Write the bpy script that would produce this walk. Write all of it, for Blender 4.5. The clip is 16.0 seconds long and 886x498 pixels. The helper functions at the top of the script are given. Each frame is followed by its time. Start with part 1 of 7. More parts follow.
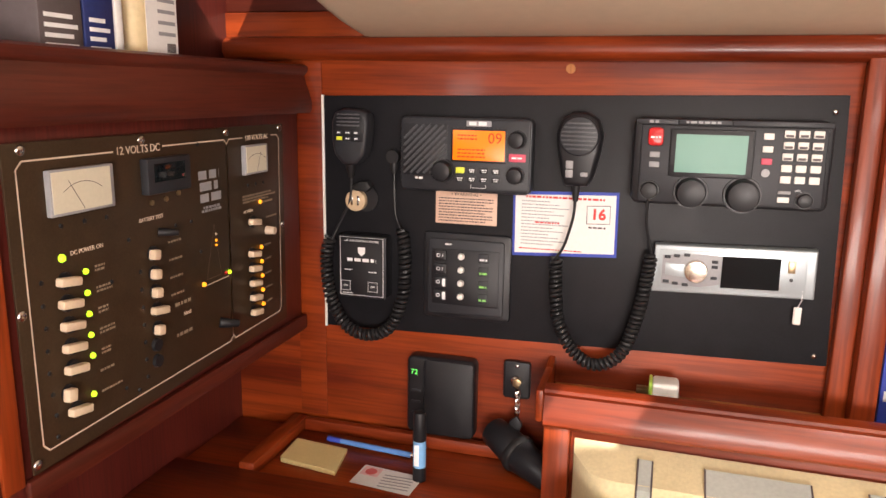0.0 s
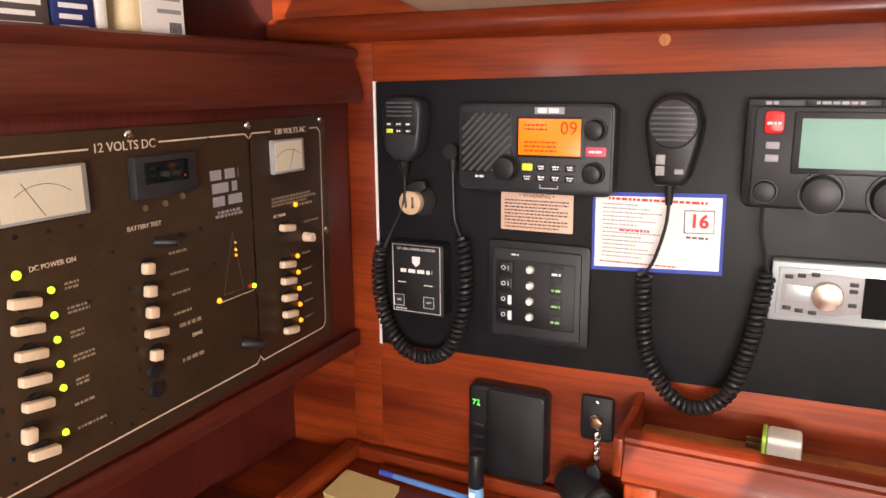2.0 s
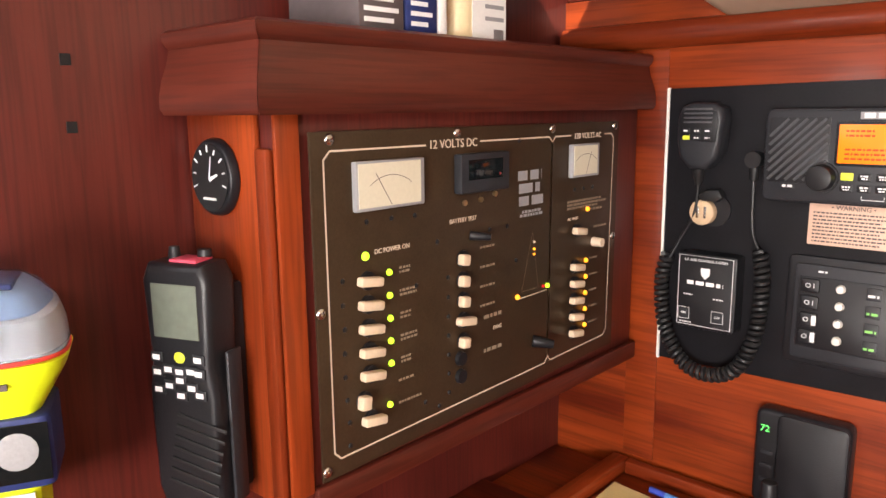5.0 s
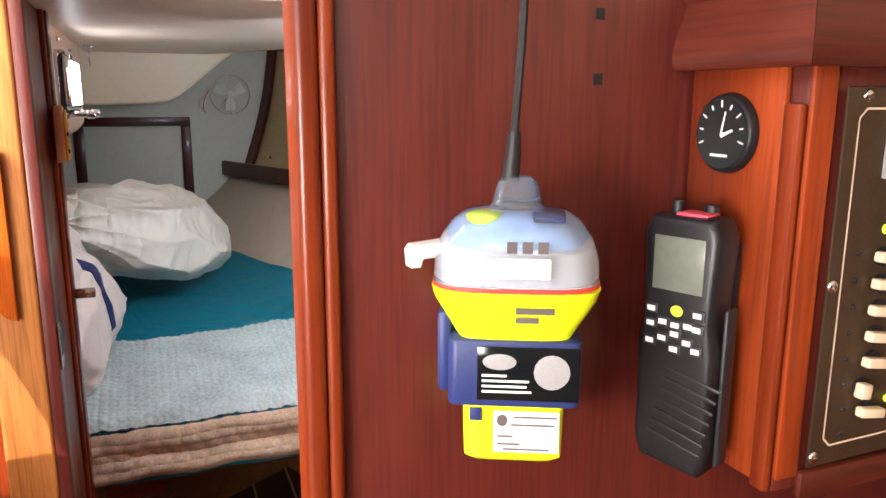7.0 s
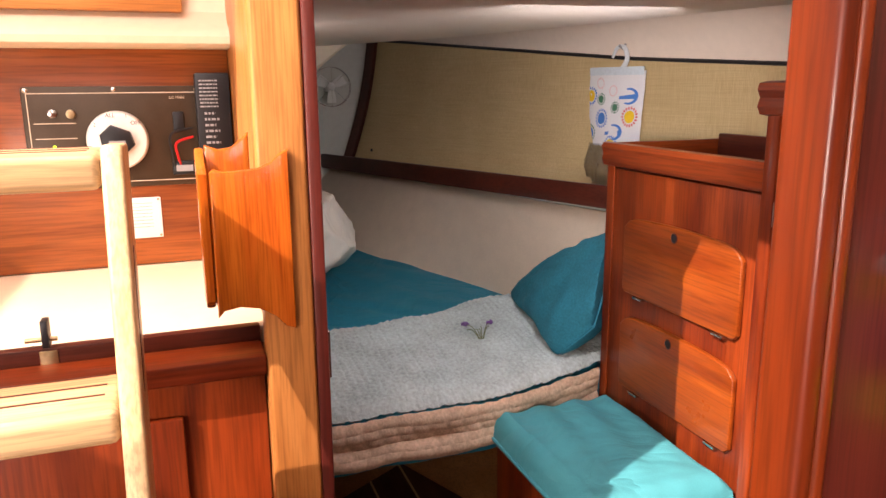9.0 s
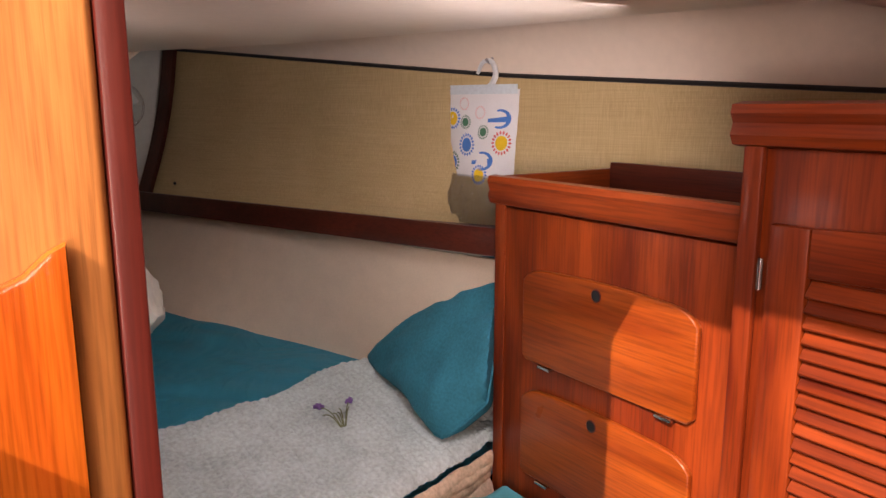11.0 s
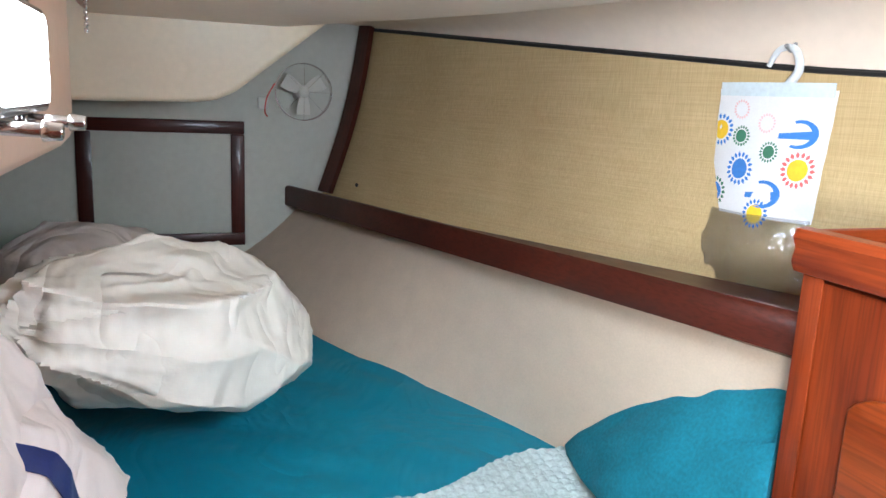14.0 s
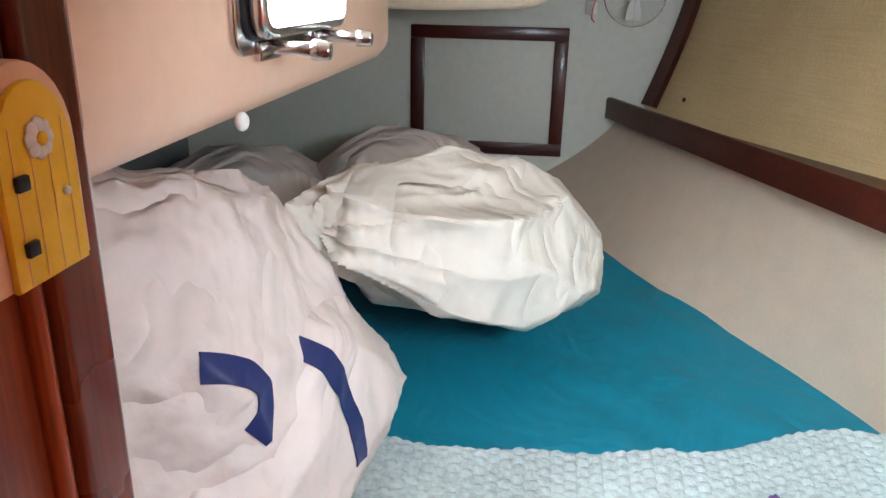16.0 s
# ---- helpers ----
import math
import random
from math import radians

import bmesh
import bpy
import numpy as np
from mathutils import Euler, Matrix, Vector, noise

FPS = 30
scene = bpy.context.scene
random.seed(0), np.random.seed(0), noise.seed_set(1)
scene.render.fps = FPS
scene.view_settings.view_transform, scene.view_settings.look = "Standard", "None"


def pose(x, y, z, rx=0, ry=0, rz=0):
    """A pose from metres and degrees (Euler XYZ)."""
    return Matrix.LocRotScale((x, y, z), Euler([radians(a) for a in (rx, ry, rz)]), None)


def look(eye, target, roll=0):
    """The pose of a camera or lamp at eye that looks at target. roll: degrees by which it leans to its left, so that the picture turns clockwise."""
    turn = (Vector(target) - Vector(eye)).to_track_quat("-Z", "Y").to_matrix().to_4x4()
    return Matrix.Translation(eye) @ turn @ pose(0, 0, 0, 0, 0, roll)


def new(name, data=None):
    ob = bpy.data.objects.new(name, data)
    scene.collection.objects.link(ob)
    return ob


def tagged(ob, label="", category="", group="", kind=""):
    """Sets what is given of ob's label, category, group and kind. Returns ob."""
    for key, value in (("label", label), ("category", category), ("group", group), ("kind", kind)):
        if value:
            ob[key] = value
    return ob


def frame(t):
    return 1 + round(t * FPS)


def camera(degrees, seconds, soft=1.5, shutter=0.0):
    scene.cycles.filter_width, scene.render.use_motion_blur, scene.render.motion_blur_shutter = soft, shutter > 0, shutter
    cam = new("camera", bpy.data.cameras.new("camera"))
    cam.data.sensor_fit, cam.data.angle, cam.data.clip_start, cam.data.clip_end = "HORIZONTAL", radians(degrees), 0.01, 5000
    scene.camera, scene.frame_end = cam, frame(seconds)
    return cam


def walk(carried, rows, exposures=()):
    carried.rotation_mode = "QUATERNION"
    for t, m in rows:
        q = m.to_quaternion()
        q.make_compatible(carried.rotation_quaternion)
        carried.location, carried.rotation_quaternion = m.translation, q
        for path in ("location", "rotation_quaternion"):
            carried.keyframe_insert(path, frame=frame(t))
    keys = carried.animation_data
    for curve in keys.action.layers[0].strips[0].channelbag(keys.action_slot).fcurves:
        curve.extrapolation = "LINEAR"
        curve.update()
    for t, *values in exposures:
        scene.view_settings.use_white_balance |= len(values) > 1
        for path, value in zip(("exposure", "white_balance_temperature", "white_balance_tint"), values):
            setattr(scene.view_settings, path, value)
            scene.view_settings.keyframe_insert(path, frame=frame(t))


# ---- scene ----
cam = camera(61.6, 16.0)
PATH = [  # seconds, eye, target, lean
    (0, (-0.002, 0.076, 1.446), (-0.544, 1.956, 1.031), 0.9),
    (0.5, (0.012, 0.17, 1.444), (-0.586, 2.034, 1.029), 0.4),
    (1, (0.034, 0.233, 1.44), (-0.661, 2.058, 1.01), -0.1),
    (1.5, (0.032, 0.254, 1.436), (-0.752, 2.044, 1.011), -0.4),
    (2, (0.021, 0.262, 1.432), (-0.832, 2.019, 1.002), -0.5),
    (2.5, (0.02, 0.263, 1.43), (-0.89, 1.992, 1.0), -0.4),
    (3, (0.009, 0.258, 1.429), (-0.964, 1.952, 1.001), -0.3),
    (3.2, (0.001, 0.254, 1.429), (-0.992, 1.937, 1.003), -0.3),
    (5.3, (-0.056, 0.195, 1.411), (-1.468, 1.563, 1.041), -0.5),
    (5.5, (-0.063, 0.188, 1.409), (-1.529, 1.496, 1.034), -0.4),
    (6, (-0.094, 0.159, 1.395), (-1.708, 1.279, 1.018), -0.5),
    (6.5, (-0.117, 0.135, 1.392), (-1.846, 1.059, 0.999), -0.3),
    (7, (-0.125, 0.092, 1.389), (-1.946, 0.813, 0.986), 0.2),
    (7.5, (-0.121, 0.032, 1.39), (-2.01, 0.54, 0.975), 0.7),
    (8, (-0.137, -0.051, 1.382), (-2.052, 0.34, 0.958), 1.7),
    (8.5, (-0.213, -0.134, 1.394), (-2.108, 0.336, 0.96), 1.6),
    (9, (-0.293, -0.196, 1.393), (-2.134, 0.456, 0.964), -0.5),
    (9.5, (-0.407, -0.192, 1.371), (-2.178, 0.61, 0.903), 1.0),
    (10, (-0.542, -0.158, 1.39), (-2.298, 0.699, 0.964), 0.4),
    (10.2, (-0.593, -0.15, 1.393), (-2.321, 0.771, 0.987), -0.0),
    (12.3, (-0.973, -0.039, 1.364), (-2.506, 1.186, 0.976), 1.1),
    (12.5, (-1.014, -0.009, 1.358), (-2.576, 1.181, 0.979), 1.4),
    (13, (-1.099, 0.039, 1.384), (-2.718, 1.152, 1.011), 1.5),
    (13.5, (-1.154, 0.053, 1.392), (-2.873, 0.989, 0.981), 1.8),
    (14, (-1.23, 0.09, 1.39), (-3.075, 0.751, 0.995), 2.6),
    (14.5, (-1.279, 0.141, 1.407), (-3.206, 0.512, 1.021), 3.1),
    (15, (-1.302, 0.163, 1.416), (-3.262, 0.251, 1.029), 3.3),
    (15.5, (-1.3, 0.168, 1.416), (-3.244, 0.038, 0.964), 2.9),
    (16, (-1.303, 0.176, 1.404), (-3.176, -0.037, 0.737), 1.3),
]
walk(cam, [(t, look(e, g, lean)) for t, e, g, lean in PATH],
     [(0, 0.85, 6800, 18), (1.5, 1.0, 6700, 18), (3, 1.0, 6600, 17), (5.5, 1.45, 6300, 13), (6.2, 1.65, 5900, 6), (7, 1.45, 6400, 13), (8, 1.1, 6700, 18), (9, 0.7, 7300, 27), (10.2, 0.45, 7700, 35), (12.4, 1.1, 7900, 33), (12.9, 1.35, 6200, 16), (13.4, 1.6, 6000, 12), (14.2, 1.9, 6000, 10), (16, 2.0, 6200, 10)])

# ---- light ----
SUN_TRAVEL = Vector((-0.5, 1.0, -0.9)).normalized()
world = bpy.data.worlds.new("world")
scene.world = world
world.use_nodes = True
wn = world.node_tree
sky = wn.nodes.new("ShaderNodeTexSky")
sky.sky_type = "NISHITA"
sky.sun_disc = False
sky.sun_elevation = math.asin(-SUN_TRAVEL.z)
sky.sun_rotation = math.atan2(-SUN_TRAVEL.x, -SUN_TRAVEL.y)
wn.links.new(sky.outputs[0], wn.nodes["Background"].inputs[0])
wn.nodes["Background"].inputs[1].default_value = 0.12


def lamp(name, kind, m, energy, color, **more):
    data = bpy.data.lights.new(name, kind)
    data.energy, data.color = energy, color
    if kind == "SUN":
        data.angle = more["angle"]
    if kind == "AREA":
        data.shape, data.size, data.size_y = "RECTANGLE", more["size"], more["size_y"]
        data.spread = more.get("spread", math.pi)
    ob = new(name, data)
    ob.matrix_world = m
    return ob


lamp("sun", "SUN", look((0, 0, 0), SUN_TRAVEL), 5.0, (1.0, 0.93, 0.82), angle=0.009)
# daylight in the openings of the deck: companionway, cabin hatch; the cockpit port's pane glows
lamp("companionway_daylight", "AREA", look((-1.0, -0.6, 1.93), (-0.95, -0.45, 0)), 11, (1.0, 0.95, 0.88), size=0.45, size_y=0.9)
# two unseen fill lamps added to brighten the saloon, under closed ceiling and wall
lamp("saloon_hatch_daylight", "AREA", look((0.75, -0.45, 1.895), (0.6, -0.2, 0)), 17, (1.0, 0.96, 0.9), size=0.5, size_y=0.5)
lamp("saloon_window_daylight", "AREA", look((0.25, -1.37, 1.22), (-0.15, 1.0, 1.55)), 52, (1.0, 0.95, 0.88), size=1.4, size_y=0.4)
lamp("cabin_hatch_daylight", "AREA", look((-1.52, 0.55, 1.522), (-2.6, 0.65, 0.85)), 4.6, (0.80, 0.92, 1.0), size=0.34, size_y=0.34, spread=2.6)


# ---- materials ----
def nodes_of(name):
    m = bpy.data.materials.new(name)
    m.use_nodes = True
    return m, m.node_tree.nodes, m.node_tree.links, m.node_tree.nodes["Principled BSDF"]


def wood(name, dark, light, axis="z", rough=0.36, size=1.0, coat=0.12):
    """Varnished hardwood; the grain runs along axis."""
    m, n, l, b = nodes_of(name)
    co = n.new("ShaderNodeTexCoord")
    info = n.new("ShaderNodeObjectInfo")
    shift = n.new("ShaderNodeVectorMath")
    shift.operation = "MULTIPLY_ADD"
    shift.inputs[1].default_value = (1, 1, 1)
    l.new(co.outputs["Object"], shift.inputs[0])
    l.new(info.outputs["Random"], shift.inputs[2])
    mp = n.new("ShaderNodeMapping")
    mp.inputs["Scale"].default_value = [(1.0 if a == axis else 7) * size for a in "xyz"]
    l.new(shift.outputs[0], mp.inputs[0])
    big = n.new("ShaderNodeTexNoise")
    big.inputs["Scale"].default_value, big.inputs["Detail"].default_value, big.inputs["Distortion"].default_value = 1.6, 5, 0.8
    l.new(mp.outputs[0], big.inputs["Vector"])
    ramp = n.new("ShaderNodeValToRGB")
    ramp.color_ramp.elements[0].position, ramp.color_ramp.elements[1].position = 0.32, 0.70
    ramp.color_ramp.elements[0].color, ramp.color_ramp.elements[1].color = (*dark, 1), (*light, 1)
    l.new(big.outputs["Fac"], ramp.inputs[0])
    fine = n.new("ShaderNodeTexNoise")
    mp2 = n.new("ShaderNodeMapping")
    mp2.inputs["Scale"].default_value = [(9 if a == axis else 240) * size for a in "xyz"]
    l.new(shift.outputs[0], mp2.inputs[0])
    l.new(mp2.outputs[0], fine.inputs["Vector"])
    fine.inputs["Scale"].default_value, fine.inputs["Detail"].default_value = 1.0, 3
    pores = n.new("ShaderNodeMapRange")
    pores.inputs[1].default_value, pores.inputs[2].default_value, pores.inputs[3].default_value = 0.36, 0.56, 0.42
    l.new(fine.outputs["Fac"], pores.inputs[0])
    mix = n.new("ShaderNodeMix")
    mix.data_type, mix.blend_type = "RGBA", "MULTIPLY"
    mix.inputs["Factor"].default_value = 0.5
    l.new(ramp.outputs[0], mix.inputs["A"])
    l.new(pores.outputs[0], mix.inputs["B"])
    l.new(mix.outputs["Result"], b.inputs["Base Color"])
    stain = n.new("ShaderNodeTexNoise")
    stain.inputs["Scale"].default_value, stain.inputs["Detail"].default_value = 7, 4
    l.new(shift.outputs[0], stain.inputs["Vector"])
    rr = n.new("ShaderNodeMapRange")
    rr.inputs[3].default_value, rr.inputs[4].default_value = rough - 0.1, rough + 0.16
    l.new(stain.outputs["Fac"], rr.inputs[0])
    l.new(rr.outputs[0], b.inputs["Roughness"])
    bump = n.new("ShaderNodeBump")
    bump.inputs["Strength"].default_value, bump.inputs["Distance"].default_value = 0.25, 0.001
    l.new(fine.outputs["Fac"], bump.inputs["Height"])
    l.new(bump.outputs[0], b.inputs["Normal"])
    b.inputs["Specular IOR Level"].default_value = 0.3
    b.inputs["Coat Weight"].default_value, b.inputs["Coat Roughness"].default_value = coat, 0.12 if coat < 0.3 else 0.3
    return m


def plain(name, color, rough=0.5, metal=0.0, grain=120.0, vary=0.12, bump=0.1, weave=0.0, glow=0.0, clear=0.0, spec=0.35, depth=0.002, crease=0.0, fold=0.01):
    """Paint, plastic, metal, cloth: a colour with fine grain, larger uneven patches, and a woven relief if wanted."""
    m, n, l, b = nodes_of(name)
    co = n.new("ShaderNodeTexCoord")
    fine, big = n.new("ShaderNodeTexNoise"), n.new("ShaderNodeTexNoise")
    for tex, s, d in ((fine, grain, 3), (big, max(grain / 14, 3), 4)):
        tex.inputs["Scale"].default_value, tex.inputs["Detail"].default_value = s, d
        l.new(co.outputs["Object"], tex.inputs["Vector"])
    add = n.new("ShaderNodeMath")
    add.operation = "ADD"
    l.new(fine.outputs["Fac"], add.inputs[0])
    l.new(big.outputs["Fac"], add.inputs[1])
    rg = n.new("ShaderNodeMapRange")
    rg.inputs[1].default_value, rg.inputs[2].default_value = 0.6, 1.4
    rg.inputs[3].default_value, rg.inputs[4].default_value = 1 - vary, 1 + vary
    l.new(add.outputs[0], rg.inputs[0])
    hue = n.new("ShaderNodeVectorMath")
    hue.operation = "SCALE"
    hue.inputs[0].default_value = color
    l.new(rg.outputs[0], hue.inputs["Scale"])
    l.new(hue.outputs[0], b.inputs["Base Color"])
    rr = n.new("ShaderNodeMapRange")
    rr.inputs[3].default_value, rr.inputs[4].default_value = max(rough - 0.08, 0.03), min(rough + 0.1, 1)
    l.new(big.outputs["Fac"], rr.inputs[0])
    l.new(rr.outputs[0], b.inputs["Roughness"])
    b.inputs["Metallic"].default_value = metal
    b.inputs["Specular IOR Level"].default_value = spec
    height = fine.outputs["Fac"]
    if weave:
        waves = []
        for axis in ("X", "Y", "Z"):
            w = n.new("ShaderNodeTexWave")
            w.bands_direction = axis
            w.inputs["Scale"].default_value, w.inputs["Distortion"].default_value = weave, 1.0
            l.new(co.outputs["Object"], w.inputs["Vector"])
            waves.append(w.outputs["Fac"])
        s1, s2 = n.new("ShaderNodeMath"), n.new("ShaderNodeMath")
        l.new(waves[0], s1.inputs[0]), l.new(waves[1], s1.inputs[1])
        l.new(s1.outputs[0], s2.inputs[0]), l.new(waves[2], s2.inputs[1])
        height = s2.outputs[0]
    if bump:
        bp = n.new("ShaderNodeBump")
        bp.inputs["Strength"].default_value, bp.inputs["Distance"].default_value = bump, depth
        l.new(height, bp.inputs["Height"])
        l.new(bp.outputs[0], b.inputs["Normal"])
    if crease:
        cr, off, up, flat, low = n.new("ShaderNodeTexNoise"), n.new("ShaderNodeMath"), n.new("ShaderNodeMath"), n.new("ShaderNodeMapRange"), n.new("ShaderNodeBump")
        cr.inputs["Scale"].default_value, cr.inputs["Detail"].default_value, cr.inputs["Distortion"].default_value = crease, 3, 0.9
        l.new(co.outputs["Object"], cr.inputs["Vector"])
        off.operation, up.operation, off.inputs[1].default_value = "SUBTRACT", "ABSOLUTE", 0.5
        l.new(cr.outputs["Fac"], off.inputs[0]), l.new(off.outputs[0], up.inputs[0]), l.new(up.outputs[0], flat.inputs[0])
        flat.inputs[2].default_value = 0.16
        l.new(flat.outputs[0], low.inputs["Height"])
        low.inputs["Strength"].default_value, low.inputs["Distance"].default_value = 0.8, fold
        if bump:
            l.new(bp.outputs[0], low.inputs["Normal"])
        l.new(low.outputs[0], b.inputs["Normal"])
    if glow:
        b.inputs["Emission Color"].default_value, b.inputs["Emission Strength"].default_value = (*color, 1), glow
    if clear:
        b.inputs["Transmission Weight"].default_value, b.inputs["IOR"].default_value = clear, 1.3
    return m


MAHOGANY = wood("mahogany_upright", (0.110, 0.0125, 0.0035), (0.330, 0.052, 0.009))
MAHOGANY_X = wood("mahogany_along", (0.110, 0.0125, 0.0035), (0.330, 0.052, 0.009), "x")
MAHOGANY_Y = wood("mahogany_across", (0.110, 0.0125, 0.0035), (0.330, 0.052, 0.009), "y")
FLAP_WOOD = wood("orange_mahogany_flap", (0.19, 0.028, 0.004), (0.37, 0.076, 0.010), "x", 0.3)
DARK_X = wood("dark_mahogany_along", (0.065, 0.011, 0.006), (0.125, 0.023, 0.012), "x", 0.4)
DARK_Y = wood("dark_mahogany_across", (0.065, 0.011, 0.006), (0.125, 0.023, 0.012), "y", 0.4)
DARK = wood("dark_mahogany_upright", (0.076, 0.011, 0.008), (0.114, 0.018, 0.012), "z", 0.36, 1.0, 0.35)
TEAK = wood("teak_upright", (0.36, 0.12, 0.028), (0.62, 0.26, 0.075), "z", 0.4, 1.4)
TEAK_Y = wood("teak_across", (0.36, 0.12, 0.028), (0.62, 0.26, 0.075), "y", 0.4, 1.4)
# ladder teak, made paler so that its colour carries the sun's glare
SUNLIT_TEAK = wood("sunlit_teak_upright", (0.50, 0.31, 0.15), (0.70, 0.50, 0.29), "z", 0.4, 1.4)
SUNLIT_TEAK_Y = wood("sunlit_teak_across", (0.50, 0.31, 0.15), (0.70, 0.50, 0.29), "y", 0.4, 1.4)
SOLE = wood("cabin_sole", (0.045, 0.012, 0.007), (0.10, 0.03, 0.015), "x", 0.35)
ENGINE_WOOD = wood("reddish_teak_board", (0.20, 0.045, 0.010), (0.38, 0.105, 0.022), "y", 0.36, 1.2)
CABIN_DARK_X = wood("cabin_dark_mahogany_along", (0.040, 0.007, 0.004), (0.085, 0.015, 0.008), "x", 0.32)
CABIN_DARK_Y = wood("cabin_dark_mahogany_across", (0.040, 0.007, 0.004), (0.085, 0.015, 0.008), "y", 0.32)
CABIN_DARK = wood("cabin_dark_mahogany_upright", (0.040, 0.007, 0.004), (0.085, 0.015, 0.008), "z", 0.32)
DOOR_WOOD = wood("cabin_door_mahogany", (0.085, 0.011, 0.004), (0.18, 0.026, 0.007), "z", 0.22)
BASE_WOOD = wood("pale_berth_veneer", (0.38, 0.17, 0.055), (0.52, 0.26, 0.10), "x", 0.5)
PALE_WOOD = plain("pale_inlay", (0.5, 0.35, 0.18), 0.45)
CREAM = plain("cream_gelcoat", (0.72, 0.60, 0.44), 0.38, grain=60, vary=0.05, bump=0.04)
WHITE_LINER = plain("white_headliner", (0.78, 0.65, 0.54), 0.42, grain=40, vary=0.05, bump=0.04)
BULK_WHITE = plain("bulkhead_laminate", (0.58, 0.57, 0.50), 0.5, grain=50, vary=0.06, bump=0.05)
VINYL = plain("beige_vinyl", (0.60, 0.48, 0.37), 0.55, grain=260, vary=0.08, bump=0.2)


def woven(name, dark, light):
    """Coarse cloth: uneven threads up and along, and faint larger patches."""
    m, n, l, b = nodes_of(name)
    co = n.new("ShaderNodeTexCoord")
    fac = None
    for size, share in (((480, 480, 8), 0.42), ((8, 8, 520), 0.33), ((5, 5, 5), 0.25)):
        mp, tex, mul = n.new("ShaderNodeMapping"), n.new("ShaderNodeTexNoise"), n.new("ShaderNodeMath")
        mp.inputs["Scale"].default_value = size
        tex.inputs["Scale"].default_value, tex.inputs["Detail"].default_value = 1.0, 3
        mul.operation, mul.inputs[1].default_value = "MULTIPLY_ADD", share
        l.new(co.outputs["Object"], mp.inputs[0]), l.new(mp.outputs[0], tex.inputs["Vector"]), l.new(tex.outputs["Fac"], mul.inputs[0])
        mul.inputs[2].default_value = 0.0
        if fac:
            l.new(fac, mul.inputs[2])
        fac = mul.outputs[0]
    ramp, bp = n.new("ShaderNodeValToRGB"), n.new("ShaderNodeBump")
    ramp.color_ramp.elements[0].position, ramp.color_ramp.elements[1].position = 0.38, 0.62
    ramp.color_ramp.elements[0].color, ramp.color_ramp.elements[1].color = (*dark, 1), (*light, 1)
    l.new(fac, ramp.inputs[0]), l.new(ramp.outputs[0], b.inputs["Base Color"]), l.new(fac, bp.inputs["Height"])
    bp.inputs["Strength"].default_value, bp.inputs["Distance"].default_value = 0.4, 0.002
    l.new(bp.outputs[0], b.inputs["Normal"])
    b.inputs["Roughness"].default_value, b.inputs["Specular IOR Level"].default_value = 0.8, 0.2
    return m


LINEN = woven("woven_hull_cloth", (0.47, 0.34, 0.165), (0.61, 0.455, 0.245))
# laminate under the cockpit, with its shade put into the colour as dark grey
SHADED_LAMINATE = plain("shaded_laminate", (0.20, 0.22, 0.22), 0.7, grain=90, vary=0.15, bump=0.1)
BLACK_PANEL = plain("black_board", (0.010, 0.010, 0.012), 0.45, grain=500, vary=0.25, bump=0.05, spec=0.22)
BLACK = plain("black_plastic", (0.012, 0.012, 0.014), 0.36, grain=700, vary=0.25, bump=0.12, spec=0.3)
RUBBER = plain("black_rubber", (0.014, 0.014, 0.015), 0.45, grain=400, vary=0.25, bump=0.12)
DARK_GREY = plain("dark_grey_plastic", (0.022, 0.023, 0.027), 0.42, spec=0.3, grain=600, vary=0.2, bump=0.1)
GREY = plain("grey_plastic", (0.30, 0.30, 0.31), 0.4, grain=400, vary=0.1)
BROWN_PANEL = plain("bronze_panel", (0.050, 0.031, 0.017), 0.36, 0.3, grain=500, vary=0.2, bump=0.05)
WHITE = plain("white_plastic", (0.75, 0.73, 0.68), 0.4, grain=300, vary=0.05)
IVORY = plain("ivory_rocker", (0.66, 0.52, 0.37), 0.42, grain=300, vary=0.08)
PAPER = plain("white_paper", (0.78, 0.77, 0.74), 0.75, grain=300, vary=0.05)
YELLOW_PAPER = plain("yellow_paper", (0.72, 0.58, 0.27), 0.75, grain=300, vary=0.06)
METER_PAPER = plain("meter_paper", (0.62, 0.58, 0.45), 0.6, grain=300, vary=0.05)
PEACH_PLATE = plain("warning_plate", (0.66, 0.44, 0.33), 0.45, grain=300, vary=0.06)
PRINT = plain("printed_ink", (0.62, 0.50, 0.38), 0.6, vary=0.05)
PRINT_DIM = plain("faded_print", (0.26, 0.20, 0.14), 0.6, vary=0.1)
RIB_GREY = plain("grille_ribs", (0.085, 0.087, 0.095), 0.34, grain=500, vary=0.15)
PRINT_WHITE = plain("printed_white", (0.8, 0.8, 0.8), 0.6, vary=0.05)
PRINT_DARK = plain("printed_dark", (0.10, 0.08, 0.08), 0.6, vary=0.1)
PRINT_RED = plain("printed_red", (0.65, 0.05, 0.04), 0.55, vary=0.08)
PRINT_BLUE = plain("printed_blue", (0.04, 0.07, 0.40), 0.55, vary=0.08)
STEEL = plain("stainless_steel", (0.62, 0.61, 0.6), 0.18, 1.0, grain=300, vary=0.08, bump=0.03)
BRASS = plain("worn_brass", (0.42, 0.31, 0.18), 0.35, 1.0, grain=200, vary=0.2)
LCD_ORANGE = plain("orange_display", (1.0, 0.19, 0.004), 0.3, grain=30, vary=0.05, bump=0, glow=0.30)
LCD_DIGIT = plain("display_digits", (0.40, 0.05, 0.005), 0.4, vary=0.05, bump=0)
LCD_GREEN = plain("pale_green_display", (0.20, 0.38, 0.32), 0.5, grain=20, vary=0.04, bump=0)
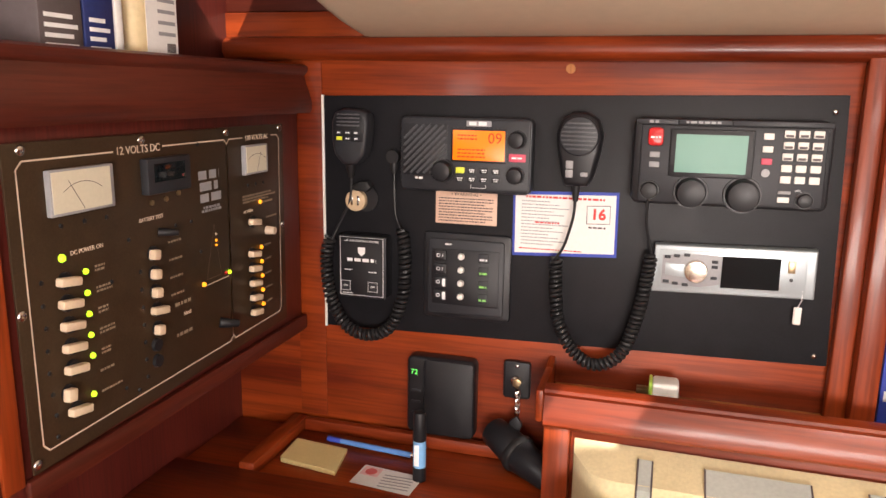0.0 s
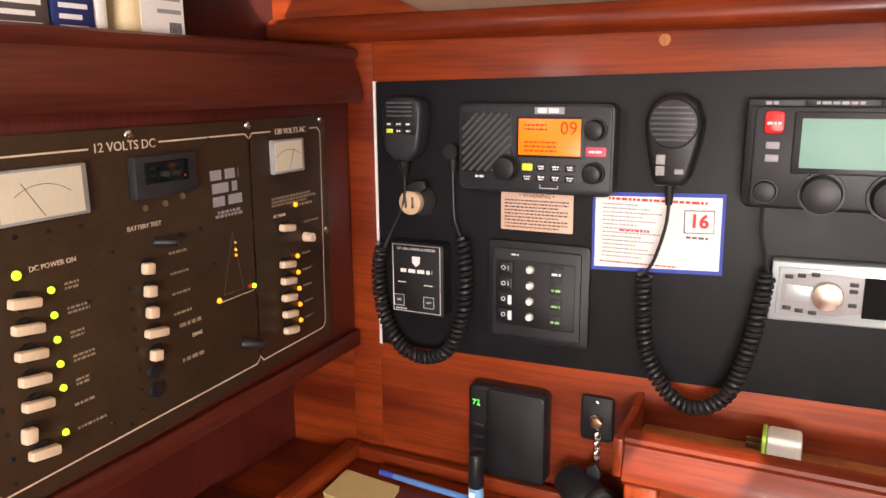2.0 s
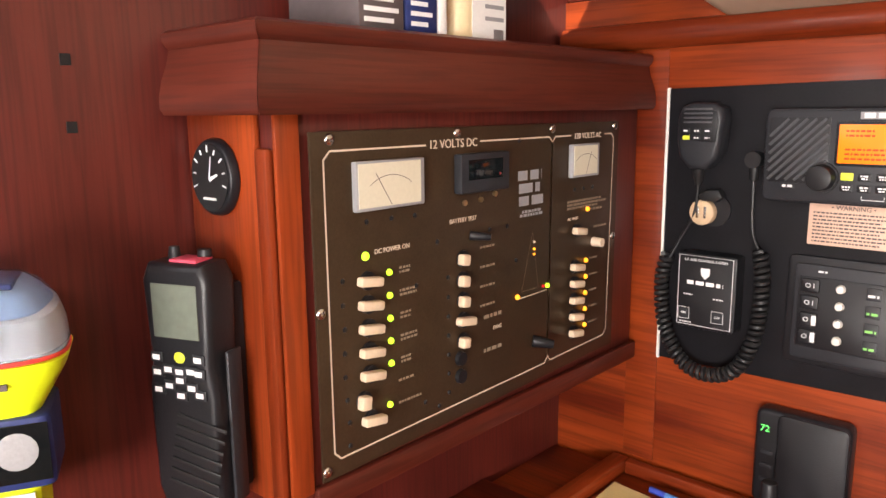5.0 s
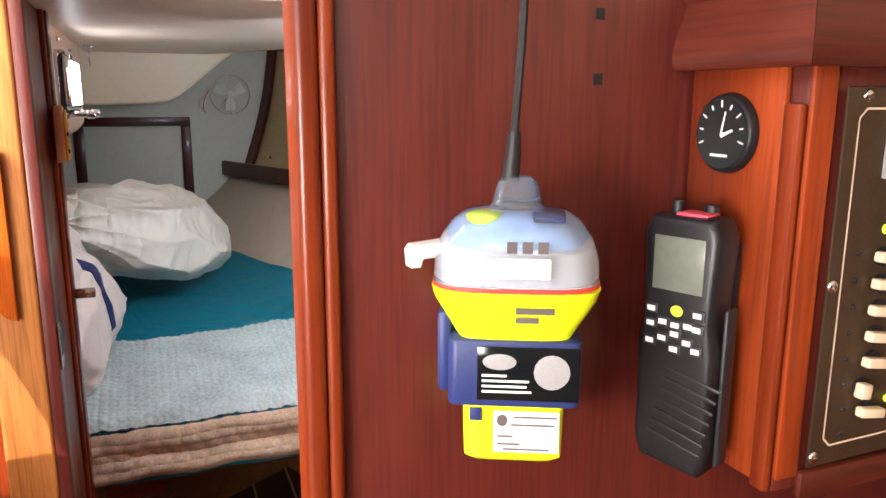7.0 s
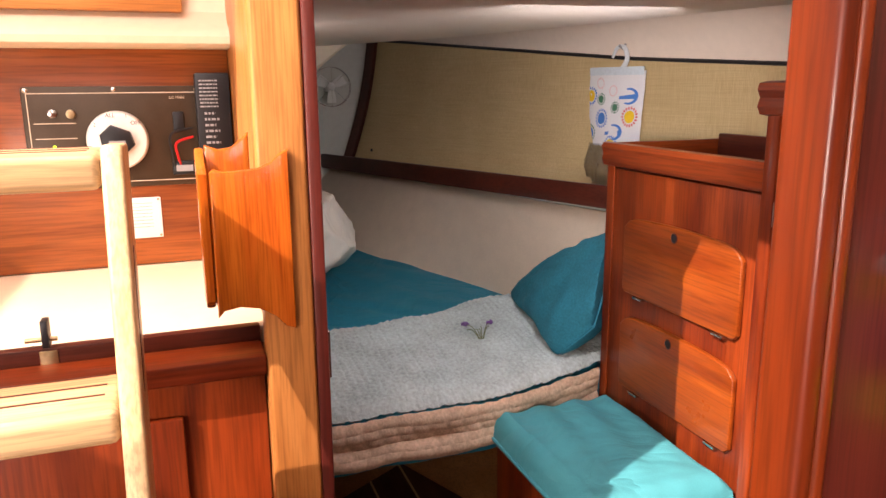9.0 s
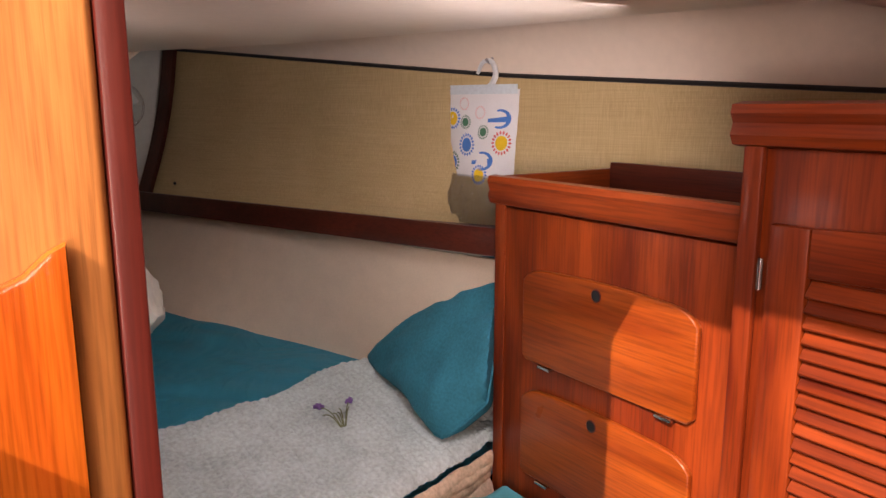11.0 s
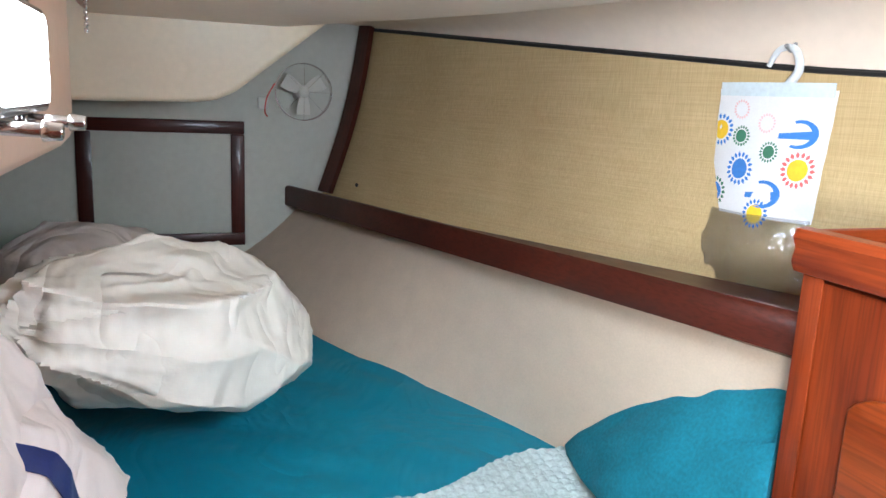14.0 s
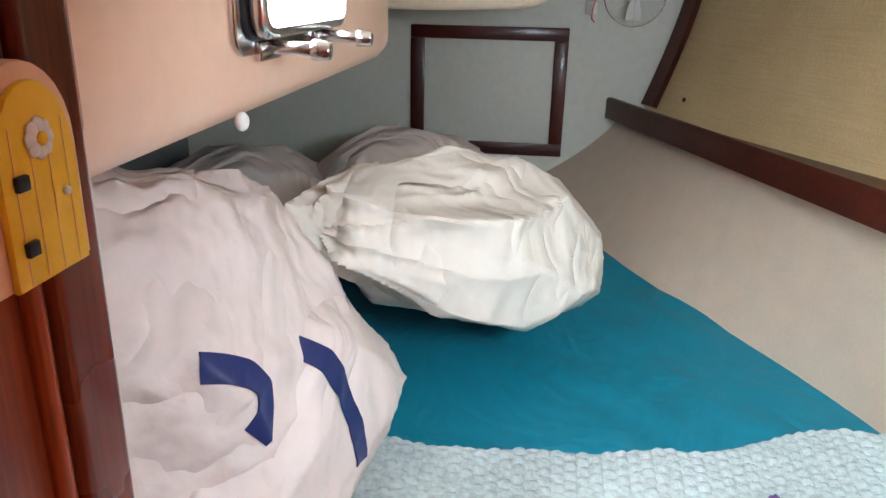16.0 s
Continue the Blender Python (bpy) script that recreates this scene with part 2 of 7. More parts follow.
LED_GREEN = plain("green_led", (0.55, 1.0, 0.03), 0.3, bump=0, glow=0.7)
LED_AMBER = plain("amber_led", (1.0, 0.35, 0.02), 0.3, bump=0, glow=0.7)
LED_TEXT = plain("green_digits", (0.12, 1.0, 0.15), 0.3, bump=0, glow=0.6)
SILVER = plain("silver_fascia", (0.40, 0.45, 0.47), 0.32, 0.4, grain=400, vary=0.05)
SCREEN = plain("dark_screen", (0.006, 0.008, 0.009), 0.08, grain=10, vary=0.2, bump=0)
RED = plain("red_plastic", (0.55, 0.02, 0.02), 0.3, grain=300)
PINK = plain("red_key", (0.62, 0.08, 0.13), 0.4, grain=300)
LIME = plain("fluorescent_yellow", (0.68, 0.80, 0.01), 0.42, grain=300, vary=0.05)
NAVY = plain("navy_plastic", (0.020, 0.032, 0.13), 0.42, grain=300, vary=0.15)
LIGHT_KEY = plain("yellow_key", (0.65, 0.72, 0.05), 0.4, vary=0.05)
PEACH = plain("peach_paint", (0.80, 0.47, 0.27), 0.55, grain=200, vary=0.06)
YELLOW = plain("yellow_paint", (0.85, 0.50, 0.02), 0.5, grain=200, vary=0.06)
TEAL = plain("teal_sheet", (0.008, 0.20, 0.29), 0.5, grain=500, vary=0.12, bump=0.15, weave=420, crease=4, fold=0.006)
TEAL_PLUSH = plain("teal_plush", (0.008, 0.165, 0.235), 0.85, grain=160, vary=0.3, bump=0.6)
AQUA = plain("aqua_cushion", (0.06, 0.36, 0.42), 0.55, grain=300, vary=0.08, bump=0.15, crease=4, fold=0.005)
QUILT = plain("grey_quilt", (0.46, 0.53, 0.52), 0.85, grain=110, vary=0.32, bump=0.7, depth=0.004)
QUILT_EDGE = plain("quilt_side", (0.62, 0.44, 0.31), 0.85, grain=120, vary=0.3, bump=0.5)
SAILCLOTH = plain("white_sailcloth", (0.76, 0.71, 0.62), 0.65, grain=30, vary=0.06, bump=0.3, depth=0.006, crease=3.2, fold=0.02)
SAILCLOTH_PINK = plain("worn_sailcloth", (0.76, 0.66, 0.61), 0.65, grain=26, vary=0.07, bump=0.3, depth=0.006, crease=3.0, fold=0.02)
CLOTH = plain("bag_cloth", (0.78, 0.77, 0.78), 0.8, grain=300, vary=0.05, bump=0.2)
FLOWER_BLUE = plain("print_blue", (0.06, 0.22, 0.62), 0.8)
FLOWER_GREEN = plain("print_green", (0.06, 0.20, 0.12), 0.8)
FLOWER_RED = plain("print_coral", (0.75, 0.16, 0.16), 0.8)
FLOWER_YELLOW = plain("print_yellow", (0.85, 0.55, 0.03), 0.8)
FLOWER_PINK = plain("print_pale_pink", (0.80, 0.52, 0.52), 0.8)
LAVENDER = plain("lavender_bloom", (0.20, 0.10, 0.30), 0.8, vary=0.3)
STEM = plain("lavender_stem", (0.16, 0.18, 0.10), 0.8, vary=0.3)
STRIPE_CREAM = plain("upholstery_cream", (0.70, 0.60, 0.36), 0.85, grain=200, bump=0.3, weave=300)
STRIPE_GREY = plain("upholstery_grey", (0.40, 0.42, 0.38), 0.85, grain=200, bump=0.3, weave=300)
PEACH_LINER = plain("peach_gelcoat", (0.82, 0.55, 0.40), 0.30, grain=60, vary=0.05, bump=0.05)
DOME = plain("blue_clear_dome", (0.72, 0.83, 1.0), 0.10, grain=40, vary=0.12, bump=0.05, clear=0.93)
CLEAR = plain("clear_plastic", (0.72, 0.73, 0.75), 0.04, grain=20, vary=0.05, bump=0, clear=0.97, spec=0.6)
DAY = plain("bright_pane", (0.93, 0.97, 1.0), 0.3, bump=0, glow=3.5)


# ---- building helpers ----
def thing(name, at, label, category, group="", kind=""):
    ob = new(name)
    ob.location = at
    ob.empty_display_size = 0.05
    return tagged(ob, label, category, group, kind)


def origin(ob):
    p = Vector(ob.location)
    while ob.parent:
        ob = ob.parent
        p += Vector(ob.location)
    return p


def part(name, bm, material, parent=None, label="", smooth=True):
    """One bmesh, in world metres, as one mesh object under its thing or part."""
    if parent is not None:
        bmesh.ops.translate(bm, verts=bm.verts, vec=-origin(parent))
    me = bpy.data.meshes.new(name)
    bm.to_mesh(me)
    bm.free()
    me.materials.append(material)
    if smooth:
        me.shade_smooth()
        me.set_sharp_from_angle(angle=radians(40))
    ob = new(name, me)
    ob.parent = parent
    return tagged(ob, label)


def solo(name, bm, material, label, category, kind="", group=""):
    """A thing of a single mesh, its origin at the foot of its middle."""
    lo = [min(v.co[i] for v in bm.verts) for i in range(3)]
    hi = [max(v.co[i] for v in bm.verts) for i in range(3)]
    base = Vector(((lo[0] + hi[0]) / 2, (lo[1] + hi[1]) / 2, lo[2]))
    bmesh.ops.translate(bm, verts=bm.verts, vec=-base)
    ob = part(name, bm, material)
    ob.location = base
    return tagged(ob, label, category, group, kind)


def box(x0, x1, y0, y1, z0, z1, r=0.002, seg=2, bm=None, turn=None):
    bm = bm or bmesh.new()
    m = Matrix.LocRotScale(((x0 + x1) / 2, (y0 + y1) / 2, (z0 + z1) / 2), None, (x1 - x0, y1 - y0, z1 - z0))
    made = bmesh.ops.create_cube(bm, size=1, matrix=(turn or Matrix()) @ m)
    if r:
        r = min(r, 0.45 * min(x1 - x0, y1 - y0, z1 - z0))
        edges = list({e for v in made["verts"] for e in v.link_edges})
        bmesh.ops.bevel(bm, geom=edges, offset=r, segments=seg, affect="EDGES", profile=0.5)
    return bm


def rod(a, b, r, r2=None, n=20, bm=None, bevel=0.0):
    """A round bar from a to b."""
    bm = bm or bmesh.new()
    a, b = Vector(a), Vector(b)
    m = Matrix.Translation((a + b) / 2) @ (b - a).to_track_quat("Z", "Y").to_matrix().to_4x4()
    made = bmesh.ops.create_cone(bm, cap_ends=True, segments=n, radius1=r, radius2=r if r2 is None else r2, depth=(b - a).length, matrix=m)
    if bevel:
        rims = [e for e in {e for v in made["verts"] for e in v.link_edges} if any(len(f.verts) > 4 for f in e.link_faces)]
        bmesh.ops.bevel(bm, geom=rims, offset=bevel, segments=2, affect="EDGES", profile=0.5)
    return bm


def blob(c, s, bm=None, u=24, v=14):
    bm = bm or bmesh.new()
    bmesh.ops.create_uvsphere(bm, u_segments=u, v_segments=v, radius=1, matrix=Matrix.LocRotScale(c, None, s))
    return bm


def prism(outline, axis, a, b, r=0.0, seg=2, bm=None):
    """An outline (two coordinates a point, in the order of the axes left) drawn along axis from a to b."""
    bm = bm or bmesh.new()
    k = "xyz".index(axis)
    rings = []
    for d in (a, b):
        ring = []
        for p in outline:
            q = list(p)
            q.insert(k, d)
            ring.append(bm.verts.new(q))
        rings.append(ring)
    caps = [bm.faces.new(rings[0]), bm.faces.new(rings[1])]
    n = len(outline)
    for i in range(n):
        bm.faces.new((rings[0][i], rings[0][(i + 1) % n], rings[1][(i + 1) % n], rings[1][i]))
    bmesh.ops.recalc_face_normals(bm, faces=bm.faces)
    if r:
        edges = list({e for f in caps for e in f.edges})
        bmesh.ops.bevel(bm, geom=edges, offset=r, segments=seg, affect="EDGES", profile=0.5)
    return bm


def rounded(w0, w1, h0, h1, r, n=5):
    """The outline of a rectangle with round corners."""
    out = []
    for cx, cy, a0 in ((w1 - r, h1 - r, 0), (w0 + r, h1 - r, 90), (w0 + r, h0 + r, 180), (w1 - r, h0 + r, 270)):
        for i in range(n + 1):
            a = radians(a0 + 90 * i / n)
            out.append((cx + r * math.cos(a), cy + r * math.sin(a)))
    return out


def sweep(points, r, n=8, bm=None, close=True):
    """A round cord along points."""
    bm = bm or bmesh.new()
    pts = [Vector(p) for p in points]
    side, rings = None, []
    for i, p in enumerate(pts):
        way = (pts[min(i + 1, len(pts) - 1)] - pts[max(i - 1, 0)]).normalized()
        side = (side - way * side.dot(way)).normalized() if side else way.orthogonal().normalized()
        up = way.cross(side)
        rad = r(i / (len(pts) - 1)) if callable(r) else r
        rings.append([bm.verts.new(p + (side * math.cos(2 * math.pi * k / n) + up * math.sin(2 * math.pi * k / n)) * rad) for k in range(n)])
    for u, v in zip(rings, rings[1:]):
        for k in range(n):
            bm.faces.new((u[k], u[(k + 1) % n], v[(k + 1) % n], v[k]))
    if close:
        bm.faces.new(rings[0][::-1]), bm.faces.new(rings[-1])
    return bm


def curve_points(keys, n=12):
    """A smooth line through the keys."""
    k = [Vector(p) for p in keys]
    out = []
    for i in range(len(k) - 1):
        p0, p1, p2, p3 = k[max(i - 1, 0)], k[i], k[i + 1], k[min(i + 2, len(k) - 1)]
        for j in range(n):
            t = j / n
            out.append(0.5 * (2 * p1 + (p2 - p0) * t + (2 * p0 - 5 * p1 + 4 * p2 - p3) * t * t + (3 * p1 - p0 - 3 * p2 + p3) * t ** 3))
    return out + [k[-1]]


def sheet(f, nu, nv, thick, bm=None):
    """A slab over f(u, v), u and v from 0 to 1, of a thickness along its normal."""
    bm = bm or bmesh.new()
    grid = [[bm.verts.new(f(i / nu, j / nv)) for j in range(nv + 1)] for i in range(nu + 1)]
    for i in range(nu):
        for j in range(nv):
            bm.faces.new((grid[i][j], grid[i + 1][j], grid[i + 1][j + 1], grid[i][j + 1]))
    bmesh.ops.recalc_face_normals(bm, faces=bm.faces)
    bmesh.ops.solidify(bm, geom=list(bm.faces), thickness=thick)
    bmesh.ops.recalc_face_normals(bm, faces=bm.faces)
    return bm


def lettering(name, words, size, m, material, parent, align="CENTER", bold=0.0):
    """Raised printing in the built-in font."""
    cu = bpy.data.curves.new(name, "FONT")
    cu.body, cu.size, cu.align_x, cu.align_y, cu.extrude, cu.resolution_u = words, size, align, "CENTER", 0.0002, 3
    cu.offset = bold
    tmp = new("tmp", cu)
    bpy.context.view_layer.update()
    me = bpy.data.meshes.new_from_object(tmp.evaluated_get(bpy.context.evaluated_depsgraph_get()))
    bpy.data.objects.remove(tmp)
    bpy.data.curves.remove(cu)
    me.name = name
    me.materials.clear()
    me.materials.append(material)
    me.transform(Matrix.Translation(-origin(parent)) @ m)
    ob = new(name, me)
    ob.parent = parent
    return ob


def on_y(x, z, y):
    return pose(x, y, z, 90, 0, 0)


def on_x(y, z, x):
    return pose(x, y, z, 90, 0, 90)


# ---- structure: saloon and chart corner ----
def structure(name, bm, material, label, category):
    return solo(name, bm, material, label, category, "structure")


structure("floor", box(-3.6, 2.6, -1.4, 1.5, -0.06, 0.0, 0), SOLE, "dark varnished teak cabin sole with pale strips", "floor")
for k in range(9):
    structure("sole_strip", box(-3.0, 2.5, -0.55 + 0.13 * k, -0.542 + 0.13 * k, 0.0005, 0.0012, 0), PALE_WOOD, "pale inlaid strip in the cabin sole", "floor")
wall = structure("wall_outboard", box(-0.69, 0.262, 1.136, 1.17, 0.0, 1.56, 0.001), MAHOGANY_X, "varnished red mahogany wall board behind the chart table", "wall")
structure("trim_left_stile", box(-0.55, -0.503, 1.1335, 1.1358, 0.915, 1.487, 0.001), MAHOGANY_X, "upright mahogany stile beside the black radio board", "trim")
structure("trim_right_stile", box(0.236, 0.262, 1.118, 1.1358, 0.6, 1.52, 0.003), MAHOGANY, "upright mahogany stile at the end of the radio wall", "trim")
structure("trim_shelf_post", box(0.262, 0.292, 1.10, 1.5, 0.6, 1.52, 0.003), MAHOGANY, "mahogany post beside the open bookshelf", "trim")
structure("trim_top_rail", prism([(1.1355, 1.489), (1.127, 1.489), (1.118, 1.494), (1.114, 1.502), (1.116, 1.513), (1.122, 1.521), (1.1355, 1.524)], "x", -0.66, 1.6, 0), MAHOGANY_X, "dark moulded mahogany rail under the headliner", "trim")
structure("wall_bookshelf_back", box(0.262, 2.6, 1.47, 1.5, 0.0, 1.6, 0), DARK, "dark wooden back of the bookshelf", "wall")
structure("bookshelf_board", box(0.292, 2.0, 1.12, 1.47, 0.96, 0.98, 0.002), MAHOGANY_X, "mahogany bookshelf board with books on it", "shelf")
structure("ceiling_deck_side", prism([(1.6, 1.505), (1.13, 1.522), (1.05, 1.535), (0.93, 1.565), (0.80, 1.62), (0.72, 1.70), (0.68, 1.80), (0.66, 1.90), (1.6, 1.90)], "x", -0.45, 2.6, 0.03, 4), CREAM, "cream moulded headliner under the side deck", "ceiling")
# dark boards added to keep the recess above the switch cabinet dark
structure("wall_corner_fill", box(-0.6645, -0.40, 1.1375, 1.6, 1.561, 1.94, 0.002), DARK_X, "dark filler board added to close the corner behind the headliner", "wall")
structure("ceiling_corner", box(-0.6645, -0.501, 0.60, 1.6, 1.905, 1.94, 0), DARK_X, "dark cover board added to close the corner over the switch cabinet", "ceiling")
saloon = box(-0.5, 0.36, -1.4, 0.67, 1.90, 1.92, 0)
box(0.36, 0.50, -1.4, -0.02, 1.90, 1.92, 0, bm=saloon), box(0.36, 0.50, 0.10, 0.67, 1.90, 1.92, 0, bm=saloon), box(0.50, 2.6, -1.4, 0.67, 1.90, 1.94, 0, bm=saloon)
structure("ceiling_saloon", saloon, CREAM, "cream headliner of the saloon with a small hatch", "ceiling")
structure("wall_saloon_forward", box(2.6, 2.64, -1.4, 1.5, 0, 1.95, 0), MAHOGANY, "mahogany bulkhead at the forward end", "wall")
structure("wall_saloon_side", box(-0.6, 2.6, -1.44, -1.4, 0, 1.95, 0), MAHOGANY, "mahogany wall across the saloon", "wall")
structure("bulkhead", box(-0.69, -0.665, 0.2205, 1.5, 0.0, 1.94, 0.001), DARK, "dark reddish mahogany bulkhead between saloon and aft cabin", "wall")
structure("door_jamb_inner", prism(rounded(-0.70, -0.655, 0.191, 0.208, 0.006), "z", 0.0, 1.94), MAHOGANY, "rounded mahogany door jamb", "door frame")
structure("door_jamb_outer", prism(rounded(-0.70, -0.655, 0.2085, 0.2203, 0.005), "z", 0.0, 1.94), MAHOGANY, "rounded mahogany door jamb strip", "door frame")

# ---- structure: companionway and engine box ----
structure("door_post", prism(rounded(-1.215, -1.178, -0.112, -0.052, 0.006), "z", 0.0, 1.94), TEAK, "sunlit varnished teak door post", "door frame")
structure("door_post_lining", box(-1.215, -1.178, -0.0515, -0.036, 0.0, 1.94, 0.002), DARK, "dark mahogany lining of the door post", "door frame")
structure("partition", box(-1.70, -1.30, -0.100, -0.0955, 0.0, 1.94, 0.001), TEAK, "teak partition between companionway and aft cabin", "wall")
structure("wall_engine", box(-1.71, -1.69, -0.507, -0.1005, 1.086, 1.47, 0.001), ENGINE_WOOD, "varnished teak board behind the engine panel", "wall")
structure("wall_engine_side", box(-1.95, -1.71, -1.4, -0.507, 1.086, 1.6, 0), CREAM, "cream moulded recess beside the engine panel", "wall")
structure("wall_companionway", box(-1.95, -0.35, -1.44, -1.40, 0, 1.94, 0), CREAM, "cream side of the companionway", "wall")
structure("companionway_lip", prism([(-1.70, 1.458), (-1.625, 1.458), (-1.612, 1.464), (-1.608, 1.475), (-1.618, 1.488), (-1.65, 1.50), (-1.70, 1.56)], "y", -1.4, -0.097), CREAM, "cream moulded lip over the engine panel", "trim")
structure("companionway_board", box(-1.665, -1.64, -1.2, -0.17, 1.515, 1.70, 0.004), TEAK_Y, "teak board above the moulded lip", "trim")
structure("companionway_bridge", box(-1.70, -1.665, -1.4, -0.097, 1.50, 1.94, 0), CREAM, "cream moulding of the companionway", "wall")
structure("companionway_top", box(-3.6, -1.25, -1.4, -0.09, 1.905, 1.94, 0), CREAM, "cream moulding over the engine box", "ceiling")
structure("engine_box_top", box(-1.69, -1.262, -1.4, -0.101, 1.06, 1.085, 0.004), CREAM, "cream moulded top of the engine box", "counter")
structure("engine_box_riser", box(-1.2615, -1.245, -1.4, -0.1125, 1.046, 1.091, 0.003), DARK_Y, "dark mahogany fiddle along the engine box top", "trim")
structure("engine_box_ledge", box(-1.2445, -1.178, -1.4, -0.1125, 1.046, 1.072, 0.004), MAHOGANY_Y, "mahogany ledge in front of the engine box top", "trim")
structure("engine_box_front", box(-1.245, -1.2155, -1.4, -0.113, 0.0, 1.0455, 0.001), MAHOGANY, "mahogany front of the engine box", "wall")
door = structure("engine_box_door", box(-1.2148, -1.203, -0.62, -0.215, 0.35, 0.995, 0.004), MAHOGANY, "mahogany access panel of the engine box", "door")

# ---- structure: aft cabin ----
structure("ceiling_entry", box(-1.3, -0.66, -0.09, 1.6, 1.90, 1.94, 0), WHITE_LINER, "off-white headliner above the cabin door", "ceiling")
structure("ceiling_step", box(-1.34, -1.3005, -0.09, 1.6, 1.536, 1.94, 0.01), WHITE_LINER, "moulded step in the headliner", "ceiling")
structure("ceiling_cabin", box(-3.6, -1.34, -0.09, 1.6, 1.60, 1.64, 0), WHITE_LINER, "off-white headliner of the aft cabin", "ceiling")
structure("wall_aft", box(-3.62, -3.55, -1.4, 1.5, 0.3, 1.64, 0), BULK_WHITE, "white laminate bulkhead at the end of the aft cabin", "wall")


def seat_edge(x):
    return np.interp(x, [-3.55, -2.95, -2.4, -1.4, -0.7], [0.22, 0.42, 0.69, 0.98, 1.12])


def seat_under(u, v):
    x = -3.0 + 1.66 * u
    e = seat_edge(x)
    d = v * (e + 0.08)
    fall = max(0.0, 1 - d / 0.10)
    return Vector((x, e - d, 1.532 + 0.07 * fall ** 2.2))


structure("ceiling_cockpit_seat", sheet(seat_under, 40, 40, 0.004), WHITE_LINER, "pinkish white moulded underside of the cockpit seat", "ceiling")
structure("ceiling_soffit", prism([(-0.9, 1.354), (-0.06, 1.354), (0.13, 1.360), (0.17, 1.366), (0.21, 1.385), (0.41, 1.545), (0.41, 1.60), (-0.9, 1.60)], "x", -3.5495, -2.98, 0.012, 3), CREAM, "cream moulded soffit at the end of the cabin", "ceiling")
cockpit = bmesh.new()
prism([(-0.14, 1.60), (-0.078, 1.60), (-0.078, 1.325), (-0.083, 1.302), (-0.098, 1.285), (-0.13, 1.278), (-1.4, 1.278), (-1.4, 1.30), (-0.14, 1.30)], "x", -2.62, -1.7005, bm=cockpit)
structure("wall_cockpit_well", cockpit, PEACH_LINER, "pinkish white moulded side of the cockpit well", "wall")
end = bmesh.new()
prism([(-2.62, -0.078), (-2.75, -0.15), (-2.98, -0.19), (-2.98, -0.9), (-2.62, -0.9)], "z", 1.30, 1.60, 0.01, bm=end)
structure("wall_cockpit_end", end, WHITE_LINER, "white moulded end of the cockpit well", "wall")
structure("wall_under_cockpit", box(-3.55, -1.72, -0.95, -0.91, 0.3, 1.6, 0), SHADED_LAMINATE, "laminate panel under the cockpit, coloured dark grey for its shade", "wall")
structure("wall_engine_back", box(-1.79, -1.70, -0.95, -0.1355, 0.0, 1.277, 0), BULK_WHITE, "white panel behind the engine box", "wall")


def bed_z(x):
    return 0.64 + 0.135 * (-1.9 - x)


def hull_foot(x):
    return np.interp(x, [-3.55, -3.0, -2.5, -1.95, -0.7], [0.16, 0.43, 0.82, 1.10, 1.4])


def rail_y(x):
    return 0.39 + (x + 3.56) * 0.2966


def hull_low(u, v):
    x = -3.552 + 1.65 * u
    z0, z1 = bed_z(x) - 0.06, 1.052
    y0, y1 = hull_foot(x), rail_y(x) + 0.06
    w = v + 0.10 * math.sin(math.pi * v)
    return Vector((x, y0 - 0.04 + (y1 - y0 + 0.04) * (w if w < 1 else 1), z0 + (z1 - z0) * v))


def hull_high(u, v):
    x = -3.552 + 2.86 * u
    y0 = 0.51 + 0.425 * (x + 3.552)
    y1 = np.interp(x, [-3.552, -2.265, -1.35, -0.69], [0.635, 1.115, 1.40, 1.55])
    z1 = np.interp(x, [-3.552, -2.265, -1.35, -0.69], [1.59, 1.467, 1.412, 1.39])
    return Vector((x, y0 + (y1 - y0) * v + 0.018 * math.sin(math.pi * v), 1.07 + (z1 - 1.07) * v))


structure("wall_hull_lower", sheet(hull_low, 30, 12, 0.006), VINYL, "padded beige vinyl hull lining above the berth", "wall")
structure("wall_hull_upper", sheet(hull_high, 40, 12, 0.006), LINEN, "woven tan cloth hull lining", "wall")


def strip_point(x, dz=0.0, dy=0.0):
    p = hull_high((x + 3.552) / 2.86, 1.0)
    return Vector((x, p.y + dy, p.z + dz))


structure("trim_hull_strip", sweep([strip_point(-3.54 + 2.8 * i / 30, 0.0, -0.006) for i in range(31)], 0.006, 6), RUBBER, "black rubber strip along the top of the hull cloth", "trim")
structure("ceiling_cove", sheet(lambda u, v: strip_point(-3.55 + 2.85 * u, 0.004 + (1.604 - strip_point(-3.55 + 2.85 * u).z) * (1 - (1 - v) ** 1.6), -0.16 * v ** 1.8 - 0.002), 30, 8, 0.004), WHITE_LINER, "cream cove between hull cloth and headliner", "ceiling")
structure("trim_rib", sheet(lambda u, v: Vector((-3.535 + 0.055 * u, 0.0, 0.0)) + Vector((0, hull_high(0.01 + 0.02 * u, v).y - 0.018, hull_high(0.01, v).z + 0.02)), 2, 14, 0.016), CABIN_DARK, "dark curved mahogany rib in the corner", "trim")
structure("hull_shelf", sheet(lambda u, v: Vector((-3.55 + 1.62 * u, rail_y(-3.55 + 1.62 * u) + 0.012 + v * (hull_high((1.62 * u + 0.002) / 2.86, 0).y - rail_y(-3.55 + 1.62 * u) - 0.006), 1.066 + 0.025 * u)), 16, 2, 0.012), CABIN_DARK_X, "dark mahogany shelf along the hull", "shelf")
rail_bm = bmesh.new()
profile = [(0.0, 1.047), (0.022, 1.047), (0.022, 1.100), (0.016, 1.107), (0.006, 1.107), (0.0, 1.100)]
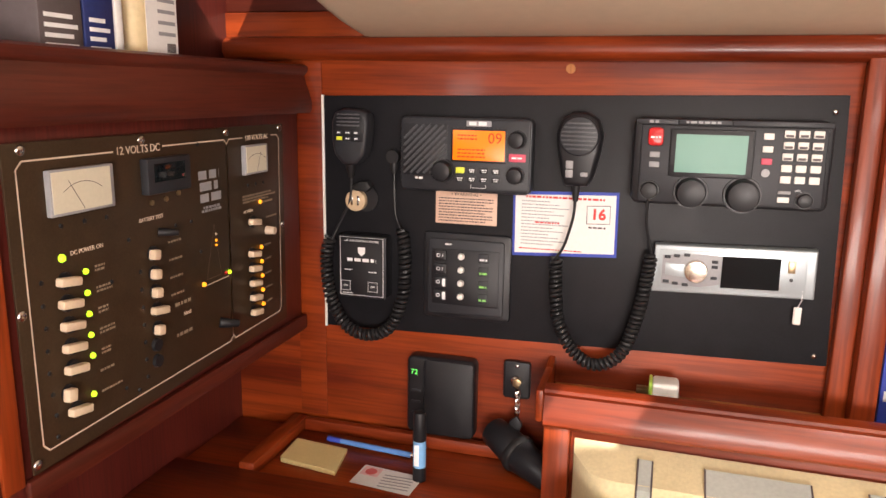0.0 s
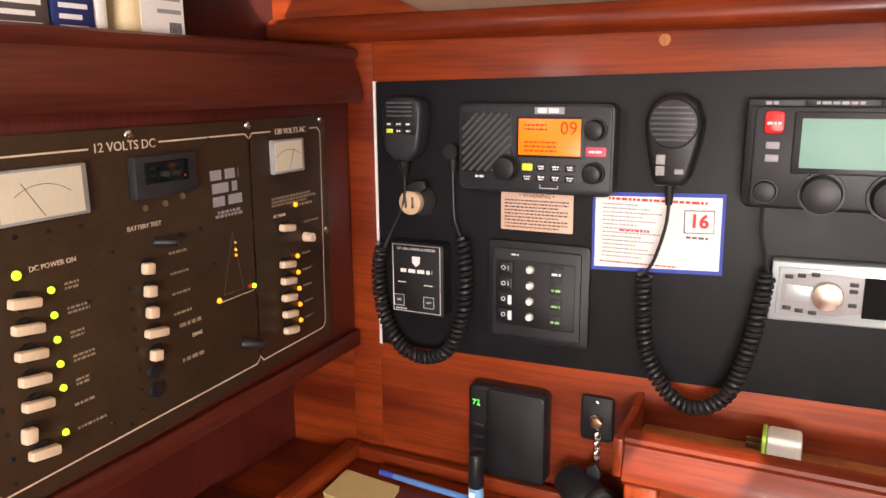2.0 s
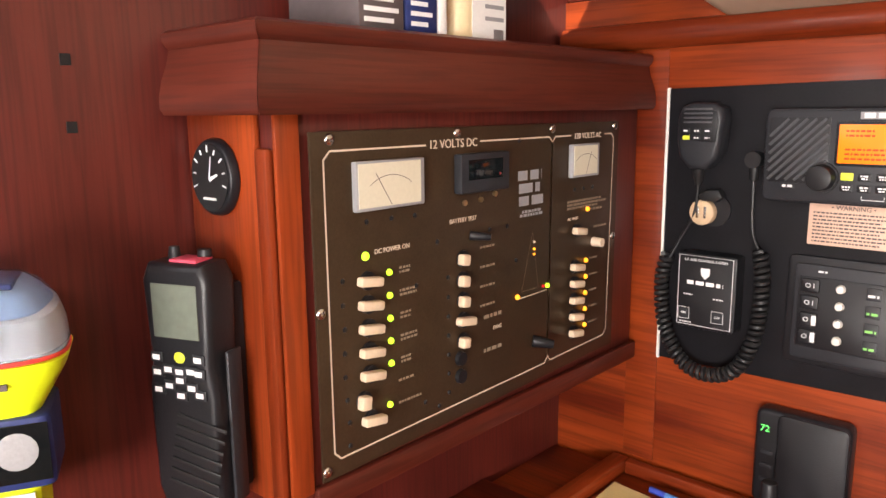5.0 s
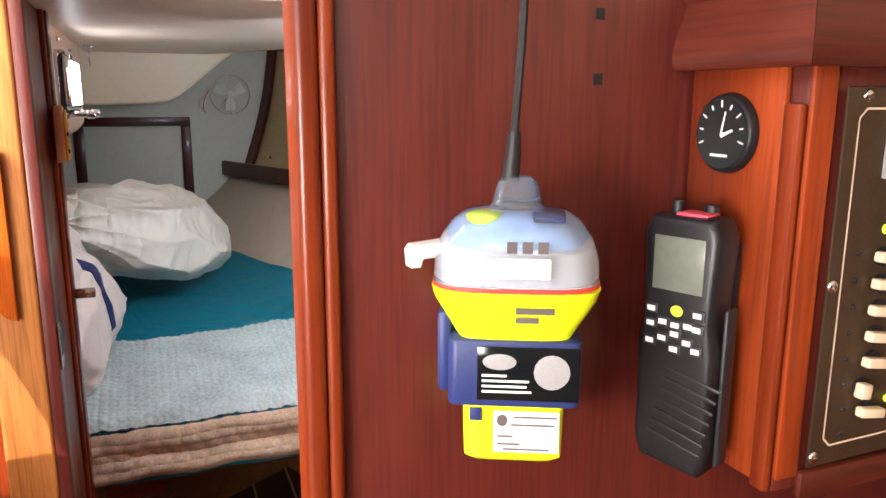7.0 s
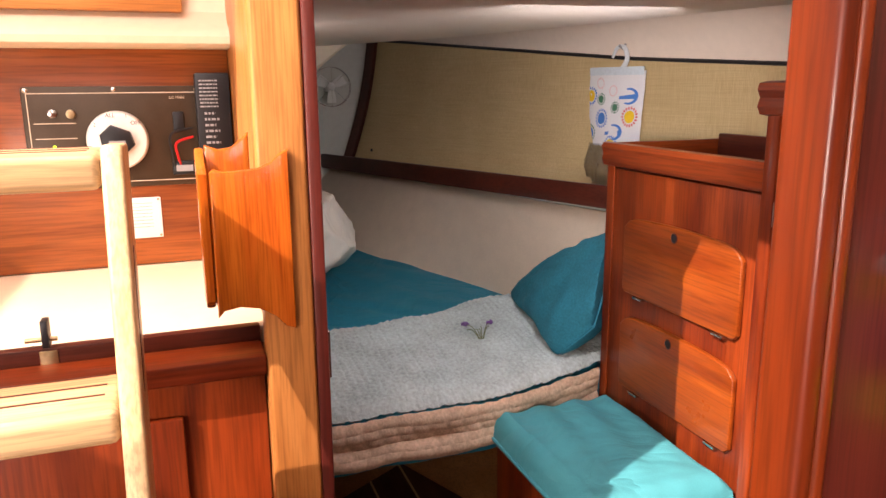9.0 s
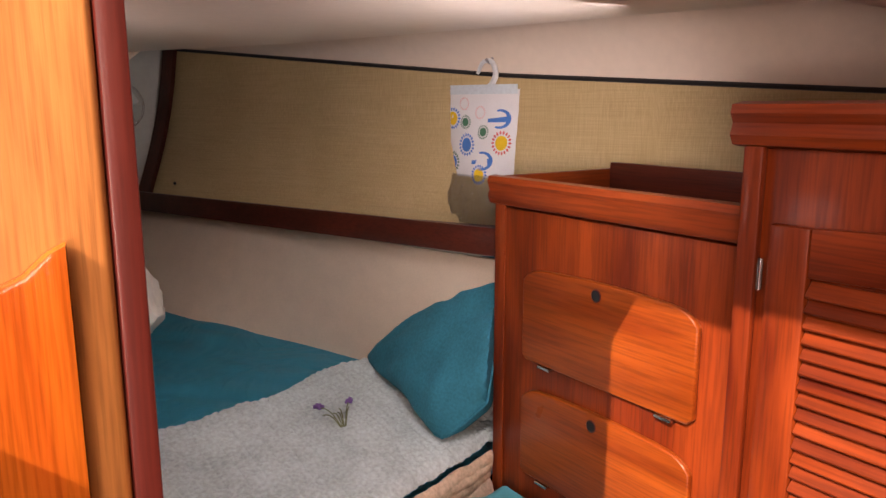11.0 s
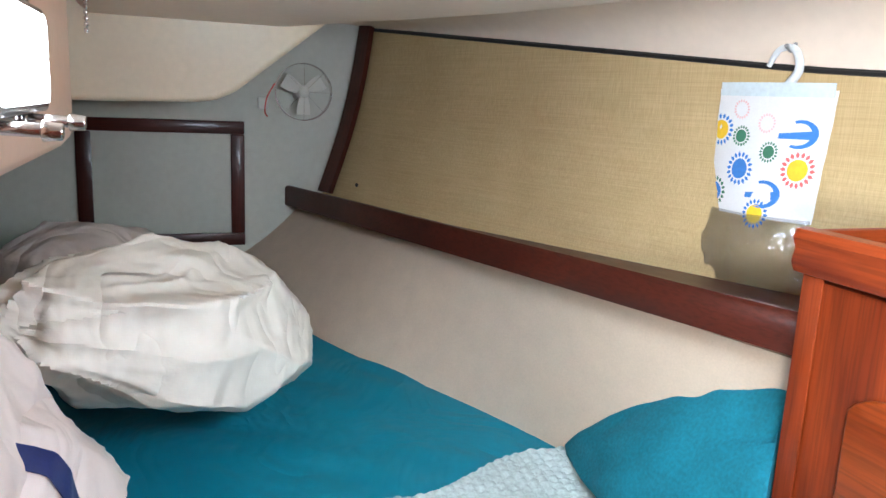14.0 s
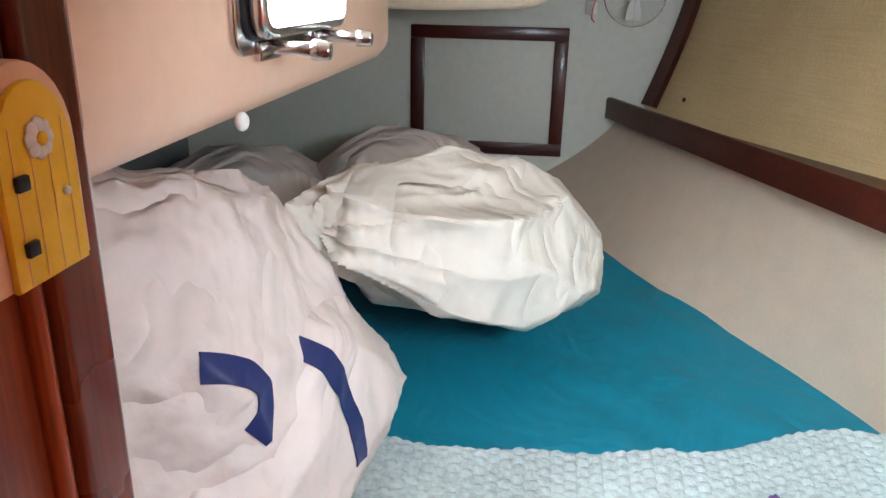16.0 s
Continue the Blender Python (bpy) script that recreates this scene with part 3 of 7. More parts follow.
ends = [[rail_bm.verts.new((x, rail_y(x) + dy, z + 0.0155 * (x + 3.56))) for dy, z in profile] for x in (-3.549, -1.965)]
rail_bm.faces.new(ends[0]), rail_bm.faces.new(ends[1])
for i in range(6):
    rail_bm.faces.new((ends[0][i], ends[0][(i + 1) % 6], ends[1][(i + 1) % 6], ends[1][i]))
bmesh.ops.recalc_face_normals(rail_bm, faces=rail_bm.faces)
structure("trim_shelf_rail", rail_bm, CABIN_DARK_X, "dark mahogany fiddle rail of the hull shelf", "trim")
frame_thing = thing("locker_hatch", (-3.55, 0.04, 0.93), "white access panel in a dark mahogany frame", "hatch")
part("panel", box(-3.5495, -3.545, -0.15, 0.235, 0.96, 1.262, 0.001), BULK_WHITE, frame_thing)
for y0, y1, z0, z1, mat in ((-0.187, 0.272, 1.2605, 1.298, CABIN_DARK_Y), (-0.187, 0.272, 0.925, 0.962, CABIN_DARK_Y), (-0.187, -0.1465, 0.9625, 1.26, CABIN_DARK), (0.2325, 0.272, 0.9625, 1.26, CABIN_DARK)):
    part("frame_bar", box(-3.5495, -3.534, y0, y1, z0, z1, 0.003), mat, frame_thing)

# ---- aft cabin: berth ----
def wrinkle(x, y, a=0.006, s=5.0):
    return a * (noise.noise((x * s, y * s * 0.6, 3.1)) + 0.5 * noise.noise((x * s * 2.3, y * s * 2.0, 7.7)))


base = thing("berth_base", (-2.0, 0.2, 0.0), "mahogany berth base under the mattress", "berth base")
part("side_panel", prism([(-2.77, 0.505), (-2.785, 0.52), (-2.27, -0.325), (-2.255, -0.315)], "z", 0.001, 0.55), BASE_WOOD, base, "pale veneered panel")
part("side_panel", prism([(-2.77, 0.507), (-2.785, 0.522), (-1.96, 0.872), (-1.95, 0.857)], "z", 0.001, 0.50), BASE_WOOD, base, "pale veneered panel")
part("corner_block", box(-1.985, -1.926, -0.06, 0.077, 0.43, 0.4745, 0.004), MAHOGANY_Y, base)
part("front_rail", box(-1.955, -1.925, -0.9, 0.56, 0.475, 0.50, 0.004), MAHOGANY_Y, base)


def mattress_top(x, y):
    return bed_z(x) - 0.006 + wrinkle(x, y, 0.004) + 0.011 * abs(noise.noise(((x + y) * 2.6, (x - y) * 8.0, 1.5)))


def mattress_mesh():
    bm = bmesh.new()
    nx, ny = 110, 110
    rows = []
    for i in range(nx + 1):
        x = -1.905 - 1.64 * i / nx
        y0, y1 = -0.9, (hull_foot(x) - 0.02 if x < -2.0 else 0.84 + (x + 1.905) * -1.3)
        row = []
        for j in range(ny + 1):
            y = y0 + (y1 - y0) * j / ny
            edge = min((-1.905 - x) / 0.04, 1.0)
            row.append((x - max(0.0, y - 0.5) * 0.25 * (1 - i / nx) ** 6, y, mattress_top(x, y) - 0.025 * (1 - edge) ** 2))
        rows.append(row)
    top = [[bm.verts.new(p) for p in row] for row in rows]
    low = [[bm.verts.new((p[0] - (0.01 if i == 0 else 0), p[1], p[2] - 0.135)) for p in row] for i, row in enumerate(rows)]
    for i in range(nx):
        for j in range(ny):
            bm.faces.new((top[i][j], top[i + 1][j], top[i + 1][j + 1], top[i][j + 1]))
            bm.faces.new((low[i][j], low[i][j + 1], low[i + 1][j + 1], low[i + 1][j]))
    for i in range(nx):
        for j in (0, ny):
            bm.faces.new((top[i][j], low[i][j], low[i + 1][j], top[i + 1][j]))
    for j in range(ny):
        for i in (0, nx):
            bm.faces.new((top[i][j], top[i][j + 1], low[i][j + 1], low[i][j]))
    bmesh.ops.recalc_face_normals(bm, faces=bm.faces)
    return bm


solo("mattress", mattress_mesh(), TEAL, "mattress in a creased teal sheet on the berth", "mattress")


def quilt_far(y):
    return np.interp(y, [-0.9, 0.0, 0.2, 0.35, 0.5, 0.72, 0.80, 0.98], [-2.33, -2.33, -2.32, -2.34, -2.37, -2.45, -2.44, -2.20]) + 0.015 * noise.noise((y * 7, 0, 0))


def quilt_relief(x, y):
    return 0.0055 * abs(math.sin(x * 165 + 1.57 * (int(y * 50) % 2) + 0.5 * math.sin(y * 9))) * abs(math.sin(y * 50 * math.pi)) ** 0.6 + wrinkle(x, y, 0.007, 6)


def quilt_top(u, v):
    y = -0.88 + v * 1.86
    far = quilt_far(y)
    near = -1.894 - max(0, y - 0.5) * 0.22 if y < 0.835 else -1.975
    x = near + (far - near) * u
    return Vector((x, y, mattress_top(x, y) + 0.010 + quilt_relief(x, y) - 0.02 * max(0, 1 - u * 16) ** 2))


def quilt_drop(u, v):
    y = -0.88 + v * 1.715
    near = -1.894 - max(0, y - 0.5) * 0.22
    z1 = mattress_top(near, y) - 0.014
    return Vector((near + 0.012 + 0.010 * math.sin(u * 9) * (0.6 + 0.4 * math.sin(y * 23)) + 0.006 * noise.noise((y * 9, u * 4, 1)) + 0.005 * abs(math.sin(u * 5 * math.pi)) * abs(math.sin(y * 75 + 0.8 * math.sin(u * 7))), y, z1 - u * (0.112 + 0.014 * noise.noise((y * 5, 0, 2)))))


quilt = thing("quilt", (-2.1, 0.0, 0.66), "grey-green knitted quilt folded over the front of the berth", "quilt")
part("top_layer", sheet(quilt_top, 120, 420, 0.008), QUILT, quilt)
part("hanging_edge", sheet(quilt_drop, 40, 260, 0.008), QUILT_EDGE, quilt, "folded peach quilt edge")


def against(p):
    """Presses a soft point flat against the side of the drawer cabinet and up off the quilt."""
    p = Vector(p)
    wall_x = -1.985 + 0.9 * max(0.0, 0.87 - p.y)
    if p.x > wall_x:
        p.x = wall_x + 0.03 * (p.x - wall_x)
    p.z = max(p.z, bed_z(p.x) + 0.008)
    return p


def cushion(c, w, d, h, turn, seam, name, material, label, category, pinch=0.6, seed=0.0, corner=3.2):
    """A stuffed cushion: w along x, d along y, h thick, turned into place; a seam cord runs round it."""
    bm = bmesh.new()
    bmesh.ops.create_uvsphere(bm, u_segments=64, v_segments=36, radius=1)
    for q in bm.verts:
        a = math.atan2(q.co.y, q.co.x)
        flat = math.hypot(q.co.x, q.co.y)
        k = (abs(math.cos(a)) ** corner + abs(math.sin(a)) ** corner) ** (-1 / corner)
        tip = 1 - 0.05 * abs(math.sin(2 * a)) ** 0.5 if corner < 5 else 1 - 0.07 * math.cos(2 * a) ** 2
        reach = flat ** 0.55 * k * tip
        fat = math.copysign(abs(q.co.z) ** pinch, q.co.z) * (1 - (0.25 if corner < 5 else 0.7) * abs(math.sin(2 * a)) ** 3 * flat ** 2)
        x, y, z = math.cos(a) * reach * w / 2, math.sin(a) * reach * d / 2, fat * h / 2
        z += 0.10 * h * noise.noise((x * 9 + seed, y * 9, q.co.z * 2)) + 0.05 * h * noise.noise((x * 24 + seed, y * 20, 5))
        q.co = (x, y, z)
    m = Matrix.Translation(c) @ turn
    bm.transform(m)
    for q in bm.verts:
        q.co = against(q.co)
    ob = solo(name, bm, material, label, category)
    cord = []
    for i in range(97):
        a = 2 * math.pi * i / 96
        k = (abs(math.cos(a)) ** corner + abs(math.sin(a)) ** corner) ** (-1 / corner) * (1 - 0.05 * abs(math.sin(2 * a)) ** 0.5 if corner < 5 else 1 - 0.07 * math.cos(2 * a) ** 2)
        cord.append(against(m @ Vector((math.cos(a) * k * w / 2, math.sin(a) * k * d / 2, 0))))
    part("piping", sweep(cord, seam, 6, close=False), material, ob)
    return ob


pu = Vector((0.985, -0.15, -0.075)).normalized()
pv = Vector((0.15, 0.59, 0.79))
pv = (pv - pu * pv.dot(pu)).normalized()
pa, pb = pu, pv * 0.95 + 0.48 * pu
lean = Matrix((pa, pb, pu.cross(pv))).transposed().to_4x4()
cushion(Vector((-2.46, 0.83, 0.688)) + 0.235 * pa + 0.225 * pb + 0.03 * pu.cross(pv), 0.47, 0.45, 0.14, lean, 0.004, "pillow", TEAL_PLUSH, "square teal plush pillow leaning on the hull beside the cabinet", "pillow", corner=26.0)
part_seat = thing("corner_seat", (-1.68, 0.69, 0.0), "mahogany corner seat box under the aqua cushion", "seat")
part("front", box(-1.90, -1.42, 0.515, 0.535, 0.001, 0.505, 0.003), MAHOGANY, part_seat)
part("side", box(-1.90, -1.88, 0.5355, 0.848, 0.001, 0.505, 0.003), MAHOGANY, part_seat)
part("top", box(-1.90, -1.42, 0.50, 0.848, 0.5055, 0.52, 0.003), MAHOGANY_X, part_seat)


def seat_top(u, v):
    x, y = -1.905 + 0.50 * u, 0.49 + 0.355 * v
    rim = min(1.0, min(u * 0.5, (1 - u) * 0.5, v * 0.36, (1 - v) * 0.36) / 0.035)
    return Vector((x, y, 0.522 + 0.073 * rim ** 0.4 + 0.008 * math.sin(math.pi * u) * math.sin(math.pi * v) + 0.006 * math.sin(v * 22 + u * 4) * rim * (1 - u) + wrinkle(x, y, 0.005, 9) * rim))


cush = thing("seat_cushion", (-1.66, 0.67, 0.52), "plump aqua blue cushion on the corner seat", "cushion")
part("cover", sheet(seat_top, 50, 40, 0.002), AQUA, cush)
part("piping", sweep([(-1.905, 0.49, 0.53), (-1.405, 0.49, 0.53), (-1.405, 0.845, 0.53), (-1.905, 0.845, 0.53), (-1.905, 0.49, 0.53)], 0.004, 6), AQUA, cush)


# ---- aft cabin: drawer cabinet and hanging locker ----
def flap(x0, x1, z0, z1, y, skew, owner):
    """A raised drop front with an arched top, a round finger hole with a dark ring, and two hinges."""
    n = 40
    top = [(x1 + (x0 - x1) * i / n, z1 + 0.008 * math.sin(math.pi * i / n) - 0.024 * (abs(2 * i / n - 1)) ** 12) for i in range(n + 1)]
    outline = [(x0 + 0.01, z0), (x1 - 0.012, z0), (x1, z0 + 0.012)] + top + [(x0, z0 + 0.01)]
    d = part("door", prism(outline, "y", y - 0.014, y - 0.0005, 0.004, 3), FLAP_WOOD, owner, "raised drop-front door with arched top")
    hx, hz = x0 + (x1 - x0) * skew, z1 - 0.016
    ring = bmesh.new()
    for i in range(20):
        a, b2 = 2 * math.pi * i / 20, 2 * math.pi * (i + 1) / 20
        q = [ring.verts.new((hx + r * math.cos(c), y - h, hz + r * math.sin(c))) for r, h, c in ((0.0125, 0.0145, a), (0.0125, 0.0145, b2), (0.010, 0.0155, b2), (0.010, 0.0155, a))]
        ring.faces.new(q)
    bmesh.ops.recalc_face_normals(ring, faces=ring.faces)
    part("hole_ring", ring, DARK, d)
    part("finger_hole", rod((hx, y - 0.0148, hz), (hx, y - 0.0135, hz), 0.0105), RUBBER, d, "dark finger hole")
    for f in (0.12, 0.82):
        part("hinge", box(x0 + (x1 - x0) * f, x0 + (x1 - x0) * f + 0.035, y - 0.016, y - 0.002, z0 - 0.007, z0 - 0.001, 0.001), STEEL, owner, "steel hinge")


cab = thing("drawer_cabinet", (-1.67, 1.0, 0.0), "red mahogany cabinet with two drop-front doors and a fiddled top", "cabinet")
part("body", box(-1.955, -1.353, 0.85, 1.235, 0.001, 1.185, 0.003), MAHOGANY, cab)
part("corner_post", prism(rounded(-1.957, -1.925, 0.846, 0.8495, 0.001), "z", 0.0015, 1.19), MAHOGANY, cab)
part("top_board", box(-1.95, -1.353, 0.86, 1.235, 1.1855, 1.20, 0.001), DARK_X, cab)
part("front_fiddle", prism([(0.852, 1.188), (0.840, 1.192), (0.834, 1.205), (0.838, 1.222), (0.832, 1.236), (0.836, 1.248), (0.852, 1.250), (0.856, 1.248)], "x", -1.968, -1.353), MAHOGANY_X, cab)
part("side_fiddle", box(-1.968, -1.952, 0.8565, 1.236, 1.2005, 1.247, 0.004), MAHOGANY_Y, cab)
part("back_fiddle", box(-1.9515, -1.353, 1.182, 1.196, 1.2005, 1.262, 0.004), DARK_X, cab)
flap(-1.855, -1.440, 0.882, 1.071, 0.85, 0.48, cab)
flap(-1.855, -1.440, 0.632, 0.821, 0.85, 0.48, cab)

lock = thing("hanging_locker", (-1.02, 1.0, 0.0), "mahogany hanging locker with a louvred door", "locker")
part("body", box(-1.35, -0.692, 0.80, 1.24, 0.001, 1.335, 0.002), MAHOGANY, lock)
part("corner_post", box(-1.352, -1.322, 0.786, 0.7995, 0.0015, 1.338, 0.004), MAHOGANY, lock)
part("top_moulding", prism([(1.24, 1.3355), (0.80, 1.3355), (0.784, 1.339), (0.777, 1.352), (0.782, 1.368), (0.775, 1.381), (0.778, 1.393), (0.80, 1.397), (1.24, 1.397)], "x", -1.368, -0.692), MAHOGANY_X, lock)
ldoor = part("door", box(-1.305, -1.2475, 0.784, 0.7995, 0.30, 1.237, 0.006), MAHOGANY, lock, "louvred mahogany door")
part("right_stile", box(-1.0995, -1.062, 0.784, 0.7995, 0.30, 1.245, 0.006), MAHOGANY, ldoor)
part("top_rail", prism([(-1.247, 1.172), (-1.100, 1.178), (-1.100, 1.245), (-1.247, 1.237)], "y", 0.785, 0.7995, 0.003), MAHOGANY_X, ldoor)
part("bottom_rail", box(-1.247, -1.100, 0.785, 0.7995, 0.30, 0.37, 0.003), MAHOGANY_X, ldoor)
part("lock_stile", box(-1.0615, -0.99, 0.789, 0.7995, 0.10, 1.33, 0.002), MAHOGANY, lock)
slat = box(-0.0733, 0.0733, -0.003, 0.003, -0.013, 0.013, 0.0015, 1)
slat.transform(pose(0, 0, 0, -38, 0, 0))
first = part("slat", slat, MAHOGANY_X)
first.parent = ldoor
first.location = Vector((-1.1735, 0.7915, 0.384)) - origin(lock)
for i in range(1, 38):
    o = first.copy()
    scene.collection.objects.link(o)
    o.location = Vector((-1.1735, 0.7915, 0.384 + 0.0209 * i)) - origin(lock)
part("hinge", rod((-1.313, 0.785, 1.145), (-1.313, 0.785, 1.188), 0.004), STEEL, lock, "steel butt hinge")

# ---- chart corner: desk, switch cabinet ----
desk = thing("chart_table", (-0.2, 0.85, 0.0), "varnished mahogany chart table with a sunken tray", "table")
part("top", box(-0.664, 0.26, 0.55, 0.95, 0.88, 0.905, 0.003), MAHOGANY_X, desk)
part("tray_floor", box(-0.664, 0.26, 0.9505, 1.1275, 0.872, 0.892, 0.001), MAHOGANY_X, desk)
part("tray_end", box(-0.56, -0.535, 0.9505, 1.127, 0.8925, 0.914, 0.003), MAHOGANY_Y, desk)
part("back_strip", box(-0.5345, -0.13, 1.112, 1.127, 0.8925, 0.913, 0.003), MAHOGANY_X, desk)
part("leg_panel", box(-0.66, -0.64, 0.56, 1.12, 0.001, 0.8795, 0.001), MAHOGANY, desk)
part("front_panel", box(-0.639, 0.25, 0.57, 0.585, 0.70, 0.8795, 0.001), MAHOGANY_X, desk)

sw = thing("switch_cabinet", (-0.6, 0.84, 1.07), "mahogany cabinet that carries the bronze switch panel", "cabinet")
part("body", box(-0.664, -0.541, 0.545, 1.127, 1.072, 1.42, 0.004), DARK, sw)
part("face_frame", box(-0.5408, -0.5355, 0.5425, 0.566, 1.086, 1.412, 0.002), MAHOGANY, sw)
part("end_panel", box(-0.662, -0.558, 0.538, 0.5447, 1.078, 1.412, 0.003), MAHOGANY, sw, "orange-brown end panel with a gauge")
part("corner_strip", box(-0.5577, -0.5409, 0.536, 0.5447, 1.074, 1.385, 0.003), MAHOGANY, sw)
part("bottom_rail", box(-0.5408, -0.532, 0.5665, 1.127, 1.066, 1.090, 0.003), DARK_Y, sw)
mould = [(0.0, 1.411), (0.021, 1.411), (0.0245, 1.416), (0.0245, 1.426), (0.021, 1.440), (0.0155, 1.454), (0.0125, 1.466), (0.015, 1.468), (0.0185, 1.473), (0.018, 1.479), (0.013, 1.482), (0.0, 1.482)]
front_mould = prism([(-0.5409 + a, z) for a, z in mould], "y", 0.5165, 1.127)
end_mould = prism([(0.5405 - a, z) for a, z in mould], "x", -0.664, -0.5195)
# mitred corner
for v in front_mould.verts:
    if v.co.y < 0.6:
        v.co.y = 0.5408 - max(0.0, v.co.x + 0.5409)
for v in end_mould.verts:
    if v.co.x > -0.6:
        v.co.x = -0.5412 + max(0.0, 0.5405 - v.co.y)
part("front_moulding", front_mould, DARK_Y, sw, "dark moulded edge")
part("end_moulding", end_mould, DARK_X, sw)
part("shelf_top", box(-0.664, -0.54, 0.5407, 1.127, 1.4205, 1.472, 0), DARK_Y, sw)
# ---- chart corner: bronze switch panel ----
PX = -0.5348
dc = thing("electrical_board", (PX, 0.82, 1.10), "bronze electrical switch panel with ivory rockers and lit green lamps", "switch panel")
part("plate", prism([(0.572, 1.094), (1.058, 1.104), (1.061, 1.397), (0.572, 1.397)], "x", PX, PX + 0.003, 0.001), BROWN_PANEL, dc)
FX = PX + 0.0034


def line_yz(pts, w, x, material, owner, name="line"):
    bm = bmesh.new()
    for (a, b), (c, d) in zip(pts, pts[1:]):
        v = Vector((0, c - a, d - b))
        s = Vector((0, -v.z, v.y)).normalized() * w / 2
        bm.faces.new([bm.verts.new(Vector((x, p, q)) + k * s) for p, q, k in ((a, b, 1), (c, d, 1), (c, d, -1), (a, b, -1))])
    return part(name, bm, material, owner, smooth=False)


line_yz([(0.706, 1.381), (0.592, 1.381), (0.585, 1.374), (0.585, 1.118), (0.592, 1.111), (0.902, 1.117), (0.908, 1.123), (0.912, 1.376), (0.906, 1.382), (0.784, 1.382)], 0.0016, FX, PRINT, dc)
line_yz([(0.950, 1.382), (0.918, 1.382), (0.912, 1.376), (0.908, 1.125), (0.914, 1.118), (1.034, 1.121), (1.041, 1.128), (1.047, 1.376), (1.041, 1.382), (1.025, 1.382)], 0.0016, FX, PRINT, dc)
for words, y, z, s in (("12 VOLTS DC", 0.745, 1.381, 0.0118), ("120 VOLTS AC", 0.987, 1.381, 0.0095), ("BATTERY TEST", 0.758, 1.305, 0.0062), ("AC MAIN", 0.958, 1.283, 0.0055)):
    lettering("lettering", words, s, on_x(y, z, FX), PRINT, dc)
lettering("lettering", "DC POWER ON", 0.0062, on_x(0.638, 1.290, FX), PRINT, dc, "LEFT")
lettering("lettering", "FANS", 0.006, on_x(0.806, 1.182, FX), PRINT, dc, "LEFT")


def meter(y0, y1, z0, z1, lean):
    f = part("meter_frame", box(PX + 0.0032, PX + 0.010, y0, y1, z0, z1, 0.0015), GREY, dc, "grey meter frame")
    part("meter_face", box(PX + 0.0101, PX + 0.0108, y0 + 0.002, y1 - 0.006, z0 + 0.003, z1 - 0.002, 0), METER_PAPER, f, "cream meter face")
    c, r = (y0 + y1) / 2 - 0.002, (z1 - z0)
    line_yz([(c, z0 + 0.004), (c + lean * r * 0.6, z0 + r * 0.75)], 0.0008, PX + 0.0112, PRINT_DARK, f, "needle")
    line_yz([(c + r * 0.9 * math.sin(a), z0 - 0.1 * r + r * 0.8 * math.cos(a)) for a in np.linspace(-0.7, 0.7, 12)], 0.0006, PX + 0.0111, PRINT_DARK, f, "scale")


meter(0.614, 0.697, 1.328, 1.371, -0.7)
meter(0.945, 1.004, 1.333, 1.372, 0.45)
disp = part("readout", box(PX + 0.0032, PX + 0.014, 0.744, 0.820, 1.332, 1.371, 0.002), DARK_GREY, dc, "blue-grey digital readout")
part("readout_window", box(PX + 0.0141, PX + 0.0146, 0.754, 0.808, 1.345, 1.365, 0.0005), SCREEN, disp)
part("readout_lamp", box(PX + 0.0147, PX + 0.0150, 0.802, 0.804, 1.348, 1.350, 0), RED, disp)


def rocker(y, z, on=True, w=0.021, h=0.0085):
    """A rocker switch: on, a wide ivory paddle; off, a narrow one."""
    hole = part("switch_ring", rod((PX + 0.0028, y, z), (PX + 0.006, y, z), 0.0085, n=18), BLACK, dc)
    bm = box(-w / 2 if on else -0.0055, w / 2 if on else 0.0055, -0.0045, 0.0045, -h / 2, h / 2, 0.002)
    bm.transform(Matrix.Translation((PX + 0.0098, y + (-0.001 if on else -0.004), z)) @ pose(0, 0, 0, 0, 0, 90) @ pose(0, 0, 0, 0, 8, 0))
    part("paddle", bm, IVORY, hole, "ivory rocker paddle")


def led(y, z, material, r=0.0031):
    part("indicator_lamp", blob((PX + 0.0035, y, z), (0.0035, r, r), u=14, v=8), material, dc)


led(0.627, 1.288, LED_GREEN, 0.0040)
for i in range(5):
    z = 1.266 - 0.0216 * i
    rocker(0.628, z, True, 0.026)
    led(0.655, z + 0.003, LED_GREEN)
rocker(0.620, 1.157, False, h=0.013)
rocker(0.628, 1.137, True, 0.026)
led(0.652, 1.143, LED_GREEN)
part("knob", rod((PX + 0.003, 0.768, 1.288), (PX + 0.020, 0.782, 1.286), 0.005, 0.0035, 14, bevel=0.001), BLACK, dc, "black toggle knob")
for i, z in enumerate((1.266, 1.244, 1.223, 1.202, 1.180)):
    rocker(0.756, z, i == 3, 0.025, 0.0085 if i == 3 else 0.011)
for z in (1.162, 1.143):
    part("switch_ring", rod((PX + 0.0028, 0.752, z), (PX + 0.007, 0.752, z), 0.008, 0.007, n=16), BLACK, dc)
part("knob", rod((PX + 0.003, 0.878, 1.150), (PX + 0.022, 0.894, 1.146), 0.007, 0.005, 16, bevel=0.001), BLACK, dc, "black toggle knob")
rocker(0.965, 1.268, True, 0.024)
for i in range(5):
    rocker(0.962, 1.224 - 0.0207 * i, True, 0.024)
    led(0.988, 1.228 - 0.0207 * i, LED_AMBER, 0.003)
led(0.989, 1.292, LED_AMBER, 0.003)
part("breaker_button", rod((PX + 0.003, 1.006, 1.249), (PX + 0.016, 1.006, 1.249), 0.0062, 0.0052, 16), PRINT, dc, "amber breaker button")
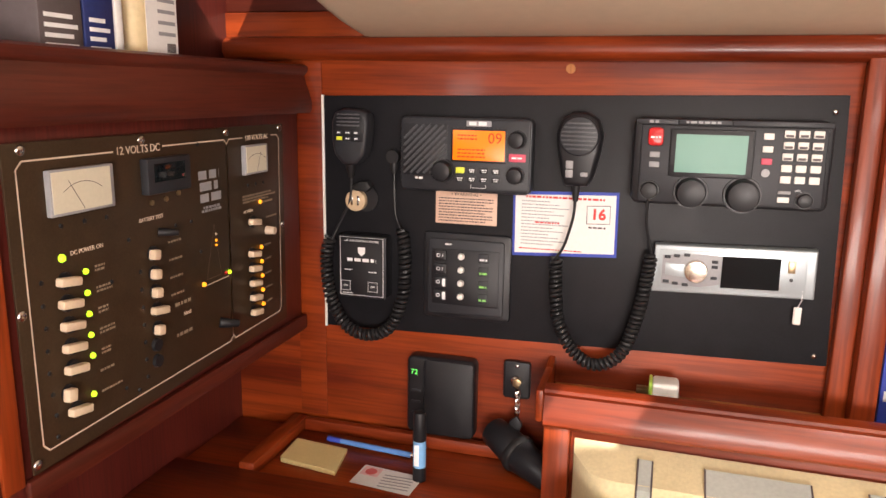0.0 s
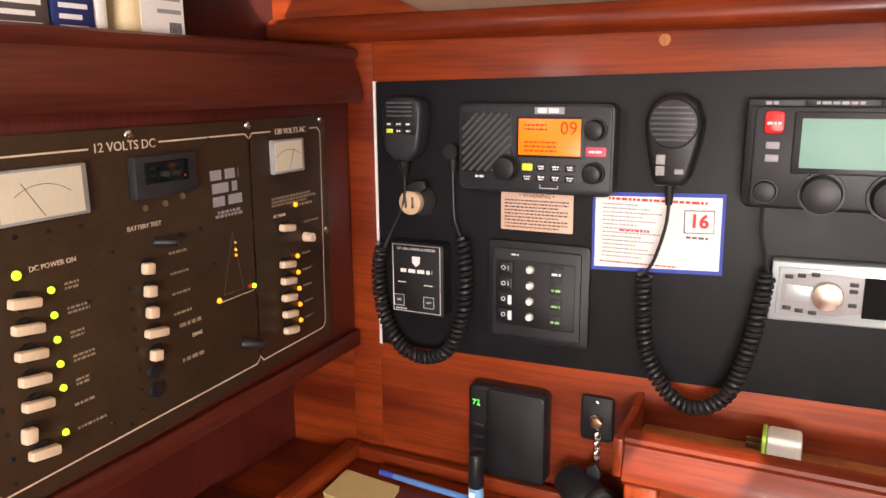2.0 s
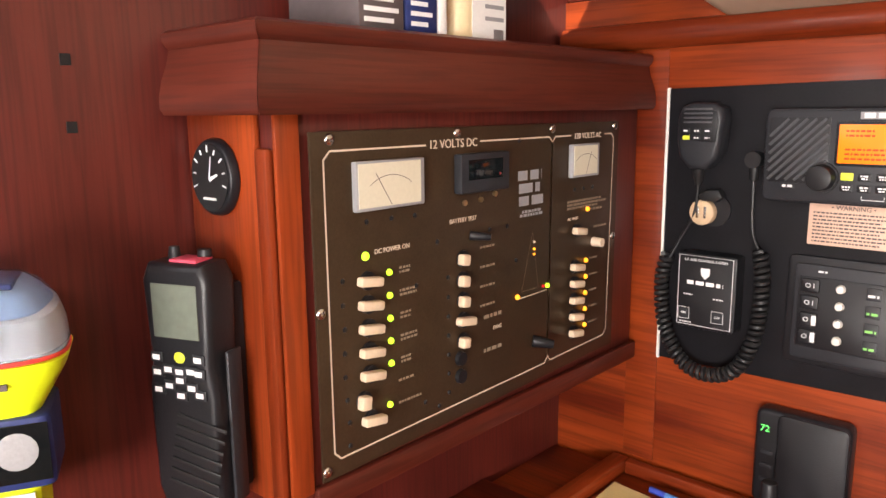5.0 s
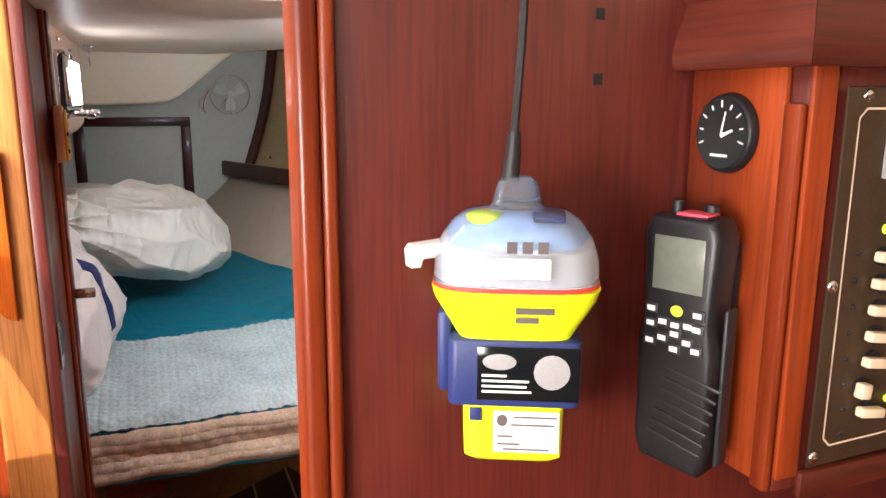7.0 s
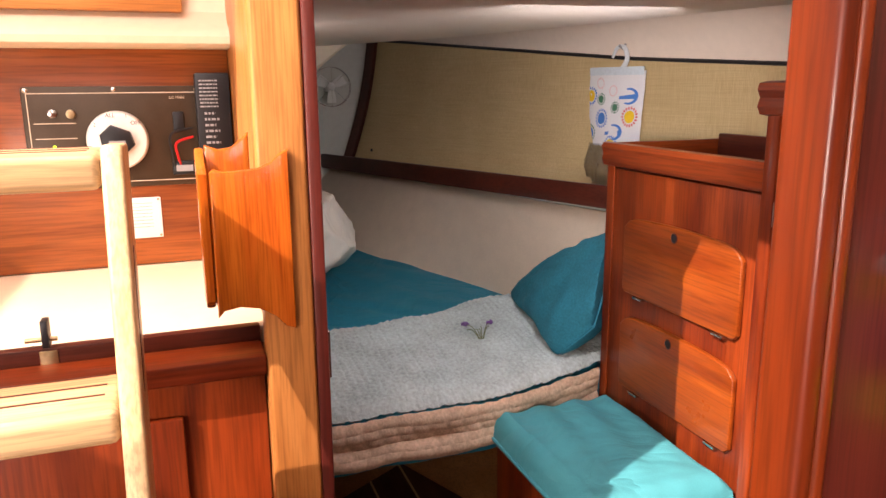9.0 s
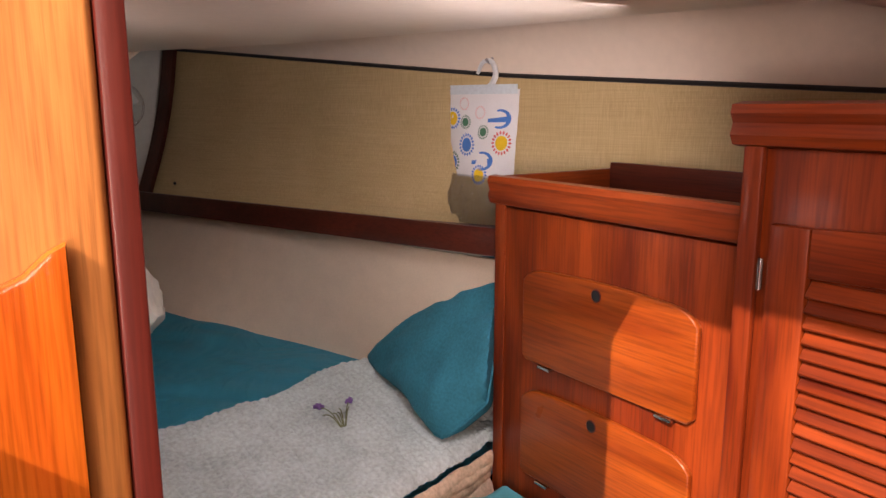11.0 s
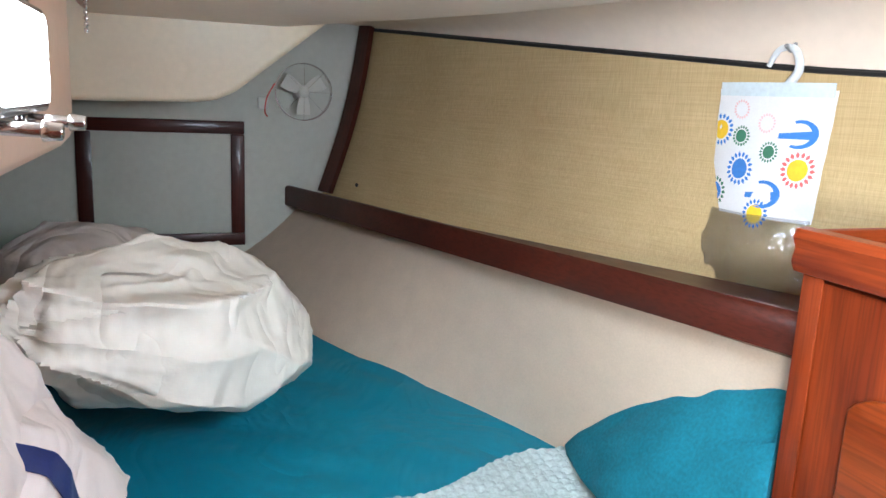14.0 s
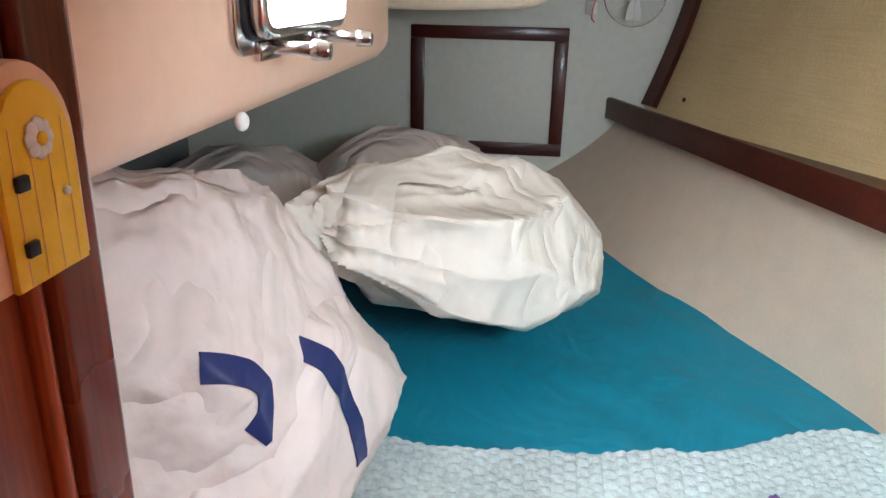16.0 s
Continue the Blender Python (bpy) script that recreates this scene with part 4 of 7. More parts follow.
led(0.848, 1.208, LED_AMBER, 0.003), led(0.905, 1.211, LED_GREEN, 0.003), led(0.897, 1.212, RED, 0.002)
line_yz([(0.848, 1.205), (0.905, 1.206)], 0.001, FX, PRINT, dc, "boat_diagram")
line_yz([(0.856, 1.212), (0.876, 1.278), (0.888, 1.212), (0.856, 1.212)], 0.0004, FX, PRINT_DIM, dc, "boat_diagram")
for z in (1.266, 1.258, 1.252):
    part("diagram_lamp", rod((PX + 0.003, 0.879, z), (PX + 0.0045, 0.879, z), 0.0014, n=8), LED_AMBER if z < 1.265 else PRINT, dc)
for y, z in ((0.592, 1.3905), (0.750, 1.391), (0.912, 1.391), (1.050, 1.391), (0.5765, 1.246), (1.052, 1.250), (0.5765, 1.103)):
    s = part("screw", blob((PX + 0.003, y, z), (0.003, 0.0052, 0.0052), u=14, v=8), STEEL, dc)
pins = random.Random(4)
dots = bmesh.new()
for y, z in [(0.600 + 0.004 * pins.random(), 1.27 - 0.0216 * i) for i in range(8)] + [(0.735, 1.25 - 0.02 * i) for i in range(7)] + [(0.63, 1.318), (0.66, 1.318), (0.69, 1.317), (0.69, 1.25), (0.72, 1.288), (0.80, 1.29), (0.83, 1.29), (0.85, 1.38), (0.846, 1.25), (0.70, 1.13), (0.72, 1.12), (0.98, 1.318), (1.0, 1.318), (0.96, 1.318)]:
    rod((PX + 0.0026, y, z), (PX + 0.0042, y, z), 0.0028, 0.002, 8, dots)
tagged(part("dark_rivets", dots, BLACK, dc), kind="stuff")
for y, z in ((0.76, 1.322), (0.785, 1.323), (0.808, 1.327)):
    part("spare_lens", rod((PX + 0.003, y, z), (PX + 0.005, y, z), 0.003, n=12), BRASS, dc)


def print_bars(rows, x, material, owner, step=0.0017):
    """Rows of small print as broken bars on a plane facing +x: start, height, length, size of type."""
    bm, rng = bmesh.new(), random.Random(9)
    for y, z, w, h in rows:
        p = y
        while p < y + w:
            q = min(p + h * rng.uniform(0.8, 2.6), y + w)
            bm.faces.new([bm.verts.new((x, a, b)) for a, b in ((p, z - h / 2), (q, z - h / 2), (q, z + h / 2), (p, z + h / 2))])
            p = q + h * 0.5
    return tagged(part("small_print", bm, material, owner, smooth=False), kind="stuff")


print_bars([(0.668, 1.269 - 0.0216 * i + d, 0.014 + 0.008 * (i % 2), 0.0022) for i in range(5) for d in (0.002, -0.002)] + [(0.664, 1.163, 0.020, 0.0024), (0.664, 1.141, 0.030, 0.0024)] + [(0.784, 1.273 - 0.0208 * i, 0.024, 0.0024) for i in range(4)] + [(0.79, 1.160, 0.03, 0.004), (0.79, 1.197, 0.030, 0.004)] + [(0.945, 1.304, 0.075, 0.0026), (0.945, 1.300, 0.088, 0.0026), (0.945, 1.296, 0.068, 0.0026)] + [(0.996, 1.291, 0.028, 0.003), (1.005, 1.268, 0.03, 0.0026)] + [(0.997, 1.229 - 0.0207 * i, 0.018, 0.0024) for i in range(5)], FX, PRINT_DIM, dc)
print_bars([(0.848, 1.342, 0.044, 0.0105), (0.850, 1.328, 0.042, 0.0105), (0.850, 1.314, 0.045, 0.0105), (0.856, 1.302, 0.036, 0.003), (0.852, 1.298, 0.042, 0.003)], FX, GREY, dc)

# ---- gauge, vessel radio and beacon on the bulkhead ----
ga = thing("fuel_gauge", (-0.614, 0.538, 1.36), "round black gauge with white needle in the end panel", "gauge")
part("bezel", rod((-0.612, 0.5375, 1.360), (-0.612, 0.529, 1.360), 0.0335, 0.031, 40, bevel=0.002), BLACK, ga)
part("dial", rod((-0.612, 0.5288, 1.360), (-0.612, 0.5284, 1.360), 0.0285, n=40), SCREEN, ga)
nd = bmesh.new()
for a, w, ln in ((168, 0.0022, 0.020), (110, 0.0035, 0.014)):
    d = Vector((math.cos(radians(a - 90)), 0, math.sin(radians(a - 90))))
    s = Vector((-d.z, 0, d.x)) * w / 2
    c = Vector((-0.612, 0.5280, 1.358))
    nd.faces.new([nd.verts.new(q) for q in (c - s, c + s, c + d * ln + s * 0.5, c + d * ln - s * 0.5)])
part("needle", nd, PRINT_WHITE, ga, smooth=False)
tk = bmesh.new()
for i in range(9):
    d = Vector((math.cos(radians(200 - 27 * i)), 0, math.sin(radians(200 - 27 * i))))
    rod(Vector((-0.612, 0.5283, 1.36)) + d * 0.021, Vector((-0.612, 0.5283, 1.36)) + d * (0.025 if i % 2 else 0.0265), 0.0007, n=6, bm=tk)
rod((-0.622, 0.5283, 1.342), (-0.603, 0.5283, 1.342), 0.0012, n=6, bm=tk)
part("scale_marks", tk, PRINT_WHITE, ga)


def turned(bm, at, rz=0, rx=0, ry=0):
    bm.transform(Matrix.Translation(at) @ pose(0, 0, 0, rx, ry, rz))
    return bm


HH = (-0.600, 0.497, 1.093)  # foot of the handheld; its face looks along -y turned towards the saloon
HT = 22


def hh(bm):
    bm.transform(Matrix.Translation((0, 0, -0.012)) @ Matrix.Diagonal((1.1, 1, 1.06, 1)))
    return turned(bm, HH, HT, 0, 0)


hand = thing("handheld_radio", HH, "black handheld marine radio in its charger on the end panel", "radio")
part("body", hh(prism([(-0.024, 0.004), (0.024, 0.0), (0.030, 0.02), (0.031, 0.10), (0.027, 0.125), (0.030, 0.19), (0.024, 0.203), (-0.024, 0.203), (-0.030, 0.19), (-0.027, 0.125), (-0.031, 0.10), (-0.030, 0.02)], "y", -0.019, 0.018, 0.006, 3)), BLACK, hand)
part("screen", hh(box(-0.020, 0.020, -0.0202, -0.0188, 0.146, 0.188, 0.001)), plain("grey_green_display", (0.14, 0.16, 0.13), 0.25, bump=0), hand, "grey green display")
part("red_key", hh(box(-0.008, 0.016, -0.012, 0.010, 0.203, 0.2055, 0.001)), PINK, hand)
part("side_grip", hh(box(0.0312, 0.0345, -0.006, 0.012, 0.01, 0.135, 0.0015)), DARK_GREY, hand)
part("antenna_stub", hh(rod((-0.016, 0.006, 0.203), (-0.016, 0.006, 0.212), 0.005, 0.004, 12)), RUBBER, hand)
part("knob", hh(rod((0.010, 0.008, 0.203), (0.010, 0.008, 0.211), 0.006, 0.005, 14)), RUBBER, hand)
part("yellow_key", hh(blob((0.001, -0.0195, 0.131), (0.005, 0.002, 0.0045), u=12, v=8)), LIGHT_KEY, hand)
for x, z in ((-0.019, 0.130), (-0.019, 0.118), (-0.019, 0.104), (-0.009, 0.121), (0.018, 0.131), (0.018, 0.120), (0.011, 0.121), (0.001, 0.120), (0.001, 0.113), (-0.009, 0.108), (0.011, 0.108), (0.018, 0.103), (0.001, 0.101)):
    k = part("key", hh(box(x - 0.0055, x + 0.0055, -0.0208, -0.0188, z - 0.0042, z + 0.0042, 0.0012)), DARK_GREY, hand)
    part("key_print", hh(box(x - 0.0032, x + 0.0032, -0.0213, -0.0209, z - 0.002, z + 0.002, 0)), PRINT_WHITE, k)
for i in range(7):
    part("speaker_rib", hh(box(-0.022, 0.022, -0.0205, -0.0188, 0.024 + 0.0095 * i, 0.027 + 0.0095 * i, 0.0008, turn=pose(0, 0, 0, 0, 12, 0))), RUBBER, hand)
part("charger_bracket", box(-0.636, -0.585, 0.507, 0.5375, 1.09, 1.275, 0.004), BLACK, hand)

EP = Vector((-0.601, 0.338, 1.124))
ET = 64  # the face's turn about the upright
beacon = thing("emergency_beacon", EP, "fluorescent yellow emergency beacon with clear dome in a blue bracket", "beacon")


def ep(bm):
    bm.transform(Matrix.Diagonal((0.88, 0.9, 1, 1)))
    return turned(bm, EP, ET)


def loft(rings, n=48, power=3.0):
    """Rounded rectangular rings (z, half width, half depth) joined into a body."""
    bm, made = bmesh.new(), []
    for z, w, d in rings:
        ring = []
        for i in range(n):
            a = 2 * math.pi * (i + 0.5) / n
            k = (abs(math.cos(a)) ** power + abs(math.sin(a)) ** power) ** (-1 / power)
            ring.append(bm.verts.new((w * k * math.cos(a), d * k * math.sin(a), z)))
        made.append(ring)
    for u, v in zip(made, made[1:]):
        for i in range(n):
            bm.faces.new((u[i], u[(i + 1) % n], v[(i + 1) % n], v[i]))
    bm.faces.new(made[0][::-1]), bm.faces.new(made[-1])
    return bm


part("body", ep(loft([(0.0, 0.036, 0.026), (0.004, 0.041, 0.031), (0.10, 0.044, 0.034)], power=9)), LIME, beacon)
part("collar", ep(loft([(0.094, 0.046, 0.0345), (0.100, 0.050, 0.036), (0.124, 0.066, 0.044), (0.132, 0.069, 0.0455)], power=4.5)), LIME, beacon)
part("red_seal", ep(loft([(0.1322, 0.069, 0.0455), (0.135, 0.069, 0.0455)])), PRINT_RED, beacon)
part("core", ep(loft([(0.1355, 0.058, 0.037), (0.158, 0.056, 0.0355), (0.160, 0.052, 0.033)], power=4)), WHITE, beacon, "white electronics inside the dome")
part("core_top", ep(loft([(0.1602, 0.050, 0.032), (0.172, 0.042, 0.027), (0.178, 0.026, 0.018)], power=4)), plain("pale_blue_core", (0.35, 0.50, 0.72), 0.4), beacon, "pale blue reflector under the dome")
part("dome", ep(loft([(0.1355, 0.068, 0.045), (0.152, 0.067, 0.0445), (0.166, 0.062, 0.042), (0.178, 0.052, 0.036), (0.184, 0.042, 0.030), (0.186, 0.024, 0.021), (0.189, 0.021, 0.019), (0.205, 0.016, 0.015), (0.209, 0.011, 0.011)], power=3.4)), DOME, beacon, "bluish clear plastic dome")
for x in (-0.004, 0.008, 0.020):
    part("print_bar", ep(box(x - 0.004, x + 0.004, -0.0452, -0.0446, 0.1605, 0.1685, 0)), PRINT_DARK, beacon)
part("blue_lid", ep(box(0.012, 0.038, -0.030, 0.016, 0.1785, 0.1835, 0.003)), NAVY, beacon)
part("lid_tip", ep(blob((-0.026, -0.010, 0.178), (0.014, 0.012, 0.007), u=14, v=8)), LIME, beacon)
part("maker_mark", ep(box(-0.016, 0.026, -0.0462, -0.0456, 0.143, 0.157, 0)), PAPER, beacon)
part("bracket", ep(prism(rounded(-0.054, 0.054, -0.038, 0.030, 0.008), "z", 0.046, 0.096, 0.003)), NAVY, beacon, "navy blue plastic bracket")
part("bracket_arm", ep(box(-0.064, -0.052, -0.020, 0.030, 0.050, 0.112, 0.004)), NAVY, beacon)
part("back_plate", ep(box(-0.035, 0.035, 0.0305, 0.045, 0.030, 0.150, 0.004)), NAVY, beacon)
lab = part("instruction_label", ep(box(-0.030, 0.052, -0.0395, -0.0384, 0.052, 0.092, 0.0005)), SCREEN, beacon, "dark blue instruction label")
for x0, x1, z in ((-0.026, 0.010, 0.062), (-0.026, 0.014, 0.058), (-0.026, 0.012, 0.066), (-0.026, -0.006, 0.070)):
    part("print_bar", ep(box(x0, x1, -0.0401, -0.0396, z, z + 0.0016, 0)), PRINT_WHITE, lab)
part("print_picture", ep(blob((-0.012, -0.0398, 0.081), (0.014, 0.0006, 0.006), u=14, v=8)), GREY, lab)
part("print_picture", ep(blob((0.030, -0.0398, 0.074), (0.015, 0.0006, 0.013), u=14, v=8)), GREY, lab)
lab2 = part("registration_label", ep(box(-0.016, 0.038, -0.0345, -0.0334, 0.010, 0.042, 0.0005)), PAPER, beacon, "white registration label")
for x0, x1, z in ((0.0, 0.036, 0.037), (-0.002, 0.034, 0.031), (-0.013, 0.0, 0.022), (-0.013, 0.006, 0.016), (-0.008, 0.03, 0.012)):
    part("print_bar", ep(box(x0, x1, -0.0350, -0.0346, z, z + 0.0013, 0)), PRINT_DARK, lab2)
part("seal_mark", ep(rod((-0.009, -0.0350, 0.035), (-0.009, -0.0346, 0.035), 0.0045, n=16)), PRINT_DARK, lab2)
part("blue_tab", ep(box(-0.036, -0.026, -0.0345, -0.0334, 0.034, 0.044, 0.0005)), NAVY, beacon)
for z, w in ((0.118, 0.030), (0.111, 0.018)):
    part("print_bar", ep(box(0.0, w, -0.0505 + (0.13 - z) * 0.35, -0.0440, z, z + 0.004, 0)), PRINT_DARK, beacon)
part("release_tab", prism([(0.262, 1.268), (0.269, 1.268), (0.271, 1.274), (0.312, 1.277), (0.312, 1.288), (0.264, 1.284), (0.261, 1.280)], "x", -0.630, -0.614, 0.0015), WHITE, beacon, "white release tab")
part("antenna_base", sweep([EP + Vector((0, -0.006, 0.205)), EP + Vector((0, -0.004, 0.226)), EP + Vector((-0.001, -0.003, 0.240))], lambda t: 0.0068 - 0.002 * t, 12), RUBBER, beacon)
part("antenna", sweep(curve_points([EP + Vector((-0.001, -0.003, 0.238)), EP + Vector((-0.004, 0.004, 0.33)), EP + Vector((-0.012, 0.008, 0.45)), EP + Vector((-0.02, 0.006, 0.62))], 8), 0.0031, 8), RUBBER, beacon, "black whip antenna")
holes = bmesh.new()
for z in (1.455, 1.403):
    box(-0.6652, -0.6635, 0.4385, 0.4465, z - 0.0045, z + 0.0045, 0, bm=holes)
structure("bulkhead_screw_holes", holes, RUBBER, "small dark plugged screw holes in the bulkhead", "screw hole")

# ---- radio board ----
BY = 1.1355
board = thing("radio_board", (-0.13, BY, 1.07), "black board that carries the radios", "panel")
part("panel", prism([(-0.498, 1.074), (0.234, 1.091), (0.222, 1.449), (-0.498, 1.437)], "y", BY - 0.005, BY - 0.0005, 0.001), BLACK_PANEL, board)
part("white_edge", prism([(-0.5022, 1.072), (-0.4985, 1.072), (-0.4985, 1.438), (-0.5022, 1.438)], "y", BY - 0.0052, BY - 0.0006), WHITE, board, "raw white edge")
for x, z in ((0.207, 1.428), (0.217, 1.104)):
    part("screw", blob((x, BY - 0.005, z), (0.004, 0.003, 0.004), u=12, v=8), STEEL, board)
F0 = BY - 0.005
structure("trim_plug", rod((-0.128, 1.1358, 1.479), (-0.128, 1.1335, 1.479), 0.0065, n=20), TEAK, "round wooden screw plug", "trim")


def face_box(owner, name, x0, x1, z0, z1, y0, y1, mat, r=0.002, label=""):
    return part(name, prism(rounded(x0, x1, z0, z1, min(r * 2.5, 0.45 * min(x1 - x0, z1 - z0))), "y", y0, y1, min(r, (y1 - y0) * 0.4)), mat, owner, label)


def knob_y(owner, x, z, r, y0, y1, mat=BLACK, ribs=0, name="knob"):
    k = part(name, rod((x, y1, z), (x, y0, z), r, r * 0.9, 32, bevel=0.0012), mat, owner)
    part("knob_rim", rod((x, y1, z), (x, y1 - 0.003, z), r * 1.14, r * 1.12, 32), mat, k)
    return k


def bars_y(owner, rows, y, mat, seed=1, name="small_print"):
    bm, rng = bmesh.new(), random.Random(seed)
    for x, z, w, h in rows:
        p = x
        while p < x + w:
            q = min(p + h * rng.uniform(0.8, 2.8), x + w)
            bm.faces.new([bm.verts.new((a, y, b)) for a, b in ((p, z - h / 2), (q, z - h / 2), (q, z + h / 2), (p, z + h / 2))])
            p = q + h * 0.55
    return tagged(part(name, bm, mat, owner, smooth=False), kind="stuff")


# fixed radio with orange display
VY = 1.1045
vhf = thing("marine_radio", (-0.27, F0, 1.307), "dark grey fixed marine radio with glowing orange display", "radio")
face_box(vhf, "housing", -0.366, -0.172, 1.304, 1.411, VY, F0 - 0.0005, DARK_GREY, 0.004)
face_box(vhf, "fascia_rim", -0.363, -0.175, 1.307, 1.408, VY - 0.003, VY - 0.0002, DARK_GREY, 0.0025)
grille = face_box(vhf, "speaker_grille", -0.359, -0.294, 1.327, 1.401, VY - 0.0042, VY - 0.0032, BLACK, 0.001)
for i in range(13):
    c = -0.355 + 0.0098 * i
    x0, z0 = max(-0.358, c - 0.052), 1.330 + max(0, -0.358 - (c - 0.052))
    x1 = min(c + 0.018, -0.296)
    z1 = 1.330 + (x1 - (c - 0.052))
    if z1 > 1.399:
        x1, z1 = x1 - (z1 - 1.399), 1.399
    if x1 - x0 > 0.004:
        part("grille_rib", rod((x0, VY - 0.0045, z0), (x1, VY - 0.0045, z1), 0.0017, n=6), RIB_GREY, grille)
lcd = face_box(vhf, "display_frame", -0.288, -0.207, 1.348, 1.396, VY - 0.0045, VY - 0.0031, BLACK, 0.0008)
face_box(lcd, "display", -0.285, -0.210, 1.351, 1.393, VY - 0.0051, VY - 0.0046, LCD_ORANGE, 0.0003, "glowing orange display")
lettering("digits", "09", 0.021, on_y(-0.224, 1.382, VY - 0.0053), LCD_DIGIT, lcd)
bars_y(lcd, [(-0.278, 1.386 - 0.005 * i, 0.028, 0.0022) for i in range(2)] + [(-0.278, 1.366 - 0.005 * i, 0.04, 0.0022) for i in range(3)], VY - 0.0053, LCD_DIGIT, 3)
face_box(vhf, "maker_plate", -0.266, -0.230, 1.3985, 1.4065, VY - 0.0038, VY - 0.0031, GREY, 0.0004)
bars_y(vhf, [(-0.262, 1.4025, 0.028, 0.0052)], VY - 0.004, PRINT_WHITE, 5)
knob_y(vhf, -0.299, 1.3345, 0.0150, VY - 0.020, VY - 0.003)
knob_y(vhf, -0.193, 1.3815, 0.0115, VY - 0.018, VY - 0.003)
knob_y(vhf, -0.194, 1.332, 0.0115, VY - 0.018, VY - 0.003)
face_box(vhf, "distress_key", -0.204, -0.180, 1.351, 1.362, VY - 0.0045, VY - 0.0031, PINK, 0.0006, "red distress key")
bars_y(vhf, [(-0.200, 1.3565, 0.016, 0.0025)], VY - 0.0047, PRINT_WHITE, 2)
face_box(vhf, "label_key", -0.343, -0.328, 1.3195, 1.3265, VY - 0.0038, VY - 0.0031, BLACK, 0.0003)
bars_y(vhf, [(-0.341, 1.323, 0.011, 0.003)], VY - 0.0040, PRINT_WHITE, 8)
for r in range(2):
    for c in range(4):
        x, z = -0.274 + 0.0175 * c, 1.3365 - 0.0125 * r
        k = face_box(vhf, "key", x - 0.0065, x + 0.0065, z - 0.0042, z + 0.0042, VY - 0.0045, VY - 0.0031, LIGHT_KEY if r + c == 0 else BLACK, 0.0006)
        if r + c:
            bars_y(k, [(x - 0.004, z + 0.0012, 0.008, 0.0018), (x - 0.003, z - 0.0016, 0.006, 0.0016)], VY - 0.0047, PRINT_WHITE, r * 4 + c)
part("chin_mark", sweep([(-0.258, VY - 0.0035, 1.316), (-0.258, VY - 0.0035, 1.312), (-0.236, VY - 0.0035, 1.312), (-0.236, VY - 0.0035, 1.316)], 0.0004, 5), PRINT_WHITE, vhf)


def coil(keys, turns, r, wire):
    """A coiled cord round a smooth line, relaxed at its ends."""
    line = curve_points(keys, 30)
    length = [0.0]
    for a, b in zip(line, line[1:]):
        length.append(length[-1] + (b - a).length)
    n = turns * 11
    pts, side = [], None
    for i in range(n + 1):
        s = length[-1] * i / n
        j = min(max(int(np.searchsorted(length, s)), 1), len(line) - 1)
        f = (s - length[j - 1]) / max(length[j] - length[j - 1], 1e-9)
        p = line[j - 1].lerp(line[j], f)
        way = (line[j] - line[j - 1]).normalized()
        side = (side - way * side.dot(way)).normalized() if side else way.orthogonal().normalized()
        up = way.cross(side)
        a = 2 * math.pi * turns * i / n
        pts.append(p + (side * math.cos(a) + up * math.sin(a)) * r)
    return sweep(pts, wire, 6)


# microphone of the fixed radio
m1 = thing("radio_microphone", (-0.444, F0, 1.33), "dark grey hand microphone with a coiled cord, clipped to the board", "microphone")
body1 = [(-0.012, 1.337), (0.010, 1.337), (0.024, 1.352), (0.027, 1.368), (0.030, 1.400), (0.027, 1.412), (0.017, 1.418), (-0.012, 1.419), (-0.024, 1.413), (-0.029, 1.400), (-0.029, 1.372), (-0.025, 1.352)]
part("body", prism([(x - 0.4435, z) for x, z in body1], "y", 1.098, F0 - 0.0005, 0.007, 3), DARK_GREY, m1)
part("face", prism([(x * 0.82 - 0.4435, 1.384 + (z - 1.384) * 0.84) for x, z in body1[3:-1]], "y", 1.0965, 1.0985, 0.0008), BLACK, m1)
for i in range(4):
    part("grille_slot", box(-0.462, -0.426, 1.0950, 1.0968, 1.394 + 0.0053 * i, 1.396 + 0.0053 * i, 0.0005), RIB_GREY, m1)
for r in range(2):
    for c in range(3):
        x, z = -0.458 + 0.0135 * c, 1.3845 - 0.0085 * r
        part("key", box(x - 0.0045, x + 0.0045, 1.0950, 1.0967, z - 0.0026, z + 0.0026, 0.0006), LIGHT_KEY if (r, c) == (1, 0) else DARK_GREY, m1)
        if (r, c) != (1, 0):
            bars_y(m1, [(x - 0.003, z, 0.006, 0.002)], 1.0948, PRINT_WHITE, r * 3 + c)
part("strain_relief", sweep([(-0.446, 1.108, 1.338), (-0.446, 1.110, 1.326), (-0.447, 1.114, 1.318)], lambda t: 0.0075 - 0.003 * t, 12), RUBBER, m1)
part("lead", sweep(curve_points([(-0.447, 1.114, 1.32), (-0.452, 1.118, 1.28), (-0.470, 1.120, 1.245), (-0.484, 1.116, 1.215)], 8), 0.0022, 8), RUBBER, m1)
part("coiled_cord", coil([(-0.484, 1.116, 1.222), (-0.490, 1.112, 1.19), (-0.482, 1.108, 1.13), (-0.455, 1.106, 1.085), (-0.418, 1.106, 1.073), (-0.382, 1.106, 1.09), (-0.362, 1.108, 1.14), (-0.360, 1.112, 1.20), (-0.366, 1.116, 1.24)], 50, 0.0072, 0.0031), RUBBER, m1, "black coiled cord")
part("lead", sweep(curve_points([(-0.366, 1.116, 1.237), (-0.378, 1.120, 1.262), (-0.381, 1.122, 1.30), (-0.382, 1.124, 1.345)], 8), 0.0022, 8), RUBBER, m1)
